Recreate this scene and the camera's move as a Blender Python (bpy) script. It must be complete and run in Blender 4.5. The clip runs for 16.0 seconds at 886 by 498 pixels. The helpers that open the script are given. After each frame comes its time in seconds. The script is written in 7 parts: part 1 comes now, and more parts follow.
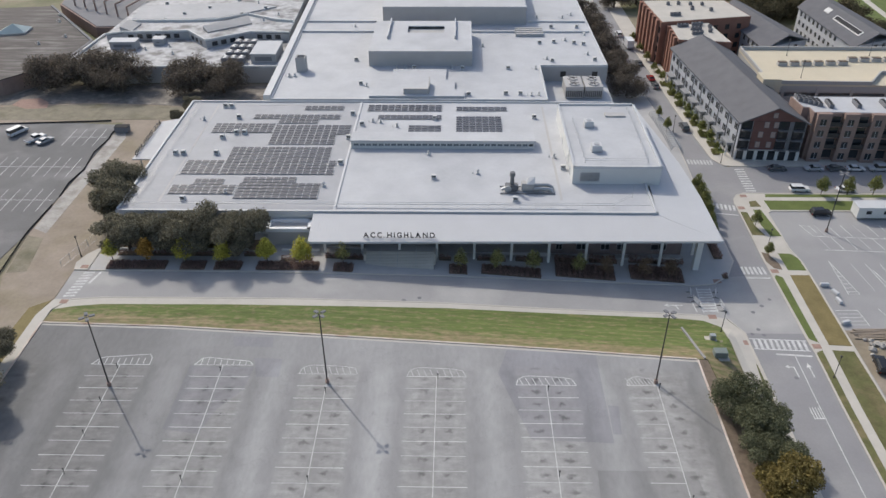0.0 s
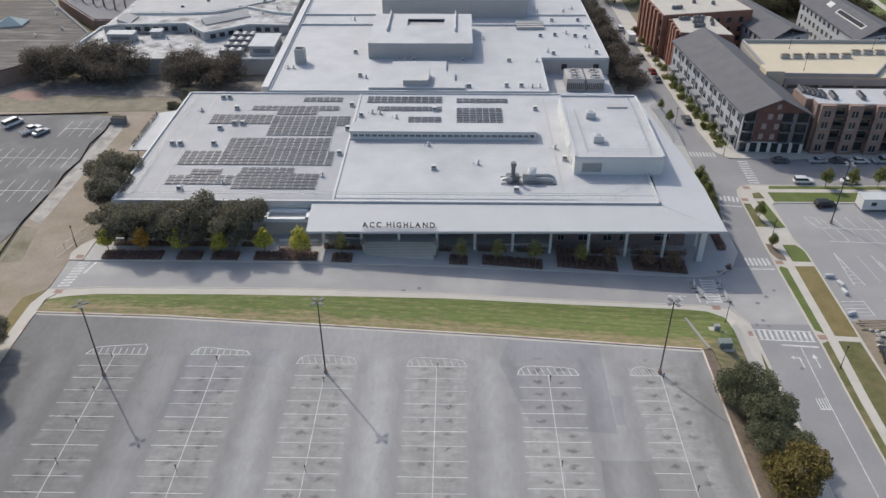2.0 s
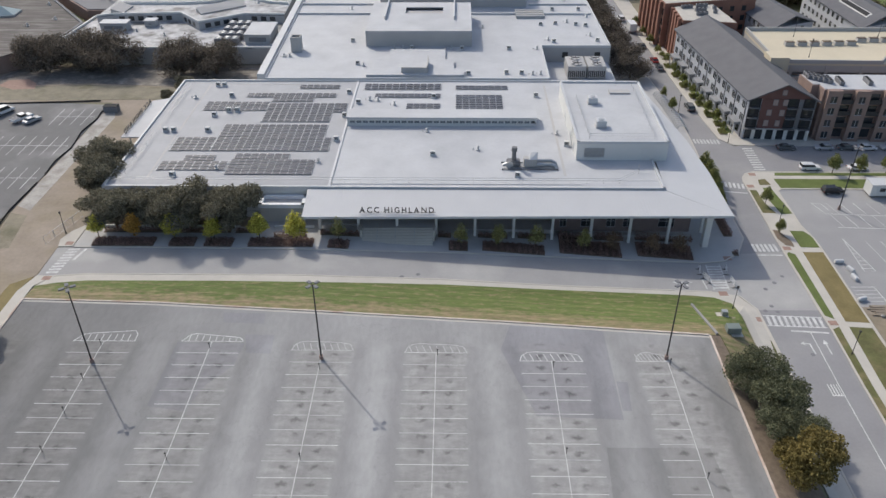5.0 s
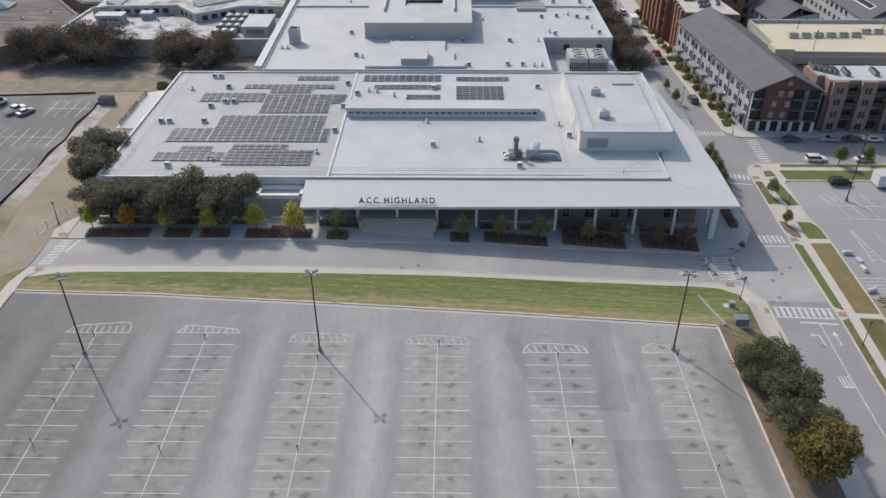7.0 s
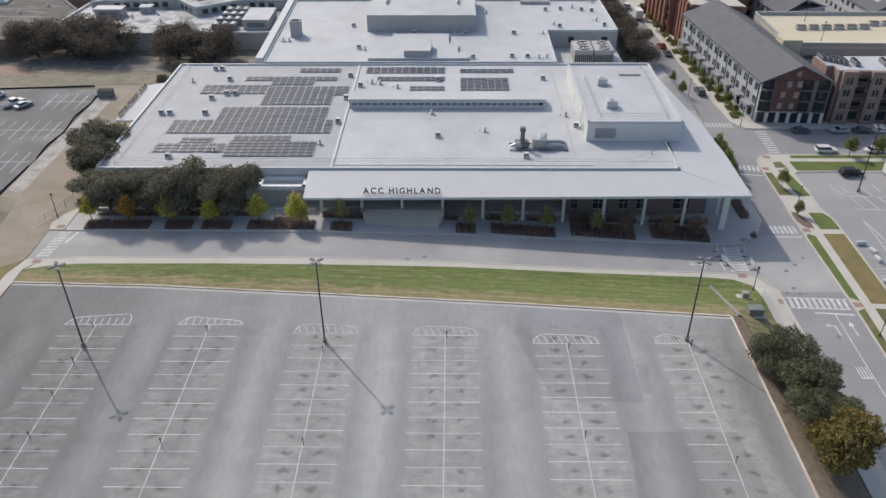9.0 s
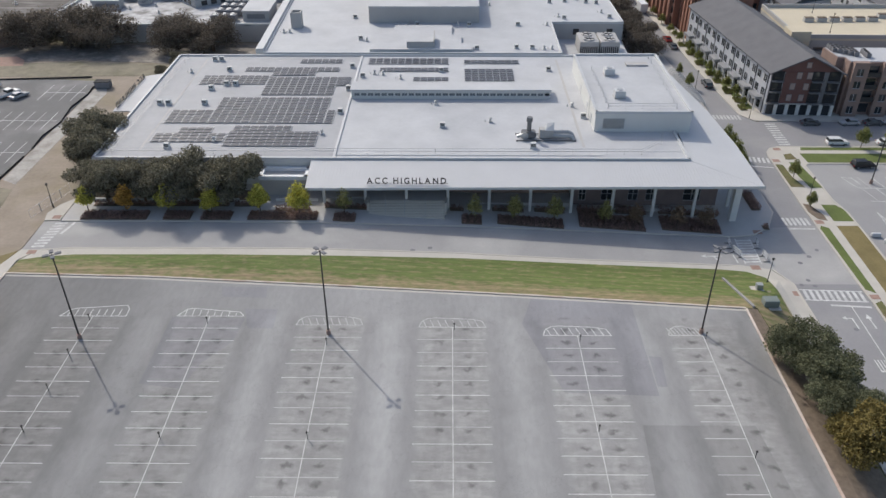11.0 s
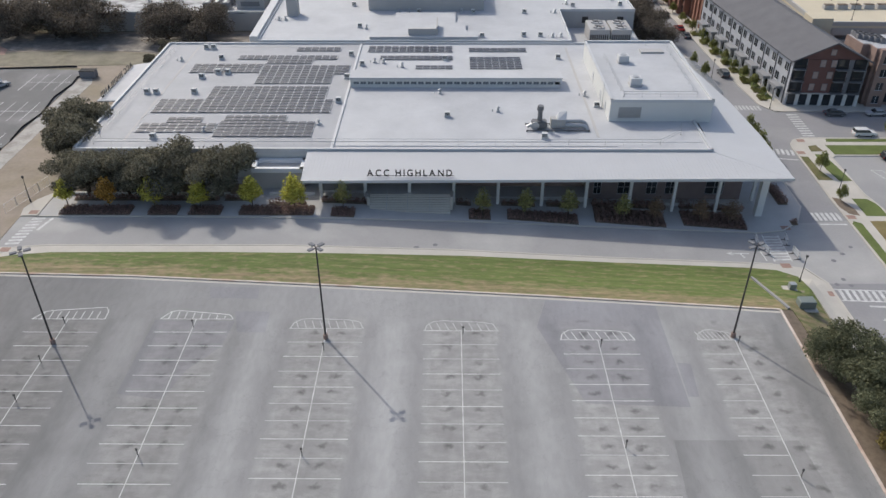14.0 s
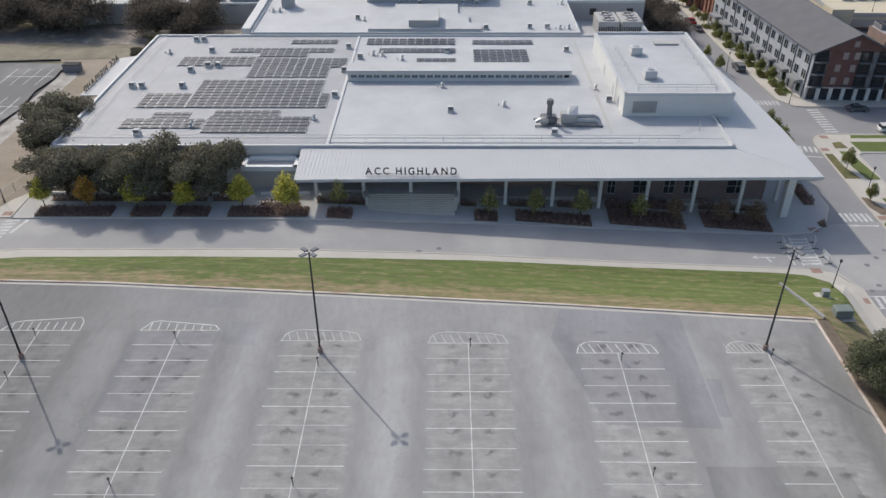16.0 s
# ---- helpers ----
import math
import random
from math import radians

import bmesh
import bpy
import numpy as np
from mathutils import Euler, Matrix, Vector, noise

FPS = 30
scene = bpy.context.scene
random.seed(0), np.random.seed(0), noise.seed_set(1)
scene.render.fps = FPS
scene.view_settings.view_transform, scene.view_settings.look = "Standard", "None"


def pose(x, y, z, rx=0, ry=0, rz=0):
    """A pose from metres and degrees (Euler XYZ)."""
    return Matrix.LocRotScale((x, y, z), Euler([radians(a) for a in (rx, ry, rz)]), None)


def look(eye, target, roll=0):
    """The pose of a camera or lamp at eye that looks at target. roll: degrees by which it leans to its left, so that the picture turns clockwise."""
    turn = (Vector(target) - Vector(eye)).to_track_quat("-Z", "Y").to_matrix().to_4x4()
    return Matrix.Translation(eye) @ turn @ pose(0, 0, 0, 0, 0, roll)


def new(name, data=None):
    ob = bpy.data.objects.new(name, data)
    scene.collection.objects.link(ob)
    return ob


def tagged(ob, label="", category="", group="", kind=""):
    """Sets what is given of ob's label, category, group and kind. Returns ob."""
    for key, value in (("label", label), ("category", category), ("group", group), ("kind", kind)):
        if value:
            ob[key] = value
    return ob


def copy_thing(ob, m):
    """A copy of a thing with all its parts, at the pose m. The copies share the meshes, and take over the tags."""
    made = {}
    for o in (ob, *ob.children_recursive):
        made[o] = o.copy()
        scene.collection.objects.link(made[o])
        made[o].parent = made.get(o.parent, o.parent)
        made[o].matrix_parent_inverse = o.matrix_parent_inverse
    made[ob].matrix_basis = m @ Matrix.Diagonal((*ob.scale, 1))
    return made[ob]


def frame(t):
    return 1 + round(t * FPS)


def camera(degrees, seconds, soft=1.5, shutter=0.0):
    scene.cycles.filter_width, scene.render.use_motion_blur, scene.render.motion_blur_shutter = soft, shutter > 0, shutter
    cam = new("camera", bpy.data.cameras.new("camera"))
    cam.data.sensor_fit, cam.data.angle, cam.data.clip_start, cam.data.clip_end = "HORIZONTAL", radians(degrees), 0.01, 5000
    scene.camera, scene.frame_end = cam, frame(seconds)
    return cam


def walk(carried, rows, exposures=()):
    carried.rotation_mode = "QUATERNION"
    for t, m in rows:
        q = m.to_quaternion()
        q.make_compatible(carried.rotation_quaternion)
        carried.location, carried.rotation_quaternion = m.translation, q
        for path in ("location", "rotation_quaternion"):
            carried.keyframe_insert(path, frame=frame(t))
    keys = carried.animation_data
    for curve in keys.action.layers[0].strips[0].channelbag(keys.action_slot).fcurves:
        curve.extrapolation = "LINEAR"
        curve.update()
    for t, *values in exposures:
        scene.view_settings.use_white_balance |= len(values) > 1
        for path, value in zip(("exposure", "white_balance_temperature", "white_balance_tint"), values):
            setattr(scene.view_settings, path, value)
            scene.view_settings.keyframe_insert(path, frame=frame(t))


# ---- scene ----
cam = camera(59.5, 16.0)
PATH = [
    (0, (0.697, -1.177, 91.574), (0.662, 0.479, 90.452), -0.3),
    (0.5, (0.636, -1.094, 90.926), (0.601, 0.561, 89.804), -0.2),
    (1, (0.628, -1.02, 90.048), (0.593, 0.636, 88.928), -0.3),
    (1.5, (0.477, -0.861, 89.355), (0.444, 0.795, 88.235), -0.2),
    (2, (0.482, -0.717, 88.463), (0.449, 0.941, 87.345), -0.2),
    (2.5, (0.508, -0.515, 87.692), (0.474, 1.143, 86.574), -0.2),
    (3, (0.463, -0.286, 86.743), (0.43, 1.373, 85.627), -0.2),
    (3.5, (0.476, -0.068, 86.061), (0.444, 1.591, 84.944), -0.2),
    (4, (0.411, 0.19, 85.233), (0.38, 1.849, 84.117), -0.2),
    (6.5, (0.16, 1.847, 81.106), (0.131, 3.51, 79.996), -0.3),
    (7, (-0.174, 2.166, 80.263), (-0.2, 3.829, 79.153), -0.2),
    (7.5, (-0.414, 2.445, 79.485), (-0.441, 4.109, 78.375), -0.2),
    (8, (-0.643, 2.786, 78.755), (-0.669, 4.45, 77.646), -0.3),
    (8.5, (-1.178, 3.023, 77.894), (-1.202, 4.688, 76.787), -0.3),
    (9, (-1.497, 3.35, 76.944), (-1.521, 5.017, 75.839), -0.3),
    (11.5, (-3.306, 6.219, 72.521), (-3.323, 7.888, 71.42), -0.1),
    (12, (-3.537, 7.452, 71.411), (-3.554, 9.122, 70.311), -0.1),
    (12.5, (-3.733, 8.5, 70.647), (-3.75, 10.17, 69.547), -0.1),
    (13, (-3.888, 10.004, 69.612), (-3.904, 11.674, 68.511), -0.2),
    (13.5, (-4.095, 11.397, 68.742), (-4.111, 13.066, 67.64), -0.1),
    (14, (-4.324, 13.101, 67.811), (-4.338, 14.77, 66.708), -0.1),
    (14.5, (-4.446, 14.803, 66.675), (-4.46, 16.473, 65.573), -0.1),
    (15, (-4.618, 16.67, 65.864), (-4.632, 18.337, 64.759), -0.1),
    (15.5, (-4.714, 18.686, 64.761), (-4.729, 20.353, 63.656), -0.2),
    (16, (-5.193, 20.89, 63.41), (-5.204, 22.558, 62.307), -0.1),
]
walk(cam, [(t, look(eye, target, roll)) for t, eye, target, roll in PATH])

# ---------------------------------------------------------------- world, sun
SUN = Vector((-0.711, 0.963, 1.0)).normalized()
world = bpy.data.worlds.new("sky")
scene.world = world
world.use_nodes = True
wn = world.node_tree
wn.nodes.clear()
sky = wn.nodes.new("ShaderNodeTexSky")
sky.sky_type, sky.sun_disc = "NISHITA", False
sky.sun_elevation, sky.sun_rotation = math.asin(SUN.z), math.atan2(SUN.x, SUN.y)
sky.dust_density, sky.ozone_density = 2.5, 0.85
back = wn.nodes.new("ShaderNodeBackground")
back.inputs["Strength"].default_value = 0.15
wo = wn.nodes.new("ShaderNodeOutputWorld")
wn.links.new(sky.outputs[0], back.inputs["Color"])
wn.links.new(back.outputs[0], wo.inputs["Surface"])
sun_data = bpy.data.lights.new("sun", "SUN")
sun_data.energy, sun_data.angle, sun_data.color = 2.5, radians(0.5), (0.985, 0.935, 0.84)
sun = new("sun", sun_data)
sun.matrix_world = look((-300, 400, 420), Vector((-300, 400, 420)) - SUN)
scene.view_settings.exposure = 0.05


# ---------------------------------------------------------------- materials
def mat(name, base, rough=0.85, metal=0.0, var=0.25, scale=1.5, fine=14.0, bump=0.15, bump_size=0.05, second=None, mix=0.5, isl=0.0, spec=0.3, objrand=0.0, stretch=(1, 1, 1)):
    """A weathered surface: two scales of noise over the base colour, optional second colour in patches, fine bump."""
    m = bpy.data.materials.new(name)
    m.use_nodes = True
    nt = m.node_tree
    N, L = nt.nodes, nt.links
    b = N["Principled BSDF"]
    b.inputs["Roughness"].default_value = rough
    b.inputs["Metallic"].default_value = metal
    b.inputs["Specular IOR Level"].default_value = spec
    geo = N.new("ShaderNodeNewGeometry")
    mp = N.new("ShaderNodeMapping")
    mp.inputs["Scale"].default_value = stretch
    L.new(geo.outputs["Position"], mp.inputs["Vector"])

    def nz(sc, detail=4.0):
        n = N.new("ShaderNodeTexNoise")
        n.inputs["Scale"].default_value = sc
        n.inputs["Detail"].default_value = detail
        L.new(mp.outputs[0], n.inputs["Vector"])
        return n

    def math_node(op, a, bb=None):
        n = N.new("ShaderNodeMath")
        n.operation = op
        for i, v in enumerate((a, bb)):
            if v is None:
                continue
            if isinstance(v, (int, float)):
                n.inputs[i].default_value = v
            else:
                L.new(v, n.inputs[i])
        return n.outputs[0]

    big, small = nz(1.0 / scale), nz(fine, 2.0)
    k = math_node("ADD", math_node("MULTIPLY", math_node("SUBTRACT", big.outputs["Fac"], 0.5), 2.4 * var), math_node("MULTIPLY", math_node("SUBTRACT", small.outputs["Fac"], 0.5), 1.2 * var))
    k = math_node("ADD", k, 1.0)
    if isl:
        k = math_node("MULTIPLY", k, math_node("ADD", math_node("MULTIPLY", geo.outputs["Random Per Island"], 2 * isl), 1 - isl))
    if objrand:
        oi = N.new("ShaderNodeObjectInfo")
        k = math_node("MULTIPLY", k, math_node("ADD", math_node("MULTIPLY", oi.outputs["Random"], 2 * objrand), 1 - objrand))
    col = N.new("ShaderNodeRGB")
    col.outputs[0].default_value = (*base, 1)
    src = col.outputs[0]
    if second:
        c2 = N.new("ShaderNodeRGB")
        c2.outputs[0].default_value = (*second, 1)
        pat = nz(0.45 / scale, 6.0)
        ramp = N.new("ShaderNodeMapRange")
        ramp.inputs["From Min"].default_value, ramp.inputs["From Max"].default_value = 0.62 - 0.3 * mix, 0.72 - 0.3 * mix + 0.06
        L.new(pat.outputs["Fac"], ramp.inputs["Value"])
        mx = N.new("ShaderNodeMix")
        mx.data_type = "RGBA"
        L.new(ramp.outputs[0], mx.inputs["Factor"])
        L.new(src, mx.inputs["A"])
        L.new(c2.outputs[0], mx.inputs["B"])
        src = mx.outputs["Result"]
    vm = N.new("ShaderNodeVectorMath")
    vm.operation = "SCALE"
    L.new(src, vm.inputs[0])
    L.new(k, vm.inputs["Scale"])
    L.new(vm.outputs[0], b.inputs["Base Color"])
    if bump:
        bp = N.new("ShaderNodeBump")
        bp.inputs["Strength"].default_value = bump
        bp.inputs["Distance"].default_value = bump_size
        L.new(small.outputs["Fac"], bp.inputs["Height"])
        L.new(bp.outputs[0], b.inputs["Normal"])
    return m


def leaves(name, base, isl=0.5, thin=0.4):
    """Leaf clumps: matt, letting some light through."""
    m = mat(name, base, rough=0.8, var=0.35, scale=1.5, fine=3.0, isl=isl, bump=0, spec=0.08)
    N, L = m.node_tree.nodes, m.node_tree.links
    b, out = N["Principled BSDF"], N["Material Output"]
    tr = N.new("ShaderNodeBsdfTranslucent")
    mx = N.new("ShaderNodeMixShader")
    mx.inputs[0].default_value = thin
    L.new(b.inputs["Base Color"].links[0].from_socket, tr.inputs["Color"])
    L.new(b.outputs[0], mx.inputs[1])
    L.new(tr.outputs[0], mx.inputs[2])
    L.new(mx.outputs[0], out.inputs["Surface"])
    return m


M = dict(
    asphalt=mat("old_asphalt", (0.30, 0.295, 0.295), var=0.10, scale=9, fine=3.0, second=(0.35, 0.345, 0.34), mix=0.5),
    street=mat("street_asphalt", (0.34, 0.332, 0.326), var=0.10, scale=7, fine=3.0, second=(0.42, 0.41, 0.395), mix=0.4),
    patch=mat("patched_asphalt", (0.29, 0.29, 0.30), var=0.08, scale=5, fine=3.0),
    concrete=mat("pale_concrete", (0.50, 0.47, 0.42), var=0.12, scale=3, fine=4.0),
    kerb=mat("kerb_concrete", (0.60, 0.52, 0.46), var=0.22, scale=2, fine=5.0, second=(0.46, 0.33, 0.26), mix=0.4),
    paint=mat("worn_road_paint", (0.575, 0.575, 0.56), var=0.45, scale=1.2, fine=6.0),
    crosspaint=mat("crosswalk_paint", (0.53, 0.53, 0.52), var=0.4, scale=1.0, fine=5.0),
    faint=mat("faded_road_paint", (0.47, 0.465, 0.46), var=0.3, scale=1.2, fine=6.0),
    grass=mat("mown_grass", (0.085, 0.12, 0.03), var=0.35, scale=4, fine=3.0, second=(0.21, 0.165, 0.085), mix=0.42, bump=0.6, bump_size=0.1, stretch=(0.45, 1.6, 1)),
    green=mat("green_grass", (0.12, 0.15, 0.045), var=0.3, scale=3, fine=3.0, bump=0.6, bump_size=0.1),
    olivegrass=mat("thin_olive_grass", (0.125, 0.125, 0.05), var=0.35, scale=2, fine=3.0, second=(0.18, 0.15, 0.075), mix=0.45, bump=0.6, bump_size=0.1),
    drygrass=mat("dry_brown_grass", (0.20, 0.16, 0.07), var=0.3, scale=3, fine=3.0, bump=0.6, bump_size=0.1),
    dirt=mat("pale_dirt", (0.30, 0.25, 0.20), var=0.22, scale=5, fine=1.5, second=(0.25, 0.21, 0.15), mix=0.5, bump=0.5, bump_size=0.15),
    earth=mat("rough_earth", (0.25, 0.22, 0.15), var=0.3, scale=14, fine=0.8, second=(0.12, 0.13, 0.06), mix=0.5, bump=0.5, bump_size=0.2),
    roof=mat("white_roof_membrane", (0.485, 0.492, 0.505), rough=0.65, var=0.11, scale=6, fine=1.2, second=(0.44, 0.447, 0.462), mix=0.5),
    agedroof=mat("aged_roof_membrane", (0.375, 0.38, 0.395), rough=0.65, var=0.12, scale=5, fine=1.2, second=(0.36, 0.365, 0.38), mix=0.5),
    canopy=mat("white_standing_seam", (0.50, 0.505, 0.515), rough=0.55, var=0.05, scale=6, fine=2.0),
    brightcap=mat("bright_metal_cap", (0.74, 0.75, 0.76), rough=0.45, var=0.06, scale=3, fine=4.0),
    white=mat("white_painted_metal", (0.54, 0.545, 0.55), rough=0.5, var=0.08, scale=3, fine=4.0),
    stucco=mat("grey_stucco", (0.42, 0.41, 0.40), var=0.08, scale=4, fine=5.0),
    palewall=mat("pale_wall", (0.62, 0.62, 0.60), var=0.06, scale=4, fine=5.0),
    darkwall=mat("dark_grey_wall", (0.20, 0.20, 0.21), var=0.1, scale=4, fine=5.0),
    metal=mat("galvanised_metal", (0.42, 0.43, 0.44), rough=0.45, metal=0.6, var=0.15, scale=1, fine=8.0),
    darkmetal=mat("dark_bronze_metal", (0.05, 0.048, 0.047), rough=0.5, var=0.2, scale=1, fine=8.0),
    duct=mat("weathered_duct_metal", (0.17, 0.172, 0.178), rough=0.5, metal=0.3, var=0.25, scale=0.8, fine=6.0),
    panel=mat("solar_glass", (0.05, 0.055, 0.074), rough=0.4, var=0.1, scale=3, fine=4.0, spec=0.3, objrand=0.15),
    frame=mat("aluminium_frame", (0.40, 0.41, 0.43), rough=0.5, metal=0.2, var=0.1, scale=1, fine=8.0),
    glass=mat("dark_window_glass", (0.03, 0.035, 0.04), rough=0.08, var=0.2, scale=2, fine=1.0, spec=0.6, bump=0),
    haze=mat("pale_clerestory_glass", (0.17, 0.19, 0.205), rough=0.2, var=0.25, scale=1.2, fine=2.0, spec=0.5, bump=0),
    frontwall=mat("shaded_brick_front", (0.19, 0.15, 0.145), var=0.2, scale=2, fine=5.0),
    bark=mat("oak_bark", (0.10, 0.075, 0.055), var=0.35, scale=0.6, fine=9.0, bump=0.6),
    oak=leaves("live_oak_leaves", (0.20, 0.187, 0.137), isl=0.5, thin=0.35),
    verge_oak=leaves("verge_oak_leaves", (0.165, 0.172, 0.105), isl=0.38, thin=0.35),
    oldoak=leaves("old_oak_leaves", (0.17, 0.145, 0.118), isl=0.5, thin=0.35),
    # yellow-green leaves dulled in colour for the shade near the canopy
    muted=leaves("shade_dulled_green_leaves", (0.30, 0.29, 0.125), thin=0.4),
    scrub=leaves("far_scrub_leaves", (0.13, 0.115, 0.07), isl=0.5, thin=0.3),
    olive=leaves("olive_leaves", (0.23, 0.185, 0.07), thin=0.35),
    lime=leaves("yellow_green_leaves", (0.52, 0.49, 0.12), thin=0.45),
    amber=leaves("amber_leaves", (0.55, 0.34, 0.10), thin=0.45),
    young=leaves("young_green_leaves", (0.225, 0.235, 0.09), thin=0.4),
    hedge=leaves("dark_hedge_leaves", (0.28, 0.19, 0.16), thin=0.25),
    # brownish leaves, with the canopy's shade put into the colour
    dusk=leaves("shade_dimmed_brown_leaves", (0.23, 0.165, 0.11), thin=0.35),
    mulch=mat("brown_mulch", (0.18, 0.14, 0.105), var=0.4, scale=0.8, fine=8.0, bump=0.6),
    porch=mat("grey_porch_metal", (0.27, 0.275, 0.285), rough=0.6, var=0.1, scale=2, fine=5.0),
    blind=mat("pale_window_blind", (0.36, 0.28, 0.25), rough=0.4, var=0.2, scale=1.0, fine=4.0, bump=0),
    # black for fabric and lids, and for panels that stand in for shade
    black=mat("black_fabric_and_shade", (0.03, 0.03, 0.032), var=0.2, scale=1, fine=6.0),
    brick=mat("red_brown_brick", (0.155, 0.082, 0.072), var=0.2, scale=2, fine=5.0),
    redbrick=mat("orange_brick", (0.27, 0.138, 0.10), var=0.2, scale=2, fine=5.0),
    brownbrick=mat("brown_brick", (0.28, 0.20, 0.17), var=0.2, scale=2, fine=5.0),
    siding=mat("pale_grey_siding", (0.42, 0.43, 0.455), var=0.06, scale=3, fine=5.0),
    shingle=mat("grey_shingles", (0.13, 0.13, 0.14), var=0.16, scale=3, fine=4.0, bump=0.4),
    cream=mat("cream_deck", (0.58, 0.515, 0.39), var=0.08, scale=8, fine=2.0),
    oldroof=mat("weathered_roof", (0.10, 0.09, 0.084), var=0.5, scale=2.2, fine=1.2, second=(0.185, 0.172, 0.165), mix=0.42, stretch=(0.35, 2.2, 1)),
    rust=mat("rusty_paving", (0.33, 0.22, 0.18), var=0.25, scale=1, fine=8.0),
    sidestreet=mat("blue_grey_asphalt", (0.275, 0.27, 0.275), var=0.12, scale=6, fine=2.5, second=(0.315, 0.308, 0.306), mix=0.4),
    gravel=mat("pale_gravel", (0.40, 0.38, 0.35), var=0.25, scale=2, fine=2.0, second=(0.30, 0.28, 0.25), mix=0.4, bump=0.5),
    paledry=mat("pale_dry_grass", (0.235, 0.21, 0.155), var=0.3, scale=3, fine=1.8, second=(0.16, 0.145, 0.095), mix=0.45, bump=0.5),
    litter=mat("grey_leaf_litter", (0.20, 0.18, 0.16), var=0.4, scale=1.5, fine=1.6, second=(0.33, 0.30, 0.26), mix=0.35, bump=0.6),
    westlot=mat("dark_old_asphalt", (0.16, 0.158, 0.157), var=0.2, scale=6, fine=2.0, second=(0.235, 0.23, 0.226), mix=0.4),
    dirtyroof=mat("stained_white_roof", (0.43, 0.43, 0.435), rough=0.7, var=0.4, scale=2.4, fine=0.9, second=(0.19, 0.185, 0.18), mix=0.5),
    stone=mat("shaded_plaza_concrete", (0.44, 0.43, 0.42), var=0.08, scale=2, fine=4.0),
)


def lot_material(name="parking_asphalt", tone=1.0, cool=1.0, wear=1.0):
    """Parking asphalt: streaks along the aisles, oil drips in the bays, two scales of mottling, darker towards west and
    east.
    """
    m = bpy.data.materials.new(name)
    m.use_nodes = True
    nt = m.node_tree
    N, L = nt.nodes, nt.links
    b = N["Principled BSDF"]
    b.inputs["Roughness"].default_value, b.inputs["Specular IOR Level"].default_value = 0.9, 0.25
    geo = N.new("ShaderNodeNewGeometry")
    sep = N.new("ShaderNodeSeparateXYZ")
    L.new(geo.outputs["Position"], sep.inputs[0])

    def op(kind, *args):
        n = N.new("ShaderNodeMath")
        n.operation = kind
        for i, v in enumerate(args):
            if isinstance(v, (int, float)):
                n.inputs[i].default_value = v
            else:
                L.new(v, n.inputs[i])
        return n.outputs[0]

    def ramp(v, a, c, lo=0.0, hi=1.0):
        n = N.new("ShaderNodeMapRange")
        n.interpolation_type = "SMOOTHSTEP"
        for k, q in (("From Min", a), ("From Max", c), ("To Min", lo), ("To Max", hi)):
            n.inputs[k].default_value = q
        L.new(v, n.inputs["Value"])
        return n.outputs[0]

    def nz(scale, sx=1.0, sy=1.0, detail=4.0, rough=0.55):
        mp = N.new("ShaderNodeMapping")
        mp.inputs["Scale"].default_value = (sx, sy, 1)
        L.new(geo.outputs["Position"], mp.inputs["Vector"])
        n = N.new("ShaderNodeTexNoise")
        n.inputs["Scale"].default_value, n.inputs["Detail"].default_value, n.inputs["Roughness"].default_value = scale, detail, rough
        L.new(mp.outputs[0], n.inputs["Vector"])
        return n.outputs["Fac"]

    wob = op("MULTIPLY", op("SUBTRACT", nz(0.22), 0.5), 3.0)
    x, y = sep.outputs["X"], sep.outputs["Y"]
    u = op("ABSOLUTE", op("SUBTRACT", op("MODULO", op("ADD", x, 57.4 + 9.18 + 183.4), 18.34), 9.18))
    uw = op("ADD", u, wob)
    inlot = ramp(op("ADD", y, wob), 96.0, 99.0, 1.0, 0.0)
    edge = op("MULTIPLY", ramp(uw, 4.3, 5.6), ramp(uw, 5.9, 7.6, 1.0, 0.0))
    centre = ramp(uw, 7.2, 8.8)
    k = op("ADD", 1.0, op("MULTIPLY", inlot, op("SUBTRACT", op("MULTIPLY", centre, 0.13), op("MULTIPLY", edge, 0.12))))
    k = op("MULTIPLY", k, ramp(nz(0.06, 1.6, 0.5), 0.3, 0.7, 0.87, 1.08))
    k = op("MULTIPLY", k, ramp(nz(0.8, 1.8, 0.6, 5.0), 0.25, 0.75, 0.945, 1.05))
    k = op("MULTIPLY", k, ramp(nz(9.0), 0.2, 0.8, 0.94, 1.06))
    # lens vignetting painted into the asphalt: darker towards the west edge
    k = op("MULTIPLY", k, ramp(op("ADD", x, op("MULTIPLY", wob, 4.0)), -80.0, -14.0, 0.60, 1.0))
    # darker over the last metres towards the east edge
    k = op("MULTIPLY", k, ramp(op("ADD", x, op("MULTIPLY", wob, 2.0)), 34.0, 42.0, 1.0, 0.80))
    # oil drips, two in each pair of bays
    jit = op("MULTIPLY", op("SUBTRACT", nz(0.55), 0.5), 2.6)
    v = op("SUBTRACT", op("MODULO", op("ADD", y, 287.0 - 97.7 + 2.87 / 2), 2.87), 1.435)
    du = op("SUBTRACT", op("ADD", u, jit), 1.95)
    dv = op("ADD", v, op("MULTIPLY", op("SUBTRACT", nz(0.7, 1.3, 0.8), 0.5), 2.4))
    r = op("SQRT", op("ADD", op("MULTIPLY", op("MULTIPLY", du, du), 0.55), op("MULTIPLY", op("MULTIPLY", dv, dv), 1.6)))
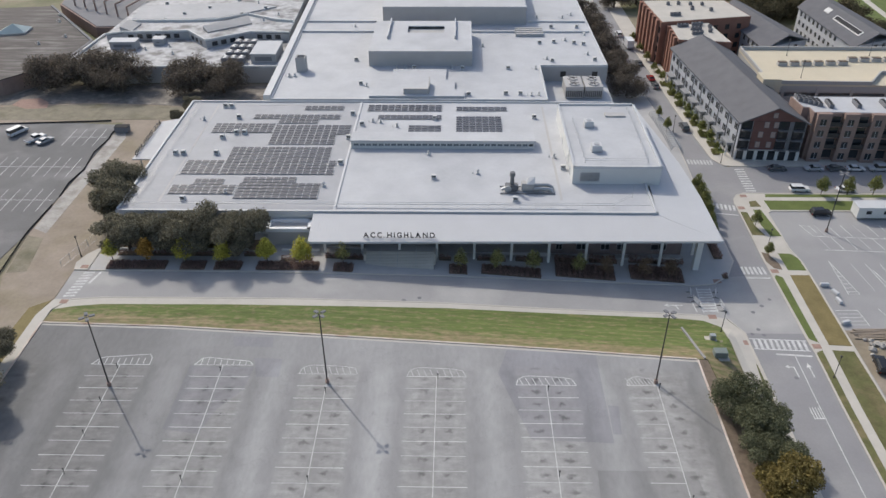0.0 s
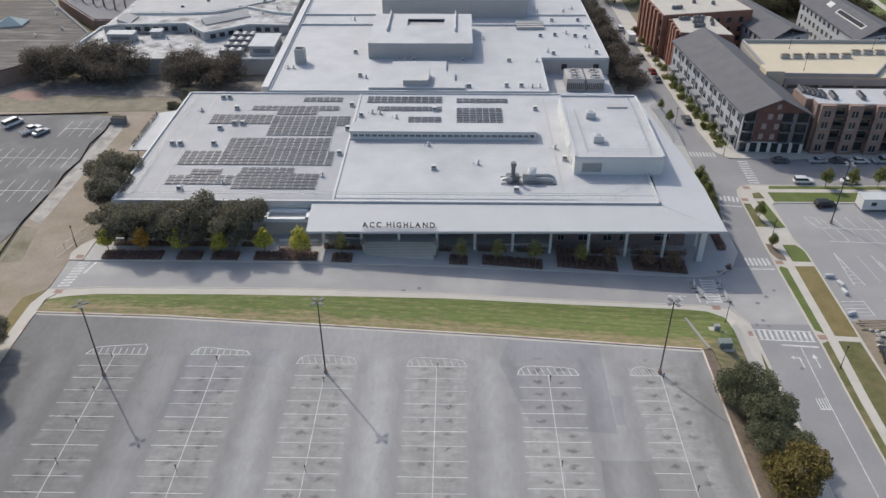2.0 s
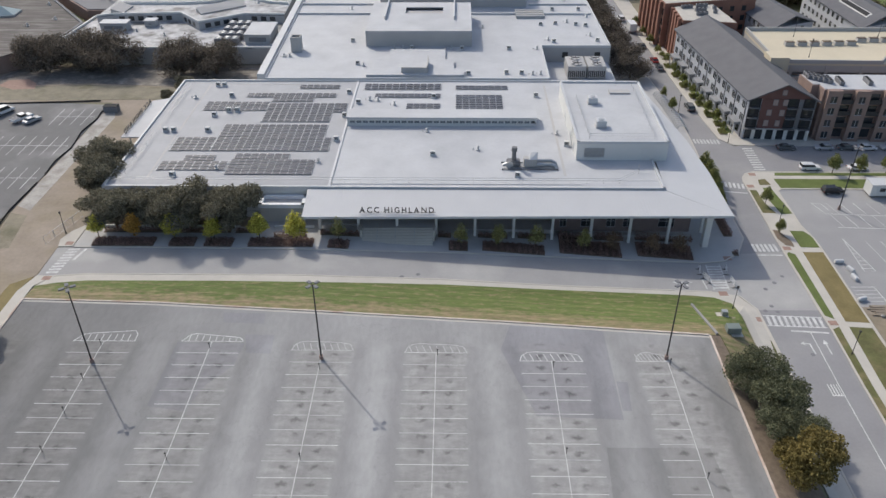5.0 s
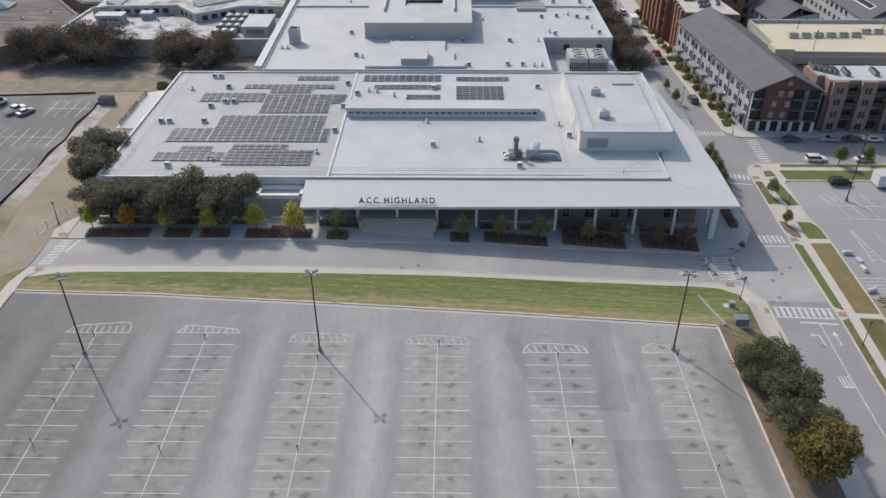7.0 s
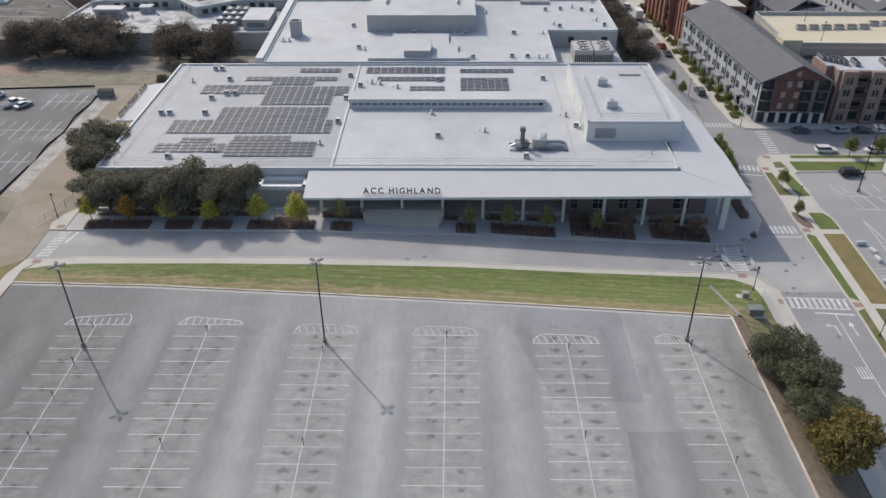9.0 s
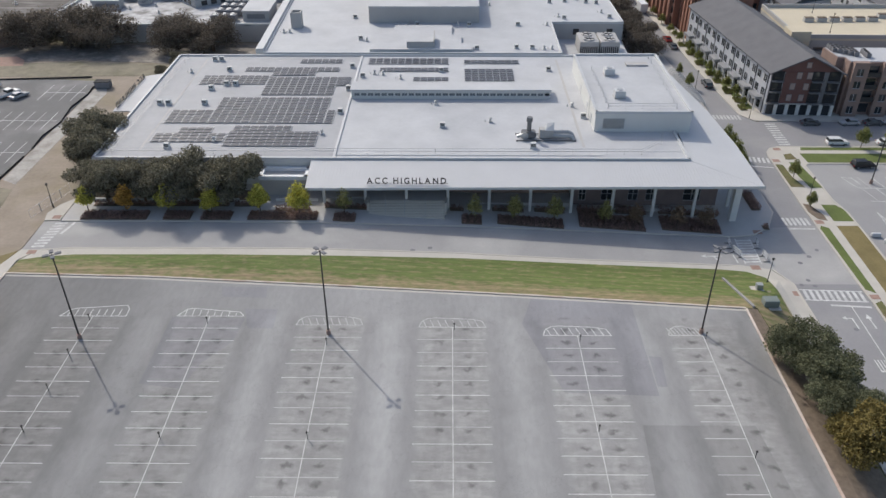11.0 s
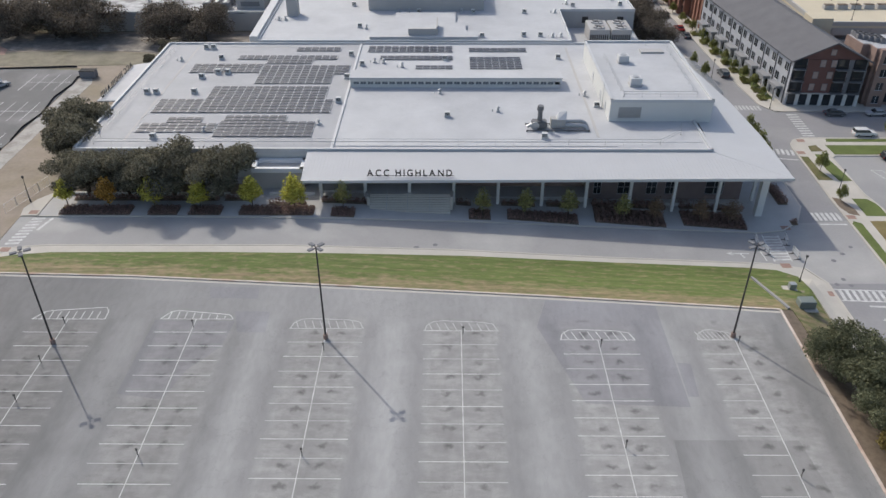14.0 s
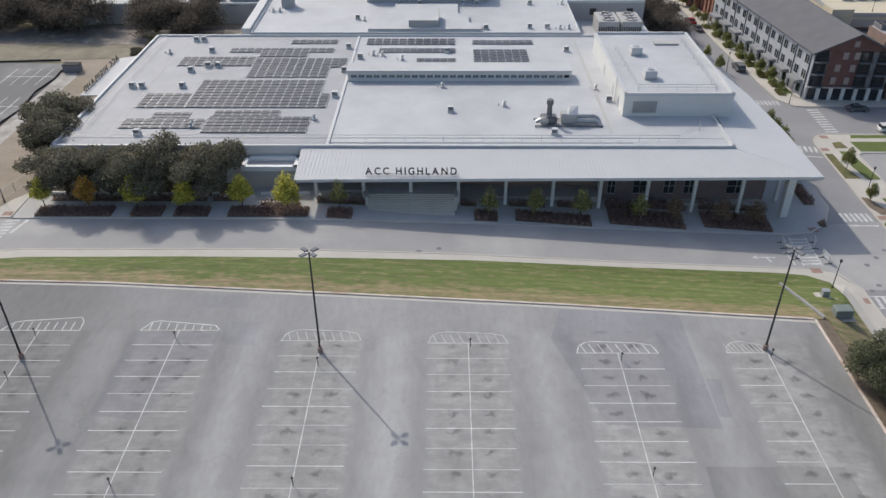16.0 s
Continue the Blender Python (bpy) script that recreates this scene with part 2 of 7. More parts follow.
    drip = op("MULTIPLY", ramp(r, 0.05, 0.82, 1.0, 0.0), op("MULTIPLY", ramp(nz(0.16), 0.36, 0.52), inlot))
    drip = op("MULTIPLY", drip, ramp(nz(1.4), 0.15, 0.45))
    k = op("MULTIPLY", k, op("SUBTRACT", 1.0, op("MULTIPLY", drip, 0.44)))
    # scuffed pale smears between the stains
    bay = op("MULTIPLY", ramp(uw, 4.2, 5.4, 1.0, 0.0), inlot)
    k = op("MULTIPLY", k, op("ADD", 1.0, op("MULTIPLY", bay, ramp(nz(0.45, 0.8, 1.6, 5.0, 0.62), 0.36, 0.68, -0.10 * wear, 0.13 * wear))))
    k = op("MULTIPLY", k, tone)
    # thin dark cracks
    crack = ramp(op("ABSOLUTE", op("SUBTRACT", nz(0.11, 1, 1, 7.0, 0.6), 0.5)), 0.0, 0.006, 0.90, 1.0)
    k = op("MULTIPLY", k, crack)
    tint = N.new("ShaderNodeMix")
    tint.data_type = "RGBA"
    tint.inputs["A"].default_value, tint.inputs["B"].default_value = (0.325, 0.322, 0.318 * cool, 1), (0.326, 0.320, 0.311 * cool, 1)
    L.new(op("MULTIPLY", ramp(uw, 3.5, 6.0, 1.0, 0.0), inlot), tint.inputs["Factor"])
    vm = N.new("ShaderNodeVectorMath")
    vm.operation = "SCALE"
    L.new(tint.outputs["Result"], vm.inputs[0])
    L.new(k, vm.inputs["Scale"])
    L.new(vm.outputs[0], b.inputs["Base Color"])
    bp = N.new("ShaderNodeBump")
    bp.inputs["Strength"].default_value, bp.inputs["Distance"].default_value = 0.2, 0.02
    L.new(nz(9.0), bp.inputs["Height"])
    L.new(bp.outputs[0], b.inputs["Normal"])
    return m


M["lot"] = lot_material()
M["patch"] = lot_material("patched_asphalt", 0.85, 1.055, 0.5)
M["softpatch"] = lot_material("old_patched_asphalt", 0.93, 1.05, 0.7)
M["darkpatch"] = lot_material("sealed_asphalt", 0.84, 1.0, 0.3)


def lawn_material():
    """Grass that is green along the pavement and burnt brown towards the lot, with mowing stripes."""
    m = mat("striped_lawn", (0.105, 0.125, 0.035), var=0.42, scale=1.3, fine=2.4, bump=0.6, bump_size=0.1, stretch=(0.25, 2.0, 1))
    N, L = m.node_tree.nodes, m.node_tree.links
    vm = next(n for n in N if n.type == "VECT_MATH")
    geo = next(n for n in N if n.type == "NEW_GEOMETRY")
    mp = N.new("ShaderNodeMapping")
    mp.inputs["Scale"].default_value = (0.6, 1.5, 1)
    L.new(geo.outputs["Position"], mp.inputs["Vector"])
    nz = N.new("ShaderNodeTexNoise")
    nz.inputs["Scale"].default_value, nz.inputs["Detail"].default_value = 0.22, 6.0
    L.new(mp.outputs[0], nz.inputs["Vector"])
    dot = N.new("ShaderNodeVectorMath")
    dot.operation = "DOT_PRODUCT"
    dot.inputs[1].default_value = (0.072, 1.0, 0.0)
    L.new(geo.outputs["Position"], dot.inputs[0])
    ad = N.new("ShaderNodeMath")
    ad.operation = "MULTIPLY_ADD"
    ad.inputs[1].default_value = 6.0
    L.new(nz.outputs["Fac"], ad.inputs[0])
    L.new(dot.outputs["Value"], ad.inputs[2])
    rp = N.new("ShaderNodeMapRange")
    rp.interpolation_type = "SMOOTHSTEP"
    rp.inputs["From Min"].default_value, rp.inputs["From Max"].default_value = 108.7, 111.4
    rp.inputs["To Min"].default_value, rp.inputs["To Max"].default_value = 0.80, 0.10
    L.new(ad.outputs[0], rp.inputs["Value"])
    # mowing stripes and mottled dry blotches
    wave = N.new("ShaderNodeMath")
    wave.operation = "SINE"
    fq = N.new("ShaderNodeMath")
    fq.operation = "MULTIPLY"
    fq.inputs[1].default_value = 3.4
    L.new(dot.outputs["Value"], fq.inputs[0])
    L.new(fq.outputs[0], wave.inputs[0])
    blot = N.new("ShaderNodeTexNoise")
    blot.inputs["Scale"].default_value, blot.inputs["Detail"].default_value, blot.inputs["Roughness"].default_value = 1.0, 6.0, 0.7
    L.new(mp.outputs[0], blot.inputs["Vector"])
    f1 = N.new("ShaderNodeMath")
    f1.operation = "MULTIPLY_ADD"
    f1.inputs[1].default_value = 0.14
    L.new(wave.outputs[0], f1.inputs[0])
    L.new(rp.outputs[0], f1.inputs[2])
    f2 = N.new("ShaderNodeMath")
    f2.operation, f2.use_clamp = "MULTIPLY_ADD", True
    f2.inputs[1].default_value = 3.4
    L.new(blot.outputs["Fac"], f2.inputs[0])
    f3 = N.new("ShaderNodeMath")
    f3.operation = "SUBTRACT"
    f3.inputs[1].default_value = 1.80
    L.new(f1.outputs[0], f3.inputs[0])
    L.new(f3.outputs[0], f2.inputs[2])
    mx = N.new("ShaderNodeMix")
    mx.data_type = "RGBA"
    mx.inputs["A"].default_value, mx.inputs["B"].default_value = (0.118, 0.152, 0.044, 1), (0.28, 0.218, 0.13, 1)
    L.new(f2.outputs[0], mx.inputs["Factor"])
    L.new(mx.outputs["Result"], vm.inputs[0])
    return m


M["grass"] = lawn_material()


# ---------------------------------------------------------------- building helpers
def obj(name, bm, material, smooth=False):
    me = bpy.data.meshes.new(name)
    bmesh.ops.recalc_face_normals(bm, faces=bm.faces)
    bm.to_mesh(me)
    bm.free()
    me.materials.append(material)
    if smooth:
        me.polygons.foreach_set("use_smooth", [True] * len(me.polygons))
    return new(name, me)


def part(name, bm, material, parent, label="", smooth=False):
    """A mesh in the local space of its parent."""
    ob = obj(name, bm, material, smooth)
    ob.parent = parent
    if label:
        tagged(ob, label)
    return ob


def share(name, like, parent, m=None):
    """Another part on the mesh of like."""
    ob = new(name, like.data)
    ob.parent = parent
    if m is not None:
        ob.matrix_basis = m
    return ob


def thing(name, place, label, category, group="", kind=""):
    ob = new(name)
    ob.empty_display_size = 0.5
    if not isinstance(place, Matrix):
        place = Matrix.Translation(place)
    ob.matrix_basis = put(place) if place.translation.length > 1e-6 else Matrix()
    return tagged(ob, label, category, group, kind)


HUB = Vector((-1.5, 6.0, 78.0))
HALL = Matrix.Translation(HUB) @ Matrix.Scale(1.0357, 4) @ Matrix.Translation(-HUB)   # plan units of the hall to metres
EAST = Matrix.Translation(HUB) @ Matrix.Scale(1.0474, 4) @ Matrix.Translation(-HUB)   # the same for the lower east side


def fall(x, y):
    """How far the ground has fallen: level in the big lot and to the west, sinking eastwards along the street."""
    gx = -0.0535 * min(max(x + 24.0, 0.0), 69.0)
    d = min(max(max(y - (103.7 - 0.0814 * x), x - 43.0) / 9.0, 0.0), 1.0)
    return gx * d * d * (3 - 2 * d)


def site(x, y, z=0.0):
    """A place of the plan, on the sloping ground, in metres."""
    g = fall(x, y)
    s = (HUB.z - g) / HUB.z
    return Vector((HUB.x + (x - HUB.x) * s, HUB.y + (y - HUB.y) * s, g + z))


def put(m):
    """A pose of the plan carried over to the ground, or to the hall's roofs."""
    t = m.translation
    if t.z > 3.9:
        return HALL @ m
    out = m.copy()
    out.translation = site(*t)
    return out


def drape(bm):
    """Cut a flat piece finely and lay it over the sloping ground."""
    xs = [v.co.x for v in bm.verts]
    ys = [v.co.y for v in bm.verts]
    if max(xs) < -24.5 or (max(ys) < 100.0 and max(xs) < 42.7):
        return
    cuts = [((k, 0, 0), (1, 0, 0)) for k in (-24, -10, 5, 20, 32, 40, 42.7, 44.5, 46.5, 48.5, 50.5, 52.2)] + [((0, k, 0), (0, 1, 0)) for k in (100, 102, 104, 106, 108, 110, 112, 114, 116, 119)]
    for co, no in cuts:
        ax = 0 if no[0] else 1
        vals = (xs, ys)[ax]
        if min(vals) < co[ax] < max(vals):
            bmesh.ops.bisect_plane(bm, geom=bm.verts[:] + bm.edges[:] + bm.faces[:], plane_co=co, plane_no=no, dist=1e-5)
    for v in bm.verts:
        v.co = site(*v.co)


def setting(name, bm, material, label, category):
    drape(bm)
    return tagged(obj(name, bm, material), label, category, kind="structure")


def prism(bm, poly, z0, z1):
    """A polygon drawn up from z0 to z1."""
    n = len(poly)
    lo = [bm.verts.new((x, y, z0)) for x, y in poly]
    hi = [bm.verts.new((x, y, z1)) for x, y in poly]
    bm.faces.new(hi)
    bm.faces.new(lo[::-1])
    for i in range(n):
        bm.faces.new((lo[i], lo[(i + 1) % n], hi[(i + 1) % n], hi[i]))


def box(bm, x0, x1, y0, y1, z0, z1):
    prism(bm, [(x0, y0), (x1, y0), (x1, y1), (x0, y1)], z0, z1)


def rod(bm, p, q, r, n=8, r2=None):
    """A round bar from p to q."""
    p, q = Vector(p), Vector(q)
    turn = (q - p).to_track_quat("Z", "Y").to_matrix()
    r2 = r if r2 is None else r2
    a = [bm.verts.new(p + turn @ Vector((r * math.cos(2 * math.pi * i / n), r * math.sin(2 * math.pi * i / n), 0))) for i in range(n)]
    b = [bm.verts.new(q + turn @ Vector((r2 * math.cos(2 * math.pi * i / n), r2 * math.sin(2 * math.pi * i / n), 0))) for i in range(n)]
    bm.faces.new(a[::-1])
    bm.faces.new(b)
    for i in range(n):
        bm.faces.new((a[i], a[(i + 1) % n], b[(i + 1) % n], b[i]))


def strip(bm, pts, w, z0, z1, side=0.0):
    """A band of width w along a line of points; side shifts it to the left of its way."""
    pts = [Vector((*p, 0)) for p in pts]
    lft, rgt = [], []
    for i, p in enumerate(pts):
        d = (pts[min(i + 1, len(pts) - 1)] - pts[max(i - 1, 0)]).normalized()
        nrm = Vector((-d.y, d.x, 0))
        lft.append(p + nrm * (side + w / 2))
        rgt.append(p + nrm * (side - w / 2))
    for i in range(len(pts) - 1):
        prism(bm, [(v.x, v.y) for v in (rgt[i], rgt[i + 1], lft[i + 1], lft[i])], z0, z1)


def slab(name, poly, z1, material, label, category, z0=-0.3):
    bm = bmesh.new()
    prism(bm, poly, z0, z1)
    return setting(name, bm, material, label, category)


# ---------------------------------------------------------------- ground and streets
KERB_N = [(-76.0, 108.7), (-52.0, 107.9), (-20.5, 105.6), (10.0, 103.2), (42.6, 100.2)]
LAWN_N = [(-75.6, 112.6), (-72.0, 113.6), (-67.0, 114.3), (-43.0, 114.5), (-20.0, 114.2), (-1.0, 113.7), (20.0, 112.2), (42.0, 110.9), (46.0, 110.3)]
STREET_S = [(-73.5, 115.8), (-67.8, 116.5), (-30.0, 116.6), (-3.0, 115.5), (19.0, 113.7), (46.0, 112.1)]
STREET_N = [(-74.0, 125.3), (-50.0, 125.3), (-26.0, 124.9), (0.0, 124.0), (20.0, 122.7), (34.0, 121.8), (47.0, 121.0)]
EAST_W = [(53.0, -60), (52.6, 84), (52.6, 97), (52.6, 107)]
EAST_W2 = [(54.4, 124.2), (57.0, 129.5), (57.2, 140), (57.0, 157), (57.6, 172), (57.8, 185), (56.4, 205), (55.0, 222), (53.9, 254), (53.6, 330)]
EAST_E = [(62.0, -60), (62.2, 70), (62.6, 88.9), (63.1, 102), (63.0, 105), (63.2, 122), (63.3, 132), (63.6, 139), (63.9, 149), (63.9, 152.6), (64.3, 154.6), (65.4, 156.4), (67.2, 157.2)]
EAST_E2 = [(67.0, 170.5), (64.6, 174.2), (63.1, 191.3), (62.3, 204.4), (61.6, 220.7), (60.4, 239.4), (59.2, 262), (57.6, 330)]


bm = bmesh.new()
gx = [-1500, -400, -100, -24, -10, 5, 20, 32, 40, 43, 45, 47, 49, 51, 53, 80, 150, 400, 1500]
gy = [-900, -100, 60, 96, 100, 102, 104, 106, 108, 110, 113, 116, 120, 200, 300, 600, 2100]
grid = [[bm.verts.new(site(x, y, -0.08 if max(abs(x), abs(y)) < 500 else -0.5)) for x in gx] for y in gy]
for j in range(len(gy) - 1):
    for i in range(len(gx) - 1):
        bm.faces.new((grid[j][i], grid[j][i + 1], grid[j + 1][i + 1], grid[j + 1][i]))
tagged(obj("ground", bm, M["earth"]), "brown and green rough earth reaching far out", "ground", kind="structure")

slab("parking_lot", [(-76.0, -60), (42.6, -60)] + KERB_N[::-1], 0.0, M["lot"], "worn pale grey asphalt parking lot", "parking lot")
slab("street_front", [STREET_S[0], *STREET_S[1:], (50.0, 111.2), (52.6, 107), (63.0, 107), (63.2, 125), (54.4, 124.2), (51.0, 121.6)] + STREET_N[::-1] + [(-77.0, 125.3), (-76.8, 115.8)], -0.004, M["street"], "pale asphalt street in front of the hall", "street")
slab("street_east_south", EAST_W + [(63.0, 107)] + EAST_E[:5][::-1], -0.008, M["sidestreet"], "pale asphalt side street with arrows", "street")
slab("street_east_north", [(54.4, 124.2), (63.2, 124.8)] + EAST_E[6:] + [(67.3, 157.5), (280, 157.5), (280, 170.5)] + EAST_E2 + EAST_W2[::-1], -0.012, M["sidestreet"], "pale asphalt side street beside the hall", "street")
# lawns, pavements
slab("lawn", [(-76.0, 108.9)] + [(x, y + 0.2) for x, y in KERB_N[1:]] + [(43.0, 100.2), (44.4, 100.2), (44.9, 92.0), (48.9, 92.0), (49.3, 105.0), (48.6, 108.6)] + LAWN_N[::-1], 0.14, M["grass"], "mown lawn strip, green with dry patches", "lawn")
slab("lawn_verge", [(42.8, -60), (48.7, -60), (48.8, 91.9), (44.8, 91.9), (44.3, 100.1), (42.8, 100.1)], 0.13, M["mulch"], "bare brown mulched verge under the oaks", "verge")
slab("pavement_front", LAWN_N + [(48.7, 108.6), (49.4, 105.0), (48.8, -60), (52.4, -60), (52.4, 107.0), (50.2, 111.0)] + STREET_S[::-1], 0.12, M["concrete"], "pale concrete pavement beside the street", "pavement")
slab("plaza", STREET_N + [(51.0, 121.6), (54.4, 124.2)] + EAST_W2[1:] + [(-52.0, 330), (-52.0, 205), (-74.0, 205), (-74.0, 130)], 0.13, M["stone"], "concrete plaza and pavement round the hall", "plaza")
slab("pavement_west", [(-78.2, 60), (-76.0, 60), (-76.0, 112.6), (-73.5, 115.8), (-76.8, 115.8), (-78.2, 111.0)], 0.12, M["concrete"], "pale concrete path beside the parking lot", "pavement")
slab("lawn_west", [(-82.5, 60), (-78.2, 60), (-78.2, 111.0), (-77.2, 115.5), (-80.5, 113.0)], 0.10, M["drygrass"], "dry grass verge beside the dirt track", "verge")
slab("dirt_track", [(-84.0, 60), (-82.5, 60), (-80.5, 113.0), (-77.0, 115.6), (-77.0, 125.3), (-75.2, 130), (-74.2, 134), (-74.2, 196), (-92.4, 196), (-92.6, 140), (-90.5, 123), (-86.5, 112)], 0.02, M["dirt"], "pale dirt track of a building site", "dirt track")
slab("pavement_corner_west", [(-77.0, 125.5), (-74.2, 125.5), (-74.2, 134.0), (-76.6, 131.0), (-77.6, 128.0)], 0.125, M["concrete"], "pale concrete corner beside the crosswalk", "pavement")
slab("parking_lot_west", [(-260, 118), (-95.0, 122), (-92.8, 140), (-92.6, 187), (-91.4, 194), (-104, 195.2), (-260, 191)], 0.03, M["westlot"], "worn asphalt parking lot beside the building site", "parking lot")
slab("dirt_site", [(-260, 191.3), (-104, 195.5), (-74.2, 196.3), (-74.2, 205), (-52.2, 205), (-52.2, 224), (-130, 224), (-160, 212), (-260, 206)], -0.02, M["dirt"], "pale dirt and dry grass under old oaks", "dirt")
slab("gravel_strip", [(-92.3, 141), (-88.8, 139), (-88.2, 186), (-90.0, 191), (-92.3, 188)], 0.05, M["gravel"], "pale gravel strip beside the silt fence", "gravel")
slab("dry_grass_band", [(-180, 196.5), (-104, 197.5), (-76.0, 198.0), (-76.0, 206.0), (-104, 208.5), (-135, 205.5), (-180, 203.5)], 0.03, M["paledry"], "pale dry grass band on the building site", "grass")
slab("leaf_litter", [(-136, 207), (-104, 209.5), (-78, 207), (-54, 206), (-54, 222), (-128, 222)], 0.02, M["litter"], "grey leaf litter under the old oaks", "leaf litter")
slab("red_soil", [(-129.5, 207.5), (-124, 204.6), (-118.0, 205.2), (-119.5, 209.5), (-123.0, 212.4), (-128.5, 211.5)], 0.045, M["rust"], "bare reddish soil on the building site", "soil")
slab("dry_grass_corner", [(-90.4, 124.2), (-86.5, 125), (-88.5, 137), (-92.2, 138)], 0.05, M["paledry"], "pale dry grass beside the west lot", "grass")
LOT_W = [(70.2, 60), (70.2, 91), (70.5, 103.5), (70.9, 122), (70.9, 129.3), (70.0, 134.5), (70.1, 138.8), (70.2, 148.4), (71.2, 149.3)]
slab("parking_lot_east", LOT_W + [(300, 149.3), (300, 60)], -0.002, M["asphalt"], "worn asphalt parking lot with faded lines", "parking lot")
slab("pavement_east", EAST_E[1:] + [(72.5, 157.4), (300, 157.2), (300, 149.4)] + LOT_W[::-1], 0.11, M["concrete"], "pale concrete paths between the verges", "pavement")
for n, poly, m in (("lawn_east", [(63.4, 105.5), (64.7, 104.5), (65.1, 124.0), (64.0, 124.8), (63.5, 124.0)], "green"), ("lawn_east_wide", [(66.3, 103.9), (70.2, 103.6), (70.6, 124.8), (66.8, 124.8)], "drygrass"),
                   ("lawn_east_low", [(63.3, 101.8), (64.6, 102.5), (64.0, 88.9), (63.4, 60), (62.3, 60), (62.8, 88.9)], "olivegrass"), ("lawn_east_path", [(66.3, 102.5), (70.0, 102.2), (69.8, 60), (64.9, 60), (65.6, 88.9)], "olivegrass"),
                   ("mulch_corner", [(63.7, 132.8), (64.8, 132.4), (66.0, 128.6), (65.9, 126.6), (64.4, 127.2), (63.6, 129.5)], "mulch"), ("lawn_corner_wide", [(67.0, 132.4), (69.6, 132.3), (70.6, 130.4), (70.6, 126.4), (67.0, 126.5)], "green"),
                   ("lawn_corner_far", [(67.3, 149.9), (69.0, 149.7), (69.9, 139.0), (67.6, 138.9), (67.0, 143.5)], "green"), ("lawn_corner_small", [(64.1, 148.9), (65.6, 148.7), (65.6, 143.4), (66.6, 139.2), (63.9, 139.3)], "olivegrass"),
                   ("lawn_corner_tip", [(67.1, 151.1), (69.5, 151.2), (69.1, 153.9), (67.4, 153.4)], "olivegrass"),
                   ("lawn_street", [(71.2, 149.8), (300, 150.0), (300, 153.8), (71.0, 153.9)], "green"), ("lawn_kerb", [(71.8, 155.5), (300, 155.8), (300, 156.9), (72.2, 156.8)], "green"),
                   ("lawn_kerb_west", [(50.9, 101.4), (51.3, 101.4), (52.1, 98.6), (52.1, 88), (50.8, 88)], "olivegrass")):
    slab(n, poly, 0.15, M[m], "brown mulched bed between concrete paths" if m == "mulch" else "dry brown verge between concrete paths" if m == "drygrass" else "green verge between concrete paths", "verge")
slab("pavement_apartments", [(67.2, 170.9), (300, 170.9), (300, 176), (71, 178), (66, 228), (64.5, 268), (63, 330)] + [(x + 0.2, y) for x, y in EAST_E2[::-1][:-1]], 0.12, M["concrete"], "pale concrete pavement in front of the apartments", "pavement")
slab("dirt_patch_east", [(70.6, 91.0), (92, 90), (92, 108.3), (70.8, 108.0)], 0.03, M["dirt"], "pale dirt heap area on the parking lot", "dirt")

# kerbs
for n, line, side in (("kerb_lot", KERB_N, 0.1), ("kerb_lot_east", [(42.6, 100.2), (42.6, -60)], 0.1), ("kerb_lot_west", [(-76.0, -20), (-76.0, 108.7)], 0.1), ("kerb_street_south", STREET_S, -0.08), ("kerb_street_north", STREET_N + [(51.0, 121.6), (54.4, 124.2)] + EAST_W2[1:], 0.08),
                      ("kerb_east", EAST_E, -0.08), ("kerb_east_west", EAST_W + [(50.6, 111.0)], 0.08), ("kerb_apartments", EAST_E2, -0.08), ("kerb_cross_street", [(300, 170.7), (68.0, 170.7)], 0.0), ("kerb_cross_south", [(67.2, 157.3), (300, 157.3)], 0.0), ("kerb_east_parking", LOT_W + [(300, 149.4)], 0.08)):
    bm = bmesh.new()
    strip(bm, line, 0.28, -0.3, 0.165, side)
    setting(n, bm, M["kerb"] if "kerb_lot" in n else M["concrete"], "low concrete kerb stained with red dirt" if "kerb_lot" in n else "low pale concrete kerb", "kerb")

bm = bmesh.new()
strip(bm, KERB_N, 0.5, -0.05, 0.006, -0.34)
setting("gutter", bm, M["concrete"], "pale concrete gutter along the lawn kerb", "gutter")

# mulch, its dark brown also standing in for shade below the crowns
slab("oak_bed", [(-74.5, 133.0), (-39.5, 133.0), (-39.5, 136.8), (-74.5, 136.8)], 0.16, M["mulch"], "dark mulched bed that also stands in for the shade under the oaks", "bed")
# patched asphalt
for n, poly in (("asphalt_patch_wide", [(9.7, 102.4), (25.2, 101.3), (25.1, 81.1), (12.5, 81.7), (7.9, 96.3)]), ("asphalt_patch_low", [(21.8, 75.8), (36.2, 75.8), (37.4, 63), (21.0, 63)]),
                ("asphalt_patch_hatch", [(-34.5, 99.6), (-29.5, 99.5), (-29.3, 94.9), (-33.2, 95.0)]), ("asphalt_patch_kerb", [(-39.6, 105.4), (-32.2, 105.2), (-31.9, 102.5), (-38.8, 102.7)]),
                ("asphalt_patch_strip", [(25.4, 89.1), (27.1, 88.9), (26.6, 82.9), (25.3, 82.9)]), ("asphalt_patch_bays", [(-45.2, 97.6), (-34.0, 97.4), (-34.6, 92), (-38, 87.2), (-39.4, 82), (-45.4, 83)])):
    slab(n, poly, 0.010 if "strip" in n else 0.005, M["darkpatch" if n.endswith("low") else "patch" if n.endswith(("wide", "strip")) else "softpatch"], "darker smooth patch of newer asphalt", "asphalt patch", -0.01)

# painted lines of the main lot
ROWS_X = (-57.4, -39.5, -21.0, -2.55, 15.85, 34.3)
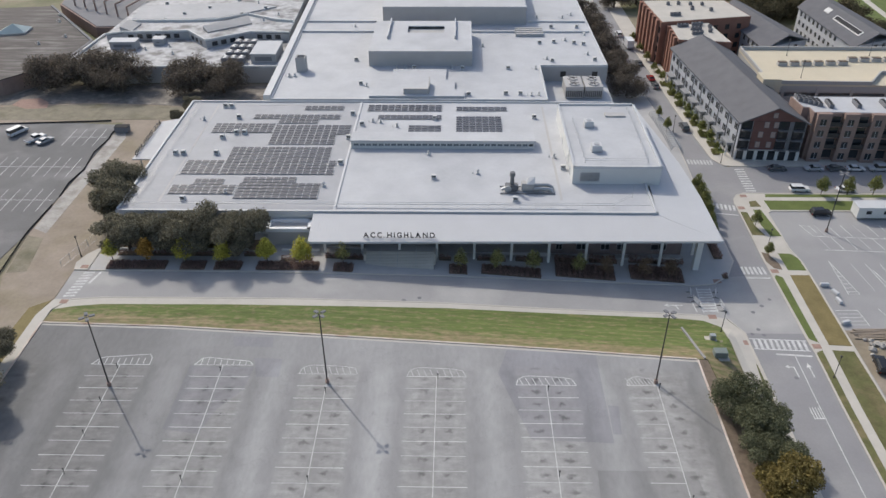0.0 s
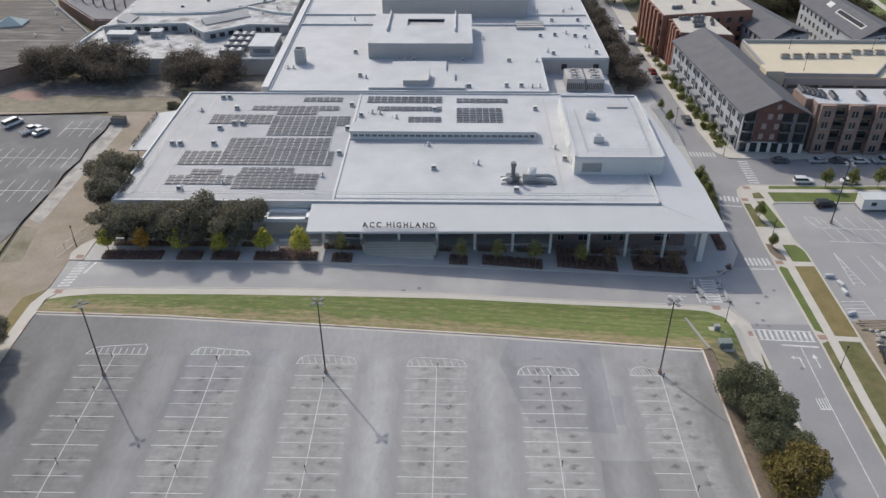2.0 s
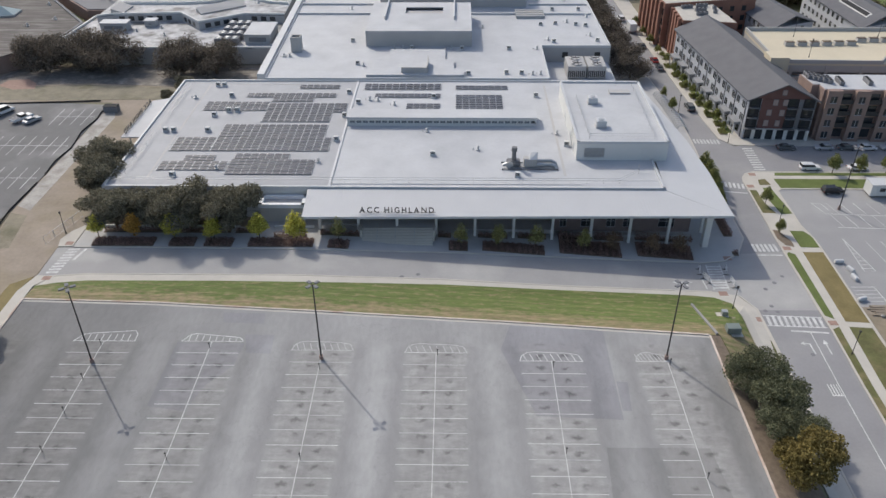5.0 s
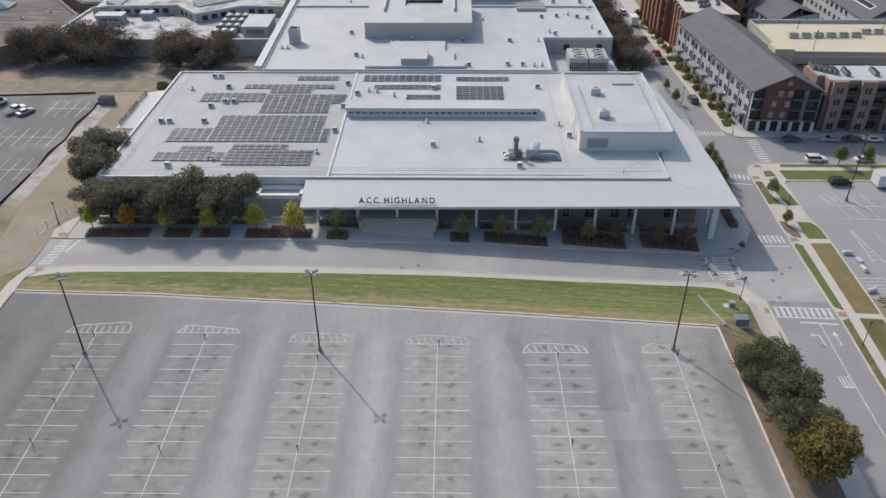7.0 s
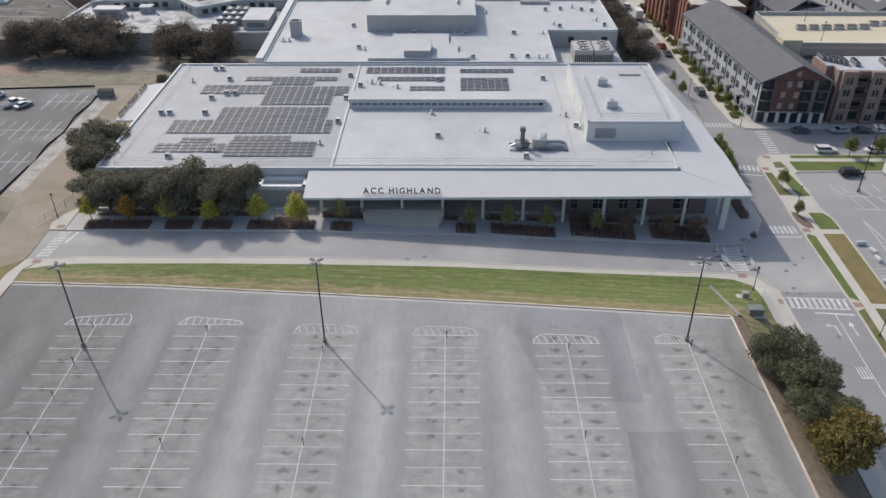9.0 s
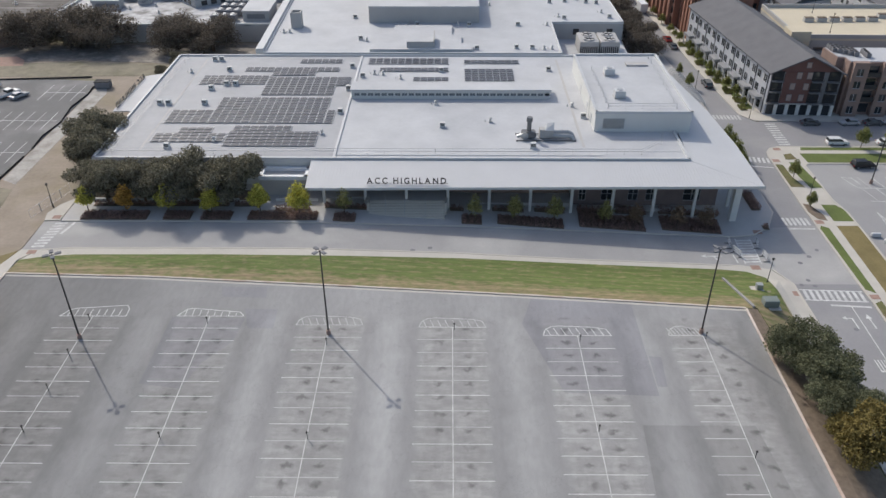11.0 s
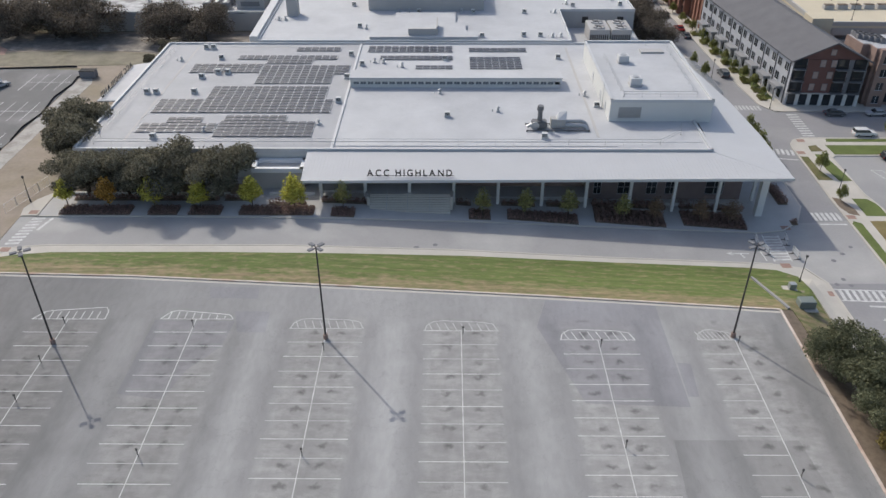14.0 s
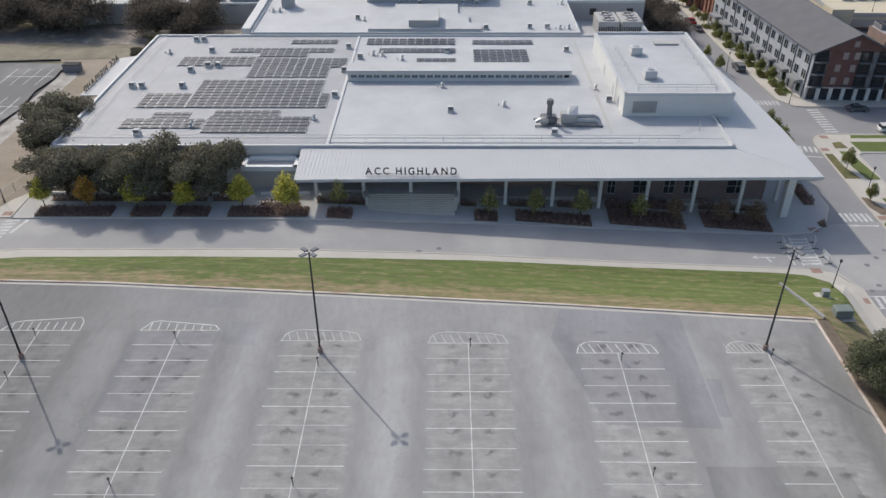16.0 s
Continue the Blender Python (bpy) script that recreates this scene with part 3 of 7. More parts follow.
TIPS = (97.7, 97.8, 95.8, 95.4, 93.6, 93.7)


def line(bm, x0, y0, x1, y1, w=0.11, z=0.012):
    strip(bm, [(x0, y0), (x1, y1)], w, z - 0.006, z)


marks = thing("parking_bay_marking", (0, 0, 0), "worn white painted parking bay lines on asphalt", "road marking", kind="structure")
for i, (x, tip) in enumerate(zip(ROWS_X, TIPS)):
    random.seed(20 + i)
    half_l, half_r = 5.0, 5.0
    if i == 5:
        half_r = 0.0
    bm = bmesh.new()
    line(bm, x, tip, x + 0.15, 12.0, 0.105)
    part("spine_line", bm, M["paint"], marks)
    y, k = tip, 0
    while y > 14:
        bm = bmesh.new()
        a, b = x - half_l - random.uniform(-0.1, 0.2), x + half_r + random.uniform(-0.2, 0.1)
        line(bm, a, y, b, y)
        part("bay_line", bm, M["paint"] if (i * 7 + k * 3) % 5 < (4 if i in (1, 4) else 2) else M["faint"], marks)
        y -= 2.87
        k += 1
    # hatched end island
    bm = bmesh.new()
    a, b = x - half_l, x + (half_r or 0.2)
    if i in (0, 1):
        outline = [(a, tip), (a + 1.0, tip + 1.6), (a + 2, tip + 1.9), (b - 0.6, tip + (2.7 if i == 0 else 1.0)), (b, tip + (1.8 if i == 0 else 0.3)), (b + 0.1, tip)]
    else:
        outline = [(a, tip), (a + 0.3, tip + 1.2), (a + 1.2, tip + 2.0), (a + 2.4, tip + 2.2), (b - 2.2, tip + 1.9), (b - 0.6, tip + 1.5), (b, tip)]
    for p, q in zip(outline, outline[1:]):
        line(bm, *p, *q, 0.14)
    for k in range(1, 9):
        u = a + (b - a) * k / 9
        line(bm, u, tip, u - (0.6 if i > 1 else 0.0), tip + (1.7 if i != 1 else 1.9 - 0.14 * k), 0.12)
    part("hatched_island", bm, M["paint"] if i in (0, 1, 4) else M["faint"], marks)

# crosswalks, stop lines, arrows
def crosswalk(name, p, q, across, n, w=0.6, paint="crosspaint"):
    """Bars between the lines p and q."""
    t_ob = thing(name, (0, 0, 0), "white striped crosswalk on grey asphalt", "crosswalk", kind="structure")
    p, q, across = Vector((*p, 0)), Vector((*q, 0)), Vector((*across, 0))
    for k in range(n):
        c = p.lerp(q, (k + 0.5) / n)
        bm = bmesh.new()
        e = c + across
        strip(bm, [(c.x, c.y), (e.x, e.y)], w, 0.001, 0.009)
        drape(bm)
        part("stripe", bm, M[paint], t_ob)
    return t_ob


crosswalk("crosswalk_west", (-75.6, 116.4), (-74.6, 125.0), (2.2, 0.2), 9, 0.55)
crosswalk("crosswalk_street", (46.7, 112.9), (47.3, 120.3), (2.6, 0.1), 9, 0.42)
crosswalk("crosswalk_south", (53.0, 102.9), (62.6, 102.4), (0.1, 2.6), 10, 0.5)
crosswalk("crosswalk_north", (57.6, 125.1), (62.6, 125.1), (0.0, 2.6), 6, 0.5)
crosswalk("crosswalk_far", (57.4, 150.8), (63.6, 149.4), (0.3, 2.3), 7, 0.5)
crosswalk("crosswalk_apartments", (68.3, 157.9), (68.7, 169.6), (2.4, 0.1), 10, 0.5)
crosswalk("crosswalk_corner", (58.0, 171.8), (64.4, 171.4), (0.0, 2.4), 8, 0.5, "faint")
stripes = thing("lane_marking", (0, 0, 0), "white lane lines, stop lines and arrows", "road marking", kind="structure")
for pts, w in (([(56.3, 101.5), (62.4, 101.0)], 0.4), ([(59.4, 101.4), (59.0, 88.8), (58.6, 60)], 0.14), ([(45.4, 113.0), (45.1, 116.6)], 0.45), ([(52.9, 105.55), (62.7, 105.05)], 0.2), ([(52.9, 102.85), (62.6, 102.35)], 0.2), ([(46.65, 112.7), (47.2, 120.5)], 0.18), ([(49.35, 112.8), (49.75, 120.5)], 0.18), ([(-72.2, 121.0), (-71.2, 124.9)], 0.5), ([(58.0, 123.9), (62.6, 123.9)], 0.3), ([(58.6, 148.4), (63.4, 147.6)], 0.3)):
    bm = bmesh.new()
    strip(bm, pts, w, 0.001, 0.011)
    drape(bm)
    part("lane_line", bm, M["paint"], stripes)
for x, y, s in ((58.2, 97.4, -1), (60.8, 97.4, 0), (58.0, 87.6, 2), (41.9, 115.0, 3)):
    bm = bmesh.new()
    if s == 2:
        for k in range(4):
            strip(bm, [(x - 0.7 + 0.45 * k, y - 1.2), (x - 0.7 + 0.45 * k, y + 1.2)], 0.16, 0.001, 0.011)
        strip(bm, [(x - 0.8, y - 1.2), (x + 0.8, y - 1.2)], 0.2, 0.002, 0.012)
    elif s == 3:
        strip(bm, [(x - 1.4, y), (x + 1.4, y)], 0.22, 0.001, 0.011)
        strip(bm, [(x, y), (x + 0.4, y - 1.2)], 0.22, 0.002, 0.012)
        prism(bm, [(x - 2.1, y), (x - 1.2, y - 0.5), (x - 1.2, y + 0.5)], 0.002, 0.012)
    else:
        strip(bm, [(x, y - 1.6), (x, y + 0.9)], 0.2, 0.001, 0.011)
        if s:
            strip(bm, [(x, y + 0.8), (x - 0.9, y + 0.9)], 0.2, 0.002, 0.012)
            prism(bm, [(x - 1.5, y + 0.9), (x - 0.8, y + 0.45), (x - 0.8, y + 1.35)], 0.002, 0.012)
        else:
            prism(bm, [(x, y + 1.9), (x - 0.45, y + 0.8), (x + 0.45, y + 0.8)], 0.002, 0.012)
    drape(bm)
    part("arrow" if s != 2 else "word_bars", bm, M["paint"], stripes)
# faded bays of the neighbouring lots
far_marks = thing("faded_bay_marking", (0, 0, 0), "faded white bay lines of the neighbouring lots", "road marking", kind="structure")
random.seed(5)
for x0, y0, nx, ny, dx, dy, w, h in ((78.6, 139.2, 8, 1, 2.8, 0, 0.1, 4.4), (77.6, 134.2, 9, 1, 2.8, 0, 0.1, 4.6), (71.4, 109.6, 1, 5, 0, 1.05, 4.1, 0.1), (84, 108, 10, 2, 2.9, 14, 0.1, 5), (80.5, 120, 7, 1, 2.9, 0, 0.1, 9)):
    for i in range(nx):
        for j in range(ny):
            bm = bmesh.new()
            x, y = x0 + i * dx, y0 + j * dy
            strip(bm, [(x, y), (x + w, y + h)] if h < 1 else [(x, y + h), (x + 0.9, y)], 0.13, 0.0, 0.010)
            drape(bm)
            part("bay_line", bm, M["paint"] if (i + j) % 3 else M["faint"], far_marks)
for pts in ([(75.4, 143.5), (76.8, 139.2), (84.1, 138.8), (101.0, 137.6)], [(75.4, 143.5), (77.4, 143.2), (78.0, 140.6)], [(77.2, 134.0), (101.0, 132.8)], [(76.4, 129.8), (75.9, 118.8), (78.0, 118.9), (76.4, 129.8)], [(75.5, 113.9), (75.8, 109.4)], [(79.6, 114.4), (81.0, 109.2)]):
    bm = bmesh.new()
    strip(bm, pts, 0.13, 0.0, 0.011)
    drape(bm)
    part("lane_line", bm, M["paint"], far_marks)
bm = bmesh.new()
for k in range(7):
    y = 119.6 + 1.25 * k
    strip(bm, [(75.95 + 0.04 * k, y), (77.85 - 0.19 * k, y + 0.1)], 0.11, 0.0, 0.009)
drape(bm)
part("hatched_wedge", bm, M["paint"], far_marks)
for r, y in enumerate((153.2, 169.5, 186.4)):
    for i in range(14 if r < 2 else 4):
        bm = bmesh.new()
        x = -95.4 - 2.75 * i
        box(bm, x, x + 0.14, y - 5, y + 5, 0.03, 0.042)
        part("bay_line", bm, M["faint"] if i % 3 else M["paint"], far_marks)
    bm = bmesh.new()
    box(bm, -136 if r < 2 else -104, -93.6, y - 0.07, y + 0.07, 0.032, 0.044)
    part("spine_line", bm, M["paint"], far_marks)

for k, (y0, y1) in enumerate(((177.5, 183.5), (185.0, 190.0), (191.5, 197.0), (199.0, 205.0), (207.0, 214.0), (216.0, 224.0))):
    x = 66.9 - 0.07 * (y0 - 177)
    slab("lawn_front", [(x, y0), (x + 2.1, y0), (x + 1.7, y1), (x - 0.5, y1)], 0.15, M["green"], "small green verge in front of the apartments", "verge")
# ---------------------------------------------------------------- the hall
hall = thing("college_hall", (0, 0, 0), "wide low white-roofed hall with a deep front canopy", "building")
FRONT, ROOF_Z = 134.7, 8.2


hall.matrix_basis = HALL


def walls(parent, x0, x1, y0, y1, z0, z1, material, t=0.35, name="wall"):
    for a in ((x0, x1, y0, y0 + t), (x0, x1, y1 - t, y1), (x0, x0 + t, y0 + t, y1 - t), (x1 - t, x1, y0 + t, y1 - t)):
        bm = bmesh.new()
        box(bm, *a, z0, z1)
        part(name, bm, material, parent)


def parapet(parent, poly, z0, z1, w, material, name="parapet"):
    """A raised rim along the inside of an anticlockwise polygon."""
    loop = poly + [poly[0]]
    for p, q in zip(loop, loop[1:]):
        bm = bmesh.new()
        strip(bm, [p, q], w, z0, z1, w / 2 * 0.98)
        part(name, bm, material, parent, "white metal-capped parapet")


walls(hall, -69.5, 41.5, FRONT, 190.5, 0.0, 7.9, M["palewall"])
bm = bmesh.new()
box(bm, -24.7, 41.5, FRONT, 190.5, 7.9, ROOF_Z)
part("roof", bm, M["roof"], hall, "white membrane roof with grey walk paths")
bm = bmesh.new()
box(bm, -69.5, -24.7, FRONT, 190.5, 7.9, ROOF_Z)
part("roof", bm, M["agedroof"], hall, "aged grey-white membrane roof with walk paths")
parapet(hall, [(-69.8, FRONT - 0.15), (41.6, FRONT - 0.15), (41.6, 190.7), (-69.8, 190.7)], 7.6, 8.55, 0.45, M["white"])
# ribs across the roof
for x0, x1, y0, y1, z in ((-24.95, -24.45, 135.0, 190.2, 8.42), (-69.0, 41.0, 138.0, 138.12, 8.26), (22.4, 22.9, 140, 188, 8.23), (-24.4, 25.4, 136.2, 136.32, 8.3), (-62.4, -61.9, 138.4, 188.2, 8.215), (-62.4, -30, 188.2, 188.4, 8.22)):
    bm = bmesh.new()
    box(bm, x0, x1, y0, y1, 8.15, z)
    part("roof_seam", bm, M["white"] if z > 8.25 else M["stone"], hall)
# safety rail near the edges
rail = thing("roof_rail", (0, 0, 8.2), "thin galvanised roof safety rail on feet", "rail", kind="thing")
RAIL = [(-67.0, 188.5), (-67.0, 137.0), (33.0, 137.0), (37.6, 141.2), (38.4, 144.5)]
for p, q in zip(RAIL, RAIL[1:]):
    p, q = Vector((*p, 0)), Vector((*q, 0))
    bm = bmesh.new()
    for z in (0.55, 1.05):
        rod(bm, p + Vector((0, 0, z)), q + Vector((0, 0, z)), 0.035, 6)
    part("rail_bar", bm, M["metal"], rail)
    n = max(1, int((q - p).length / 3.2))
    for k in range(n + 1):
        c = p.lerp(q, k / n)
        bm = bmesh.new()
        rod(bm, c, c + Vector((0, 0, 1.05)), 0.022, 6)
        box(bm, c.x - 0.12, c.x + 0.12, c.y - 0.12, c.y + 0.12, 0, 0.05)
        part("rail_post", bm, M["metal"], rail)

# canopy
CB = [(-28.8, 134.35, 8.12), (41.5, 134.35, 8.12), (52.4, 125.5, 7.72), (-28.4, 124.4, 7.72)]
CE = [(41.62, 134.35, 8.12), (44.7, 188.0, 8.05), (47.2, 188.0, 7.75), (51.4, 158.0, 7.72), (52.4, 142.0, 7.72), (52.42, 125.5, 7.72)]


def sheet(bm, pts, t):
    lo = [bm.verts.new((x, y, z - t)) for x, y, z in pts]
    hi = [bm.verts.new(p) for p in pts]
    bm.faces.new(hi)
    bm.faces.new(lo[::-1])
    n = len(pts)
    for i in range(n):
        bm.faces.new((lo[i], lo[(i + 1) % n], hi[(i + 1) % n], hi[i]))


for n, pts in (("canopy_front", CB), ("canopy_side", CE)):
    bm = bmesh.new()
    sheet(bm, pts, 0.42)
    part(n, bm, M["canopy"], hall, "white standing seam canopy roof")
bm = bmesh.new()
k = -28.3
while k < 52.0:
    t = max(0.0, (k - 41.5) / 10.9)
    y1 = 134.3 - t * 8.7
    y0 = 124.4 + (k + 28.4) / 80.8 * 1.1
    if y1 - y0 > 0.3:
        za, zb = 7.72, 7.72 + 0.4 * (y1 - y0) / 9.9
        sheet(bm, [(k - 0.025, y0, za + 0.045), (k + 0.025, y0, za + 0.045), (k + 0.025, y1, zb + 0.045), (k - 0.025, y1, zb + 0.045)], 0.05)
    k += 0.6
tagged(part("standing_seam", bm, M["canopy"], hall), kind="stuff")
bm = bmesh.new()
sheet(bm, [(-28.5, 124.3, 7.78), (52.5, 125.4, 7.78), (52.5, 125.55, 7.78), (-28.5, 124.45, 7.78)], 0.5)
part("fascia", bm, M["white"], hall)
# entrance front: terrace, stair, columns and wall under the canopy
front = thing("entrance_front", (0, 0, 0), "columned entrance front with a broad stair and terrace", "entrance")
TOP, DECK = 5.15, 1.25
for x0, x1, y0 in ((-27.6, -18.9, 134.0), (-18.9, -3.4, 131.3), (-3.4, 20.6, 134.6), (20.6, 48.4, 134.6)):
    bm = bmesh.new()
    box(bm, x0, x1, y0, 139.2, -4.2, 0.35 if x0 < -20 else DECK if x0 < -4 else -1.2 if x0 < 0 else -2.4)
    part("terrace", bm, M["stone"], front, "raised concrete terrace under the canopy")
N_STEPS = 11
for k in range(N_STEPS):
    bm = bmesh.new()
    z = -0.6 + (DECK + 0.6) * (k + 1) / N_STEPS - 0.004
    box(bm, -18.0, -4.0, 128.0 + k * 0.3, 131.5, -1.9, z)
    part("step", bm, M["concrete"], front)
for x in (-18.45, -4.0):
    bm = bmesh.new()
    box(bm, x, x + 0.45, 129.6, 131.9, -1.9, DECK + 0.3)
    part("stair_wall", bm, M["concrete"], front)
for x in (-15.0, -11.4, -7.6):
    bm = bmesh.new()
    rod(bm, (x, 128.1, 0.45), (x, 131.3, DECK + 0.95), 0.04, 6)
    for j in range(4):
        y = 128.2 + j * 1.0
        rod(bm, (x, y, -0.55 + (y - 128.1) * 0.54), (x, y, 0.45 + (y - 128.1) * 0.547), 0.03, 6)
    part("handrail", bm, M["metal"], front)
for k in range(10):
    x, y = -26.7 + 7.77 * k, 132.0 if k == 2 else 132.3 + 0.06 * k
    g = DECK if k == 2 else site(x / 1.02, 128.0).z - 0.1
    bm = bmesh.new()
    box(bm, x - 0.27, x + 0.27, y - 0.27, y + 0.27, g, TOP)
    bmesh.ops.bevel(bm, geom=[e for e in bm.edges if abs(e.verts[0].co.z - e.verts[1].co.z) > 1], offset=0.04, segments=1, affect="EDGES")
    part("column", bm, M["palewall"], front, "slender pale concrete column")
bm = bmesh.new()
prism(bm, [(50.2, 131.9), (51.4, 131.9), (51.4, 133.2), (50.2, 133.2)], -3.9, TOP)
part("corner_column", bm, M["palewall"], front, "broad pale concrete corner column")
bm = bmesh.new()
box(bm, -28.0, 20.6, 138.6, 139.0, -2.0, TOP + 0.2)
part("lobby_wall", bm, M["brownbrick"], front, "dark recessed lobby front")
for k in range(22):
    x = -27.4 + k * 2.16
    bm = bmesh.new()
    box(bm, x + 0.06, x + 1.3, 138.5, 138.57, DECK + 0.1, 3.9)
    pane = part("window", bm, M["glass"], front)
    bm = bmesh.new()
    box(bm, x - 0.05, x + 0.05, 138.42, 138.56, DECK, 4.1)
    part("mullion", bm, M["darkmetal"], pane)
WINS = ((21.8, 23.2), (26.1, 28.5), (31.3, 33.2), (34.7, 36.7), (41.9, 45.2))
edges = [20.6] + [v for w in WINS for v in w] + [48.4]
for a, b in zip(edges[::2], edges[1::2]):
    bm = bmesh.new()
    box(bm, a, b, 136.0, 136.4, -4.0, TOP + 0.1)
    part("front_wall", bm, M["frontwall"], front)
for a, b in WINS:
    for z0, z1 in ((2.6, TOP + 0.1), (-4.0, -1.4)):
        bm = bmesh.new()
        box(bm, a, b, 136.0, 136.4, z0, z1)
        part("front_wall", bm, M["frontwall"], front)
    bm = bmesh.new()
    box(bm, a, b, 136.18, 136.24, -1.4, 2.6)
    w = part("window", bm, M["glass"], front, "tall dark window")
    bm = bmesh.new()
    for x in (a, (a + b) / 2 - 0.04, b - 0.08):
        box(bm, x, x + 0.08, 136.08, 136.3, -1.4, 2.6)
    for z in (-1.4, 0.0, 1.3, 2.52):
        box(bm, a, b, 136.09, 136.29, z, z + 0.08)
    part("window_frame", bm, M["frame"], w)
bm = bmesh.new()
box(bm, 48.0, 48.4, 136.4, 192.0, -4.0, TOP + 0.1)
part("side_wall", bm, M["stucco"], front)
bm = bmesh.new()
box(bm, 20.2, 20.6, 136.0, 138.6, -0.5, TOP + 0.1)
part("side_wall", bm, M["stucco"], front)
for k in range(7):
    bm = bmesh.new()
    y = 140.0 + 6.7 * k
    box(bm, 48.36, 48.44, y, y + 3.2, -2.0, 2.6)
    part("window", bm, M["glass"], front)
    bm = bmesh.new()
    box(bm, 51.2 - k * 0.15, 51.7 - k * 0.15, y - 2.5, y - 2.0, -4.0, TOP)
    part("side_column", bm, M["palewall"], front)
for x in (-13.9, -11.5, -9.1):
    bm = bmesh.new()
    box(bm, x, x + 2.1, 138.42, 138.5, DECK, 2.8)
    part("door", bm, M["frame"], front, "glazed double entrance door")
# low wing beside the canopy
bm = bmesh.new()
box(bm, -37.8, -29.2, 130.6, FRONT - 0.2, 2.5, 6.2)
part("low_wing", bm, M["stucco"], hall, "low stucco wing with a sunken roof")
parapet(hall, [(-38.0, 130.4), (-29.0, 130.4), (-29.0, 134.4), (-38.0, 134.4)], 6.0, 6.8, 0.7, M["brightcap"])
# west porch with its letters
bm = bmesh.new()
prism(bm, [(-76.8, 162.6), (-69.9, 162.6), (-69.9, 186.5), (-76.4, 183.5)], 5.35, 5.65)
part("porch_roof", bm, M["roof"], hall, "white flat porch roof")
for y in (164, 170, 176, 182):
    bm = bmesh.new()
    rod(bm, (-75.4, y, 2.6), (-75.4, y, 5.35), 0.18, 10)
    part("porch_column", bm, M["palewall"], hall)

# clerestory monitor
mon = thing("clerestory", (0, 0, 0), "long white roof monitor with a window band", "roof monitor")
mon.matrix_basis = HALL
bm = bmesh.new()
sheet(bm, [(-24.6, 163.4, 10.35), (18.9, 163.4, 10.35), (18.9, 168.6, 10.15), (-24.6, 168.6, 10.15)], 0.3)
part("monitor_roof", bm, M["roof"], mon)
for a in ((-24.4, 18.7, 163.6, 163.85, 8.2, 8.85), (-24.4, 18.7, 163.6, 163.85, 9.45, 10.1), (-24.4, 18.7, 168.2, 168.5, 8.2, 9.9), (-24.4, -24.1, 163.85, 168.2, 8.2, 10.0), (18.4, 18.7, 163.85, 168.2, 8.2, 10.0)):
    bm = bmesh.new()
    box(bm, *a)
    part("wall", bm, M["palewall"], mon)
for k in range(29):
    x = -24.1 + k * 1.472
    bm = bmesh.new()
    box(bm, x, x + 0.34, 163.6, 163.85, 8.75, 9.62)
    part("pier", bm, M["palewall"], mon)
    if k < 28:
        bm = bmesh.new()
        box(bm, x + 0.34, x + 1.472, 163.74, 163.78, 8.75, 9.62)
        w = part("window", bm, M["haze"], mon, "pale grey clerestory pane")
        bm = bmesh.new()
        box(bm, x + 0.87, x + 0.94, 163.68, 163.80, 8.75, 9.62)
        part("glazing_bar", bm, M["frame"], w)

# penthouse on the hall roof
pent = thing("roof_penthouse", (0, 0, 0), "white boxy rooftop penthouse with a louvre", "penthouse")
pent.matrix_basis = HALL
walls(pent, 25.6, 44.5, 147.0, 180.2, 7.7, 12.2, M["palewall"])
bm = bmesh.new()
box(bm, 25.95, 44.15, 147.35, 179.85, 11.9, 12.15)
part("roof", bm, M["roof"], pent)
parapet(pent, [(25.5, 146.9), (44.6, 146.9), (44.6, 180.3), (25.5, 180.3)], 12.0, 12.55, 0.5, M["white"])
bm = bmesh.new()
box(bm, 27.2, 31.4, 146.9, 147.02, 8.9, 11.0)
lv = part("louvre", bm, M["stone"], pent, "grey slatted louvre")
for k in range(12):
    bm = bmesh.new()
    box(bm, 27.3, 31.3, 146.82, 146.92, 9.0 + k * 0.165, 9.07 + k * 0.165)
    part("slat", bm, M["metal"], lv)
for y in (151.0, 156.5, 166.0):
    bm = bmesh.new()
    box(bm, 25.5, 25.62, y, y + 1.1, 8.25, 10.4)
    d = part("door", bm, M["white"], pent, "white steel door")
    bm = bmesh.new()
    box(bm, 25.44, 25.52, y + 0.9, y + 1.0, 9.2, 9.35)
    part("handle", bm, M["metal"], d)
bm = bmesh.new()
for y in (152.8, 153.3):
    rod(bm, (25.3, y, 8.2), (25.3, y, 13.4), 0.03, 6)
for k in range(14):
    rod(bm, (25.3, 152.8, 8.5 + 0.33 * k), (25.3, 153.3, 8.5 + 0.33 * k), 0.02, 6)
part("ladder", bm, M["metal"], pent)
prail = thing("roof_rail", (0, 0, 12.15), "thin galvanised roof safety rail on feet", "rail")
R2 = [(28.4, 149.4), (42.0, 149.4), (42.4, 178.0), (38.5, 178.0)]
for loop in (R2, [(28.4, 149.4), (28.2, 170.5)]):
    for p, q in zip(loop, loop[1:]):
        p, q = Vector((*p, 0)), Vector((*q, 0))
        bm = bmesh.new()
        for z in (0.5, 1.0):
            rod(bm, p + Vector((0, 0, z)), q + Vector((0, 0, z)), 0.035, 6)
        part("rail_bar", bm, M["metal"], prail)
        n = max(1, int((q - p).length / 3))
        for k in range(n + 1):
            c = p.lerp(q, k / n)
            bm = bmesh.new()
            rod(bm, c, c + Vector((0, 0, 1.0)), 0.022, 6)
            box(bm, c.x - 0.12, c.x + 0.12, c.y - 0.12, c.y + 0.12, 0, 0.05)
            part("rail_post", bm, M["metal"], prail)

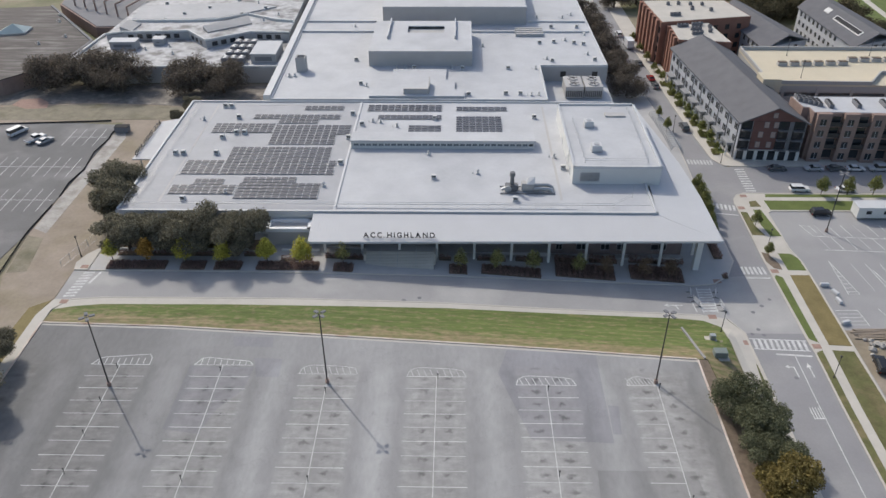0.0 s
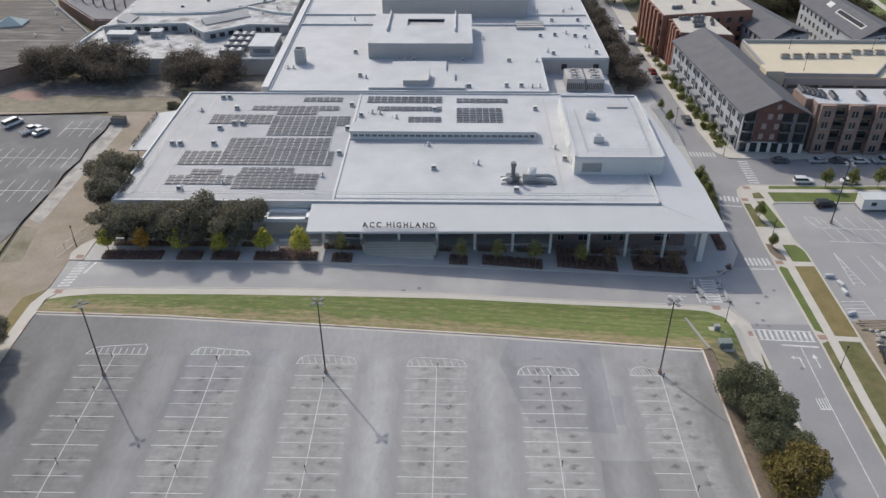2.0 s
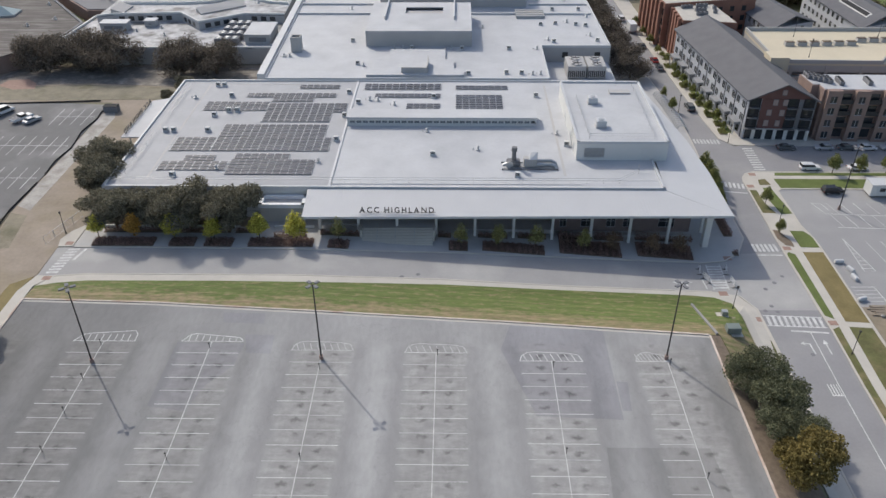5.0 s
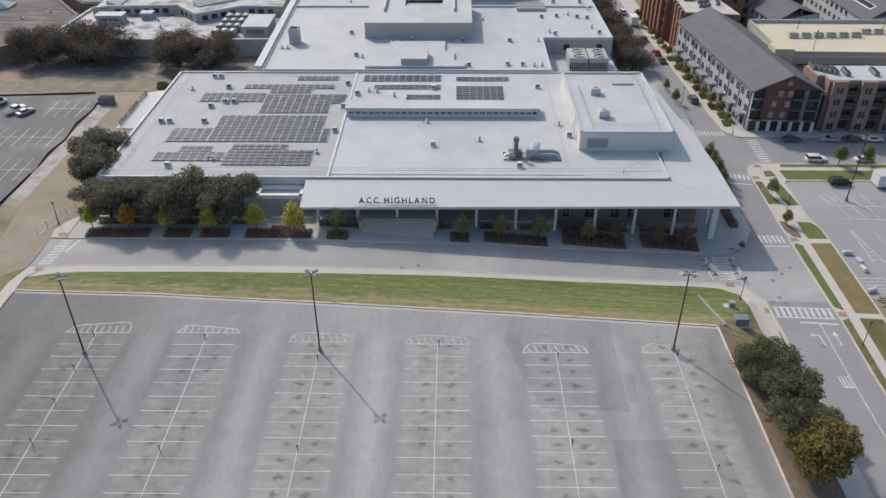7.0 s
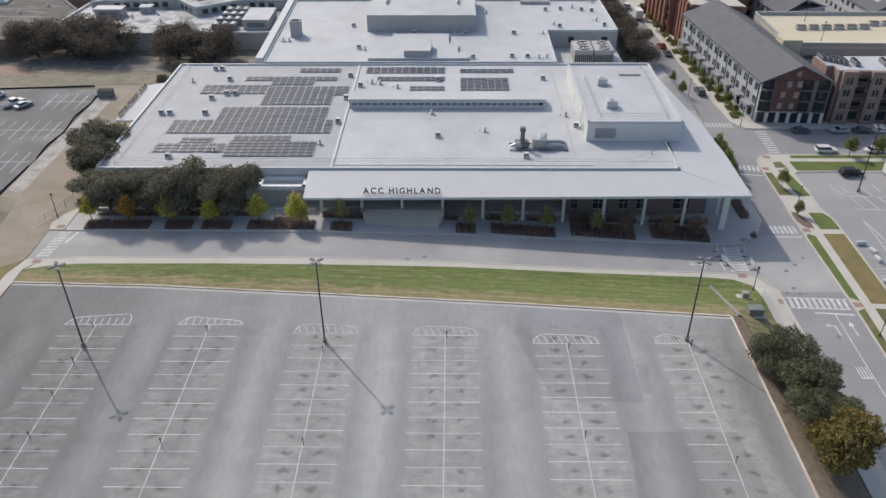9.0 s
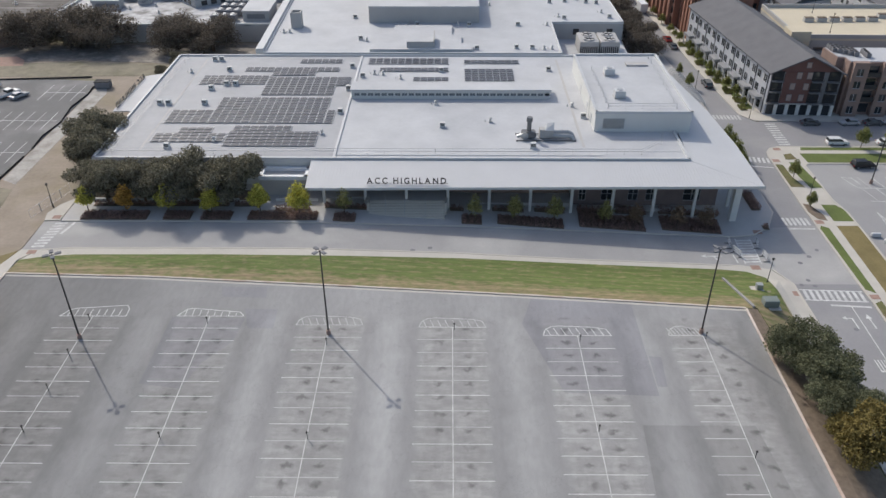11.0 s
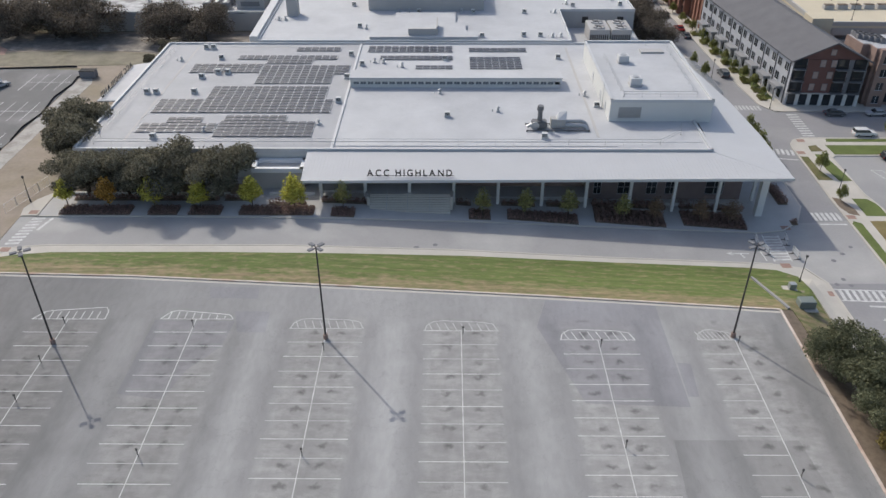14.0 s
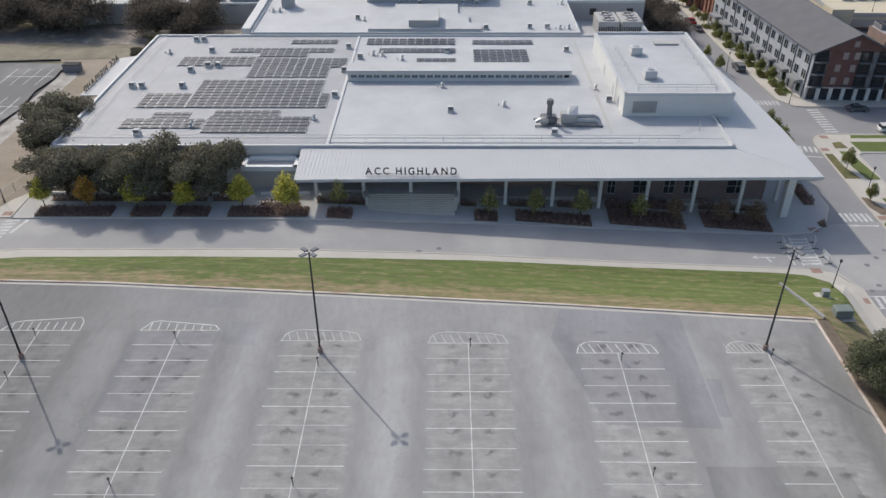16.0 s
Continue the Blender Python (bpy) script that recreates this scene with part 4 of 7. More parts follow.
# rear wing
rear = thing("rear_wing", (0, 0, 0), "large white flat-roofed rear wing", "building")
rear.matrix_basis = HALL
REAR = [(-49.2, 190.9), (24.6, 190.9), (24.6, 216.0), (44.2, 216.0), (42.3, 330.0), (-51.6, 330.0)]
bm = bmesh.new()
prism(bm, REAR, 0.1, 8.3)
part("wall", bm, M["stucco"], rear)
bm = bmesh.new()
prism(bm, REAR, 8.3, 8.6)
part("roof", bm, M["roof"], rear, "white membrane roof")
parapet(rear, REAR, 8.4, 8.95, 0.4, M["white"])
bm = bmesh.new()
prism(bm, [(-51.2, 192), (-49.3, 192), (-51.7, 330), (-53.6, 330)], 8.0, 9.5)
part("gutter_wall", bm, M["white"], rear, "broad white rounded parapet")
bm = bmesh.new()
box(bm, 24.9, 43.8, 191.0, 216.0, 0.1, 4.0)
part("yard_roof", bm, M["roof"], rear)
for x in (30.6, 39.8):
    bm = bmesh.new()
    box(bm, x, x + 1.6, 215.86, 216.1, 5.4, 7.0)
    part("vent_opening", bm, M["darkmetal"], rear)
for y in (245.3, 255.6):
    for x0, x1 in ((-51, -25.4), (4.9, 42.8)):
        if y > 250 and x0 > 0:
            x0 = 24
        bm = bmesh.new()
        box(bm, x0, x1, y, y + 0.35, 8.5, 9.15)
        part("expansion_curb", bm, M["white"], rear)
for x0, x1, y0, y1, z1, m, nm in ((-25.2, 4.8, 215.8, 243.2, 13.1, "palewall", "upper_roof"), (-24.2, 23.0, 253.6, 300, 14.5, "palewall", "upper_roof")):
    walls(rear, x0, x1, y0, y1, 8.4, z1 - 0.3, M["stucco"])
    bm = bmesh.new()
    if y0 < 250:
        for a in ((x0, -14.8, y0, y1), (-3.6, x1, y0, y1), (-14.8, -3.6, y0, 232.0), (-14.8, -3.6, 238.2, y1)):
            box(bm, *a, z1 - 0.3, z1)
    else:
        box(bm, x0, x1, y0, y1, z1 - 0.3, z1)
    part(nm, bm, M["roof"], rear)
    if y0 < 250:
        bm = bmesh.new()
        box(bm, -15, -3.4, 231.8, 238.4, z1 - 1.2, z1 - 0.9)
        part("well_floor", bm, M["stone"], rear, "sunken grey roof well")
        for x in (-20.6, -0.4):
            bm = bmesh.new()
            box(bm, x, x + 0.35, 226.0, 243.2, z1, z1 + 1.0)
            part("parapet", bm, M["white"], rear)
bm = bmesh.new()
for a, b, z in (((-22.9, 2.5, 191.8, 196.5), 9.5, 0), ((-21.8, -0.2, 196.5, 203.5), 9.45, 0), ((-17.8, -2.6, 203.5, 211.4), 9.4, 0)):
    box(bm, *a, 8.5, b)
part("raised_roof", bm, M["roof"], rear, "raised roof over a skylit room")
bm = bmesh.new()
box(bm, -13.8, -7.0, 193.0, 193.3, 9.4, 11.0)
box(bm, -7.2, -6.9, 193.3, 200.6, 9.4, 11.4)
part("screen_wall", bm, M["stucco"], rear)
for k in range(4):
    bm = bmesh.new()
    box(bm, 19.0, 27.8, 241.6 + k * 1.8, 242.6 + k * 1.8, 8.6, 9.5)
    part("louvre_bank", bm, M["stone"], rear)
walls(rear, -45.6, -42.8, 210.8, 213.6, 8.5, 12.8, M["stucco"], 0.3, "tower_wall")

# roof units
def unit(kind, x, y, z, turn=0.0):
    th = thing("roof_vent" if kind == 0 else "exhaust_fan" if kind == 1 else "air_handler", pose(x, y, z, 0, 0, turn), {0: "small white vent hood on the roof", 1: "paired grey exhaust box on a roof curb", 2: "boxy white air handler on the roof"}[kind], "roof unit", "rooftop units")
    bm = bmesh.new()
    if kind == 0:
        box(bm, -0.35, 0.35, -0.35, 0.35, 0, 0.3)
        part("curb", bm, M["white"], th)
        bm = bmesh.new()
        rod(bm, (0, 0, 0.3), (0, 0, 0.85), 0.2, 10)
        rod(bm, (0, 0, 0.85), (0, 0, 1.05), 0.42, 10, 0.15)
        part("hood", bm, M["metal"], th)
        bm = bmesh.new()
        rod(bm, (-1.0, 0.1, 0), (-1.0, 0.1, 0.5), 0.08, 8)
        part("pipe", bm, M["white"], th)
    elif kind == 1:
        box(bm, -0.55, 0.55, -0.45, 0.45, 0, 0.35)
        part("curb", bm, M["white"], th)
        bm = bmesh.new()
        box(bm, -0.5, 0.5, -0.4, 0.4, 0.35, 1.05)
        bmesh.ops.bevel(bm, geom=list(bm.edges), offset=0.05, segments=1, affect="EDGES")
        part("housing", bm, M["palewall"], th)
        bm = bmesh.new()
        for k in range(4):
            box(bm, -0.45, 0.45, -0.43, -0.39, 0.45 + k * 0.15, 0.53 + k * 0.15)
        part("grille", bm, M["darkmetal"], th)
    else:
        box(bm, -1.1, 1.1, -1.1, 1.1, 0, 0.25)
        part("curb", bm, M["stone"], th)
        bm = bmesh.new()
        box(bm, -1.05, 1.05, -1.05, 1.05, 0.25, 1.55)
        bmesh.ops.bevel(bm, geom=list(bm.edges), offset=0.06, segments=1, affect="EDGES")
        part("housing", bm, M["white"], th)
        bm = bmesh.new()
        rod(bm, (0, 0, 1.55), (0, 0, 1.68), 0.6, 14)
        part("fan_ring", bm, M["metal"], th)
    return th


protos = {}
SPOTS = [(1, -4.5, 149), (1, -51.4, 171.2), (1, -53.4, 171.2), (1, -60.0, 187.0), (1, -58.4, 187.0), (1, -54.9, 180.2), (1, -56.2, 168.6), (1, -65.0, 160.2), (1, -63.2, 160.2), (1, -55.5, 160.3), (1, -57.1, 139.2), (0, -48.9, 142.2), (0, -63.5, 179), (0, -28.3, 145.4),
         (1, -25.9, 155.8), (1, -25.6, 168.6), (1, -26.2, 182.6), (1, -23.2, 176.4), (0, -14.4, 175.4), (1, -5.1, 179.9), (1, 20.0, 180.8), (0, 22.9, 159.3), (1, 24.4, 153.8), (1, 12.9, 139.6), (0, 5.2, 151.4), (0, -18.6, 177.8), (0, -20.6, 178.2), (0, -6.0, 160.4)]
for kind, x, y in SPOTS:
    if kind in protos:
        copy_thing(protos[kind], put(pose(x, y, 8.2, 0, 0, (x * 37) % 14 - 7)))
    else:
        protos[kind] = unit(kind, x, y, 8.2)
for x, y in ((27.2, 260.3), (35.8, 260.3), (39.0, 263.4), (31.0, 250.3), (39.3, 250.4), (26.0, 235.1), (34.2, 237.8), (36.6, 235.2), (39.4, 234.2), (41.0, 243.2), (27.0, 221.4), (28.4, 219.6), (39.6, 225.3), (41.0, 220.6), (15.2, 213.6), (23.1, 213.7), (13.5, 195.1), (20.4, 194.4), (22.4, 194.6), (8.3, 232.4),
             (-33.2, 250.9), (-29.4, 220.0), (-24.4, 200.5), (-26.1, 201.7), (-47.0, 207.3), (-45.4, 207.3), (3.6, 194.4), (17.5, 195.0), (-17, 213.8), (-14.5, 213.8), (-12, 213.6), (-1, 213.8), (2, 213.2), (30.5, 236)):
    copy_thing(protos[(int(x * 7) + int(y)) % 2], put(pose(x, y, 8.6, 0, 0, (x * 37) % 20 - 10)))
protos[2] = unit(2, 31.6, 167.8, 12.15)
copy_thing(protos[2], put(pose(31.6, 155.2, 12.15)))
bm = bmesh.new()
for k in range(3):
    box(bm, 36.4, 41.2, 173.6 + k * 0.7, 172.9 + k * 0.7, 12.15, 12.5)
o = tagged(obj("roof_louvre", bm, M["stone"]), "low grey slatted louvre bank on the penthouse roof", "louvre")
o.matrix_basis = HALL

# ducted exhaust plant on the hall roof
plant = thing("exhaust_plant", (15.4, 144.0, 8.2), "galvanised ducted exhaust fan with a dark tall stack", "exhaust fan")
bm = bmesh.new()
rod(bm, (-3.0, 0.2, 1.4), (-3.0, 0.2, 3.3), 0.48, 14, 0.42)
part("flue", bm, M["duct"], plant, "dark weathered flue")
bm = bmesh.new()
rod(bm, (-3.0, 0.2, 3.3), (-3.0, 0.2, 3.5), 0.42, 14, 0.62)
rod(bm, (-3.0, 0.2, 3.5), (-3.0, 0.2, 4.3), 0.62, 14, 0.55)
part("flue_cap", bm, M["duct"], plant)
bm = bmesh.new()
box(bm, -4.5, -1.7, -0.9, 1.0, 0.25, 1.5)
bmesh.ops.bevel(bm, geom=list(bm.edges), offset=0.2, segments=2, affect="EDGES")
part("fan_housing", bm, M["duct"], plant)
bm = bmesh.new()
rod(bm, (-4.4, -0.5, 0.9), (-5.3, -0.5, 0.5), 0.4, 12, 0.3)
rod(bm, (-3.9, -1.0, 0.8), (-3.9, -0.8, 0.8), 0.75, 16)
part("fan_scroll", bm, M["metal"], plant)
bm = bmesh.new()
box(bm, -1.0, 1.7, -0.7, 0.9, 0.25, 2.0)
bmesh.ops.bevel(bm, geom=list(bm.edges), offset=0.08, segments=1, affect="EDGES")
pl = part("plenum", bm, M["stucco"], plant)
bm = bmesh.new()
for k in range(5):
    box(bm, -0.85 + 0.5 * k, -0.55 + 0.5 * k, -0.74, -0.69, 0.5, 1.7)
part("access_panel", bm, M["metal"], pl)
bm = bmesh.new()
v = [bm.verts.new(q) for q in ((0.0, -0.9, 1.95), (1.7, -0.9, 1.95), (1.9, 0.5, 3.1), (0.5, 0.7, 2.9), (0.0, 0.8, 1.95), (1.7, 0.8, 1.95))]
for f in ((0, 1, 2, 3), (0, 3, 4), (1, 5, 2), (2, 5, 4, 3), (0, 4, 5, 1)):
    bm.faces.new([v[i] for i in f])
part("intake_hood", bm, M["white"], plant, "bright white tilted intake hood")
for y, z in ((-0.55, 0.75), (0.6, 1.05)):
    bm = bmesh.new()
    rod(bm, (1.6, y, z), (4.7, y, z), 0.4, 12)
    for k in range(4):
        rod(bm, (1.9 + 0.85 * k, y, z), (1.98 + 0.85 * k, y, z), 0.46, 12)
    rod(bm, (4.6, y, z), (5.5, y - 0.3, z - 0.25), 0.4, 12, 0.36)
    rod(bm, (5.4, y - 0.3, z - 0.25), (5.8, y - 0.9, 0.0), 0.36, 12)
    part("duct", bm, M["metal"], plant)
bm = bmesh.new()
for px in (-5.4, -1.6, 2.2, 5.9):
    for py in (-1.6, 1.4):
        box(bm, px - 0.1, px + 0.1, py - 0.1, py + 0.1, 0, 0.35)
box(bm, -5.5, 6.0, -1.7, -1.5, 0.15, 0.3)
box(bm, -5.5, 6.0, 1.3, 1.5, 0.15, 0.3)
part("skid_frame", bm, M["duct"], plant)

# chillers in the yard
for x in (33.2, 38.6):
    ch = thing("chiller", (x, 207.0, 4.0), "large white twin-fan chiller in the roof yard", "chiller", "chillers")
    bm = bmesh.new()
    box(bm, -2.5, 2.5, -4.0, 4.0, 0.2, 3.6)
    bmesh.ops.bevel(bm, geom=list(bm.edges), offset=0.1, segments=1, affect="EDGES")
    part("housing", bm, M["stucco"], ch)
    for y in (-2, 2):
        bm = bmesh.new()
        rod(bm, (0, y, 3.6), (0, y, 3.9), 1.5, 20)
        f = part("fan_ring", bm, M["stucco"], ch)
        bm = bmesh.new()
        for k in range(5):
            a = k * 1.2566
            rod(bm, (0, y, 3.93), (1.3 * math.cos(a), y + 1.3 * math.sin(a), 3.93), 0.12, 6)
        part("fan_blade", bm, M["darkmetal"], f)
    bm = bmesh.new()
    for k in range(9):
        box(bm, -2.3 + k * 0.52, -2.0 + k * 0.52, -4.05, -3.98, 0.6, 2.4)
    part("coil_grille", bm, M["darkmetal"], ch)

# rooftop letters
def sign(name, text, m, label, size=1.75):
    th = thing(name, m, label, "sign")
    x = 0.0
    for c in text:
        if c == " ":
            x += 0.42 * size
            continue
        cu = bpy.data.curves.new("letter", "FONT")
        cu.body, cu.size, cu.extrude, cu.offset = c, size, 0.06, 0.028
        tmp = bpy.data.objects.new("letter", cu)
        scene.collection.objects.link(tmp)
        dg = bpy.context.evaluated_depsgraph_get()
        me = bpy.data.meshes.new_from_object(tmp.evaluated_get(dg))
        w = max(v.co.x for v in me.vertices)
        bpy.data.objects.remove(tmp)
        me.materials.clear()
        me.materials.append(M["darkmetal"])
        ob = new("letter", me)
        ob.parent = th
        ob.matrix_basis = pose(x, 0, 0, 90, 0, 0)
        x += w + 0.24 * size
    bm = bmesh.new()
    rod(bm, (-0.2, 0.12, 0.02), (x, 0.12, 0.02), 0.04, 6)
    part("base_rail", bm, M["darkmetal"], th)
    return th, x


letters, length = sign("canopy_sign", "ACC HIGHLAND", Matrix.Translation((-17.6, 125.7, 7.95)), "dark metal letters standing on the canopy edge")
letters.scale = (14.3 / length * 1.0357, 1.0, 1.0)
west_letters, length = sign("porch_sign", "ACC HIGHLAND", pose(-76.3, 182.4, 5.68, 0, 0, -90), "dark metal letters standing on the porch edge")
west_letters.scale = (19.0 / length * 1.0357, 1.0, 1.0)

# solar panels
SOLAR = [("a", [(-61.3, -47.2, 141.6, 3), (-57.0, -50.5, 145.7, 2), (-46.8, -29.0, 139.8, 5), (-46.4, -34.8, 146.6, 2)]), ("b", [(-61.3, -52.6, 150.4, 5), (-52.4, -28.8, 150.4, 10), (-28.7, -27.0, 150.4, 5)]), ("c", [(-59.9, -44.8, 171.6, 4), (-44.6, -28.8, 165.3, 8), (-28.7, -25.8, 170.8, 4)]),
         ("d", [(-51.2, -29.2, 179.7, 2), (-44.4, -34.4, 177.0, 2)]), ("e", [(-39.1, -29.0, 185.2, 2)]), ("f", [(-22.7, -3.4, 184.6, 3)]), ("g", [(-19.6, -3.4, 179.6, 2)]), ("h", [(-11.5, -3.4, 172.1, 3)]), ("i", [(0.3, 11.7, 172.1, 7)]), ("j", [(0.3, 13.4, 184.9, 2)])]
bm = bmesh.new()
box(bm, -0.765, 0.765, -0.57, 0.57, 0.0, 0.035)
for v in bm.verts:
    v.co.z += 0.16 - v.co.y * 0.05
me_panel = bpy.data.meshes.new("solar_panel")
f0 = list(bm.faces)
bmesh.ops.recalc_face_normals(bm, faces=bm.faces)
top = max(bm.faces, key=lambda f: f.normal.z)
ins = bmesh.ops.inset_individual(bm, faces=[top], thickness=0.05, depth=-0.004)
for f in bm.faces:
    f.material_index = 1
top.material_index = 0
bm.to_mesh(me_panel)
bm.free()
me_panel.materials.append(M["panel"])
me_panel.materials.append(M["frame"])
for n, rects in SOLAR:
    arr = thing("solar_array", (rects[0][0], rects[0][2], 8.2), "rows of dark solar panels on the white roof", "solar array", "rooftop solar arrays")
    ox, oy = rects[0][0], rects[0][2]
    for x0, x1, y0, ny in rects:
        nx = round((x1 - x0) / 1.68)
        step = (x1 - x0) / nx
        for j in range(ny):
            for i in range(nx):
                p = new("solar_panel", me_panel)
                p.parent = arr
                p.matrix_basis = Matrix.Translation((x0 - ox + (i + 0.5) * step, y0 - oy + 0.65 + j * 1.36, 0))
        for i in range(nx + 1):
            bm = bmesh.new()
            box(bm, x0 - ox + i * step - 0.05, x0 - ox + i * step + 0.05, y0 - oy, y0 - oy + ny * 1.36, 0.02, 0.14)
            part("mounting_rail", bm, M["frame"], arr)
# ---------------------------------------------------------------- trees and hedges
def leaf_mesh(name, blobs, count, leaf, material, seed, shell=0.45, flat=0.5):
    """Many small leaf clumps spread through the outer shell of a few lobes."""
    rng = np.random.default_rng(seed)
    B = np.array(blobs, float)
    w = (B[:, 3] * B[:, 4] + B[:, 4] * B[:, 5] + B[:, 3] * B[:, 5])
    pick = rng.choice(len(B), count, p=w / w.sum())
    d = rng.normal(size=(count, 3))
    d /= np.linalg.norm(d, axis=1)[:, None]
    rad = 1 - shell * rng.random(count) ** 1.6 + rng.normal(0, 0.05, count)
    # uneven outline: lumps on each lobe
    lump = np.sin(d[:, 0] * 7 + pick * 2.1) * np.sin(d[:, 1] * 6.3 + pick) * np.sin(d[:, 2] * 6.7 + 1.3 * pick)
    rad *= 1 + 0.16 * lump
    c = B[pick, :3] + d * B[pick, 3:] * rad[:, None]
    nrm = d * flat + rng.normal(0, 0.55, (count, 3))
    nrm /= np.linalg.norm(nrm, axis=1)[:, None]
    a = np.cross(nrm, rng.normal(size=(count, 3)))
    a /= np.linalg.norm(a, axis=1)[:, None]
    b = np.cross(nrm, a)
    s = leaf * rng.uniform(0.55, 1.35, count)[:, None]
    q = np.stack([c - a * s * 0.5, c + b * s * 0.32 - a * s * 0.05, c + a * s * 0.5, c - b * s * 0.32 + a * s * 0.05], 1).reshape(-1, 3)
    faces = np.arange(count * 4).reshape(-1, 4)
    me = bpy.data.meshes.new(name)
    me.from_pydata(q.tolist(), [], faces.tolist())
    me.materials.append(material)
    return me


def wood_mesh(name, height, r, spread, lean, seed, limbs=6, first=0.35):
    """A tapered trunk that forks into limbs and thinner branches."""
    rng = random.Random(seed)
    bm = bmesh.new()
    fork = height * first
    rod(bm, (0, 0, -0.2), (lean * 0.3, 0, fork), r, 9, r * 0.75)
    rod(bm, (lean * 0.3, 0, fork), (lean, 0, height * 0.82), r * 0.7, 7, r * 0.15)
    for k in range(limbs):
        a = 6.283 * k / limbs + rng.uniform(-0.4, 0.4)
        z0 = fork * rng.uniform(0.85, 1.3)
        p = Vector((lean * 0.4, 0, z0))
        q = p + Vector((math.cos(a) * spread * 0.5, math.sin(a) * spread * 0.5, height * 0.22))
        e = q + Vector((math.cos(a + 0.3) * spread * 0.35, math.sin(a + 0.3) * spread * 0.35, height * rng.uniform(0.05, 0.25)))
        rod(bm, p, q, r * 0.45, 6, r * 0.28)
        rod(bm, q, e, r * 0.28, 5, r * 0.08)
        for j in range(2):
            g = q + Vector((rng.uniform(-1, 1), rng.uniform(-1, 1), rng.uniform(0.2, 1.0))) * spread * 0.3
            rod(bm, q, g, r * 0.2, 5, r * 0.06)
    me = bpy.data.meshes.new(name)
    bm.to_mesh(me)
    bm.free()
    me.materials.append(M["bark"])
    return me


def tree(wood, crown, place, label, category="tree", group=""):
    th = thing("tree", place, label, category, group)
    for n, me in (("trunk", wood), ("crown", crown)):
        o = new(n, me)
        o.parent = th
    return th


def lobes(seed, n, R, H, z0, core=0.6):
    rng = random.Random(seed)
    out = [(0, 0, z0 + H * 0.5, R * core, R * core, H * 0.46)]
    for k in range(n):
        a = 6.283 * k / n + rng.uniform(-0.35, 0.35)
        d = R * rng.uniform(0.36, 0.78)
        rr = R * rng.uniform(0.24, 0.46)
        out.append((math.cos(a) * d, math.sin(a) * d, z0 + H * rng.uniform(0.22, 0.78), rr, rr, rr * rng.uniform(0.65, 0.9)))
    return out


OAK = [(wood_mesh("oak_wood", 8.0, 0.42, 4.6, 0.4, s, 7, 0.28), leaf_mesh("oak_crown", lobes(s, 13, 6.0, 8.0, 1.3, 0.55), 16000, 0.40, M["oak"], s, 0.55)) for s in (3, 8, 14)]
BIG = [(wood_mesh("old_oak_wood", 11.0, 0.55, 7.0, 0.5, s, 9, 0.25), leaf_mesh("old_oak_crown", lobes(s, 17, 9.2, 9.0, 1.2, 0.42), 13000, 0.50, M["oldoak"], s, 0.9)) for s in (21, 27)]
VERGE = [leaf_mesh("verge_oak_crown", lobes(s, 13, 6.0, 8.0, 1.3, 0.55), 16000, 0.38, M["verge_oak"], s, 0.55) for s in (8, 14, 3)]
OLIVE = leaf_mesh("olive_crown", lobes(31, 9, 5.4, 7.2, 1.8), 12000, 0.42, M["olive"], 31)


def young(material, seed, R=1.75, H=4.4, n=1700, leaf=0.34):
    rng = random.Random(seed)
    b = [(0, 0, 3.2, R * 0.8, R * 0.8, H * 0.42), (0, 0, 4.4, R * 0.5, R * 0.5, H * 0.27)]
    for k in range(6):
        a = k * 1.05 + rng.uniform(-0.2, 0.2)
        b.append((math.cos(a) * R * 0.55, math.sin(a) * R * 0.55, rng.uniform(2.0, 3.4), R * 0.5, R * 0.5, R * 0.5))
    return leaf_mesh("young_crown", b, n, leaf, material, seed, 0.7)


WOOD_Y = [wood_mesh("young_wood", 5.4, 0.09, 1.5, 0.05, s, 5, 0.3) for s in (41, 42)]
LIME = [young(M["lime"], s, 1.85, 4.4, 2300) for s in (51, 52)]
AMBER = young(M["amber"], 53, 1.8, 4.3, 2200)
SPARSE = [young(M["muted"], s, 1.6, 4.8, 800, 0.34) for s in (54, 55)]
DUSK = [young(M["dusk"], s, 1.8, 4.0, 700, 0.30) for s in (56, 57)]
STREET = [young(M["young"], s, 1.7, 3.8, 1500) for s in (58, 59)]

row = "young trees along the street"
for i, (x, y) in enumerate(((-70.2, 128.8), (-62.9, 128.6), (-54.8, 127.9), (-46.9, 128.0), (-38.0, 128.2), (-30.7, 127.9), (-22.4, 127.9))):
    c = AMBER if i == 1 else SPARSE[0] if i == 6 else LIME[i % 2]
    tree(WOOD_Y[i % 2], c, pose(x, y, 0.14, 0, 0, i * 67) @ Matrix.Scale((0.95, 1.04, 1.12, 1.08, 1.12, 1.22, 1.0)[i], 4), "young tree with amber autumn leaves in a hedge bed" if i == 1 else "young tree with yellow-green leaves in a hedge bed", group=row)
for i, (x, y) in enumerate(((1.5, 126.0), (8.7, 125.8), (15.9, 125.4))):
    tree(WOOD_Y[i % 2], SPARSE[i % 2], pose(x, y, 0.14, 0, 0, i * 83) @ Matrix.Scale(1.0 + 0.04 * i, 4), "thin young tree with sparse yellow-green leaves dulled for canopy shade", group=row)
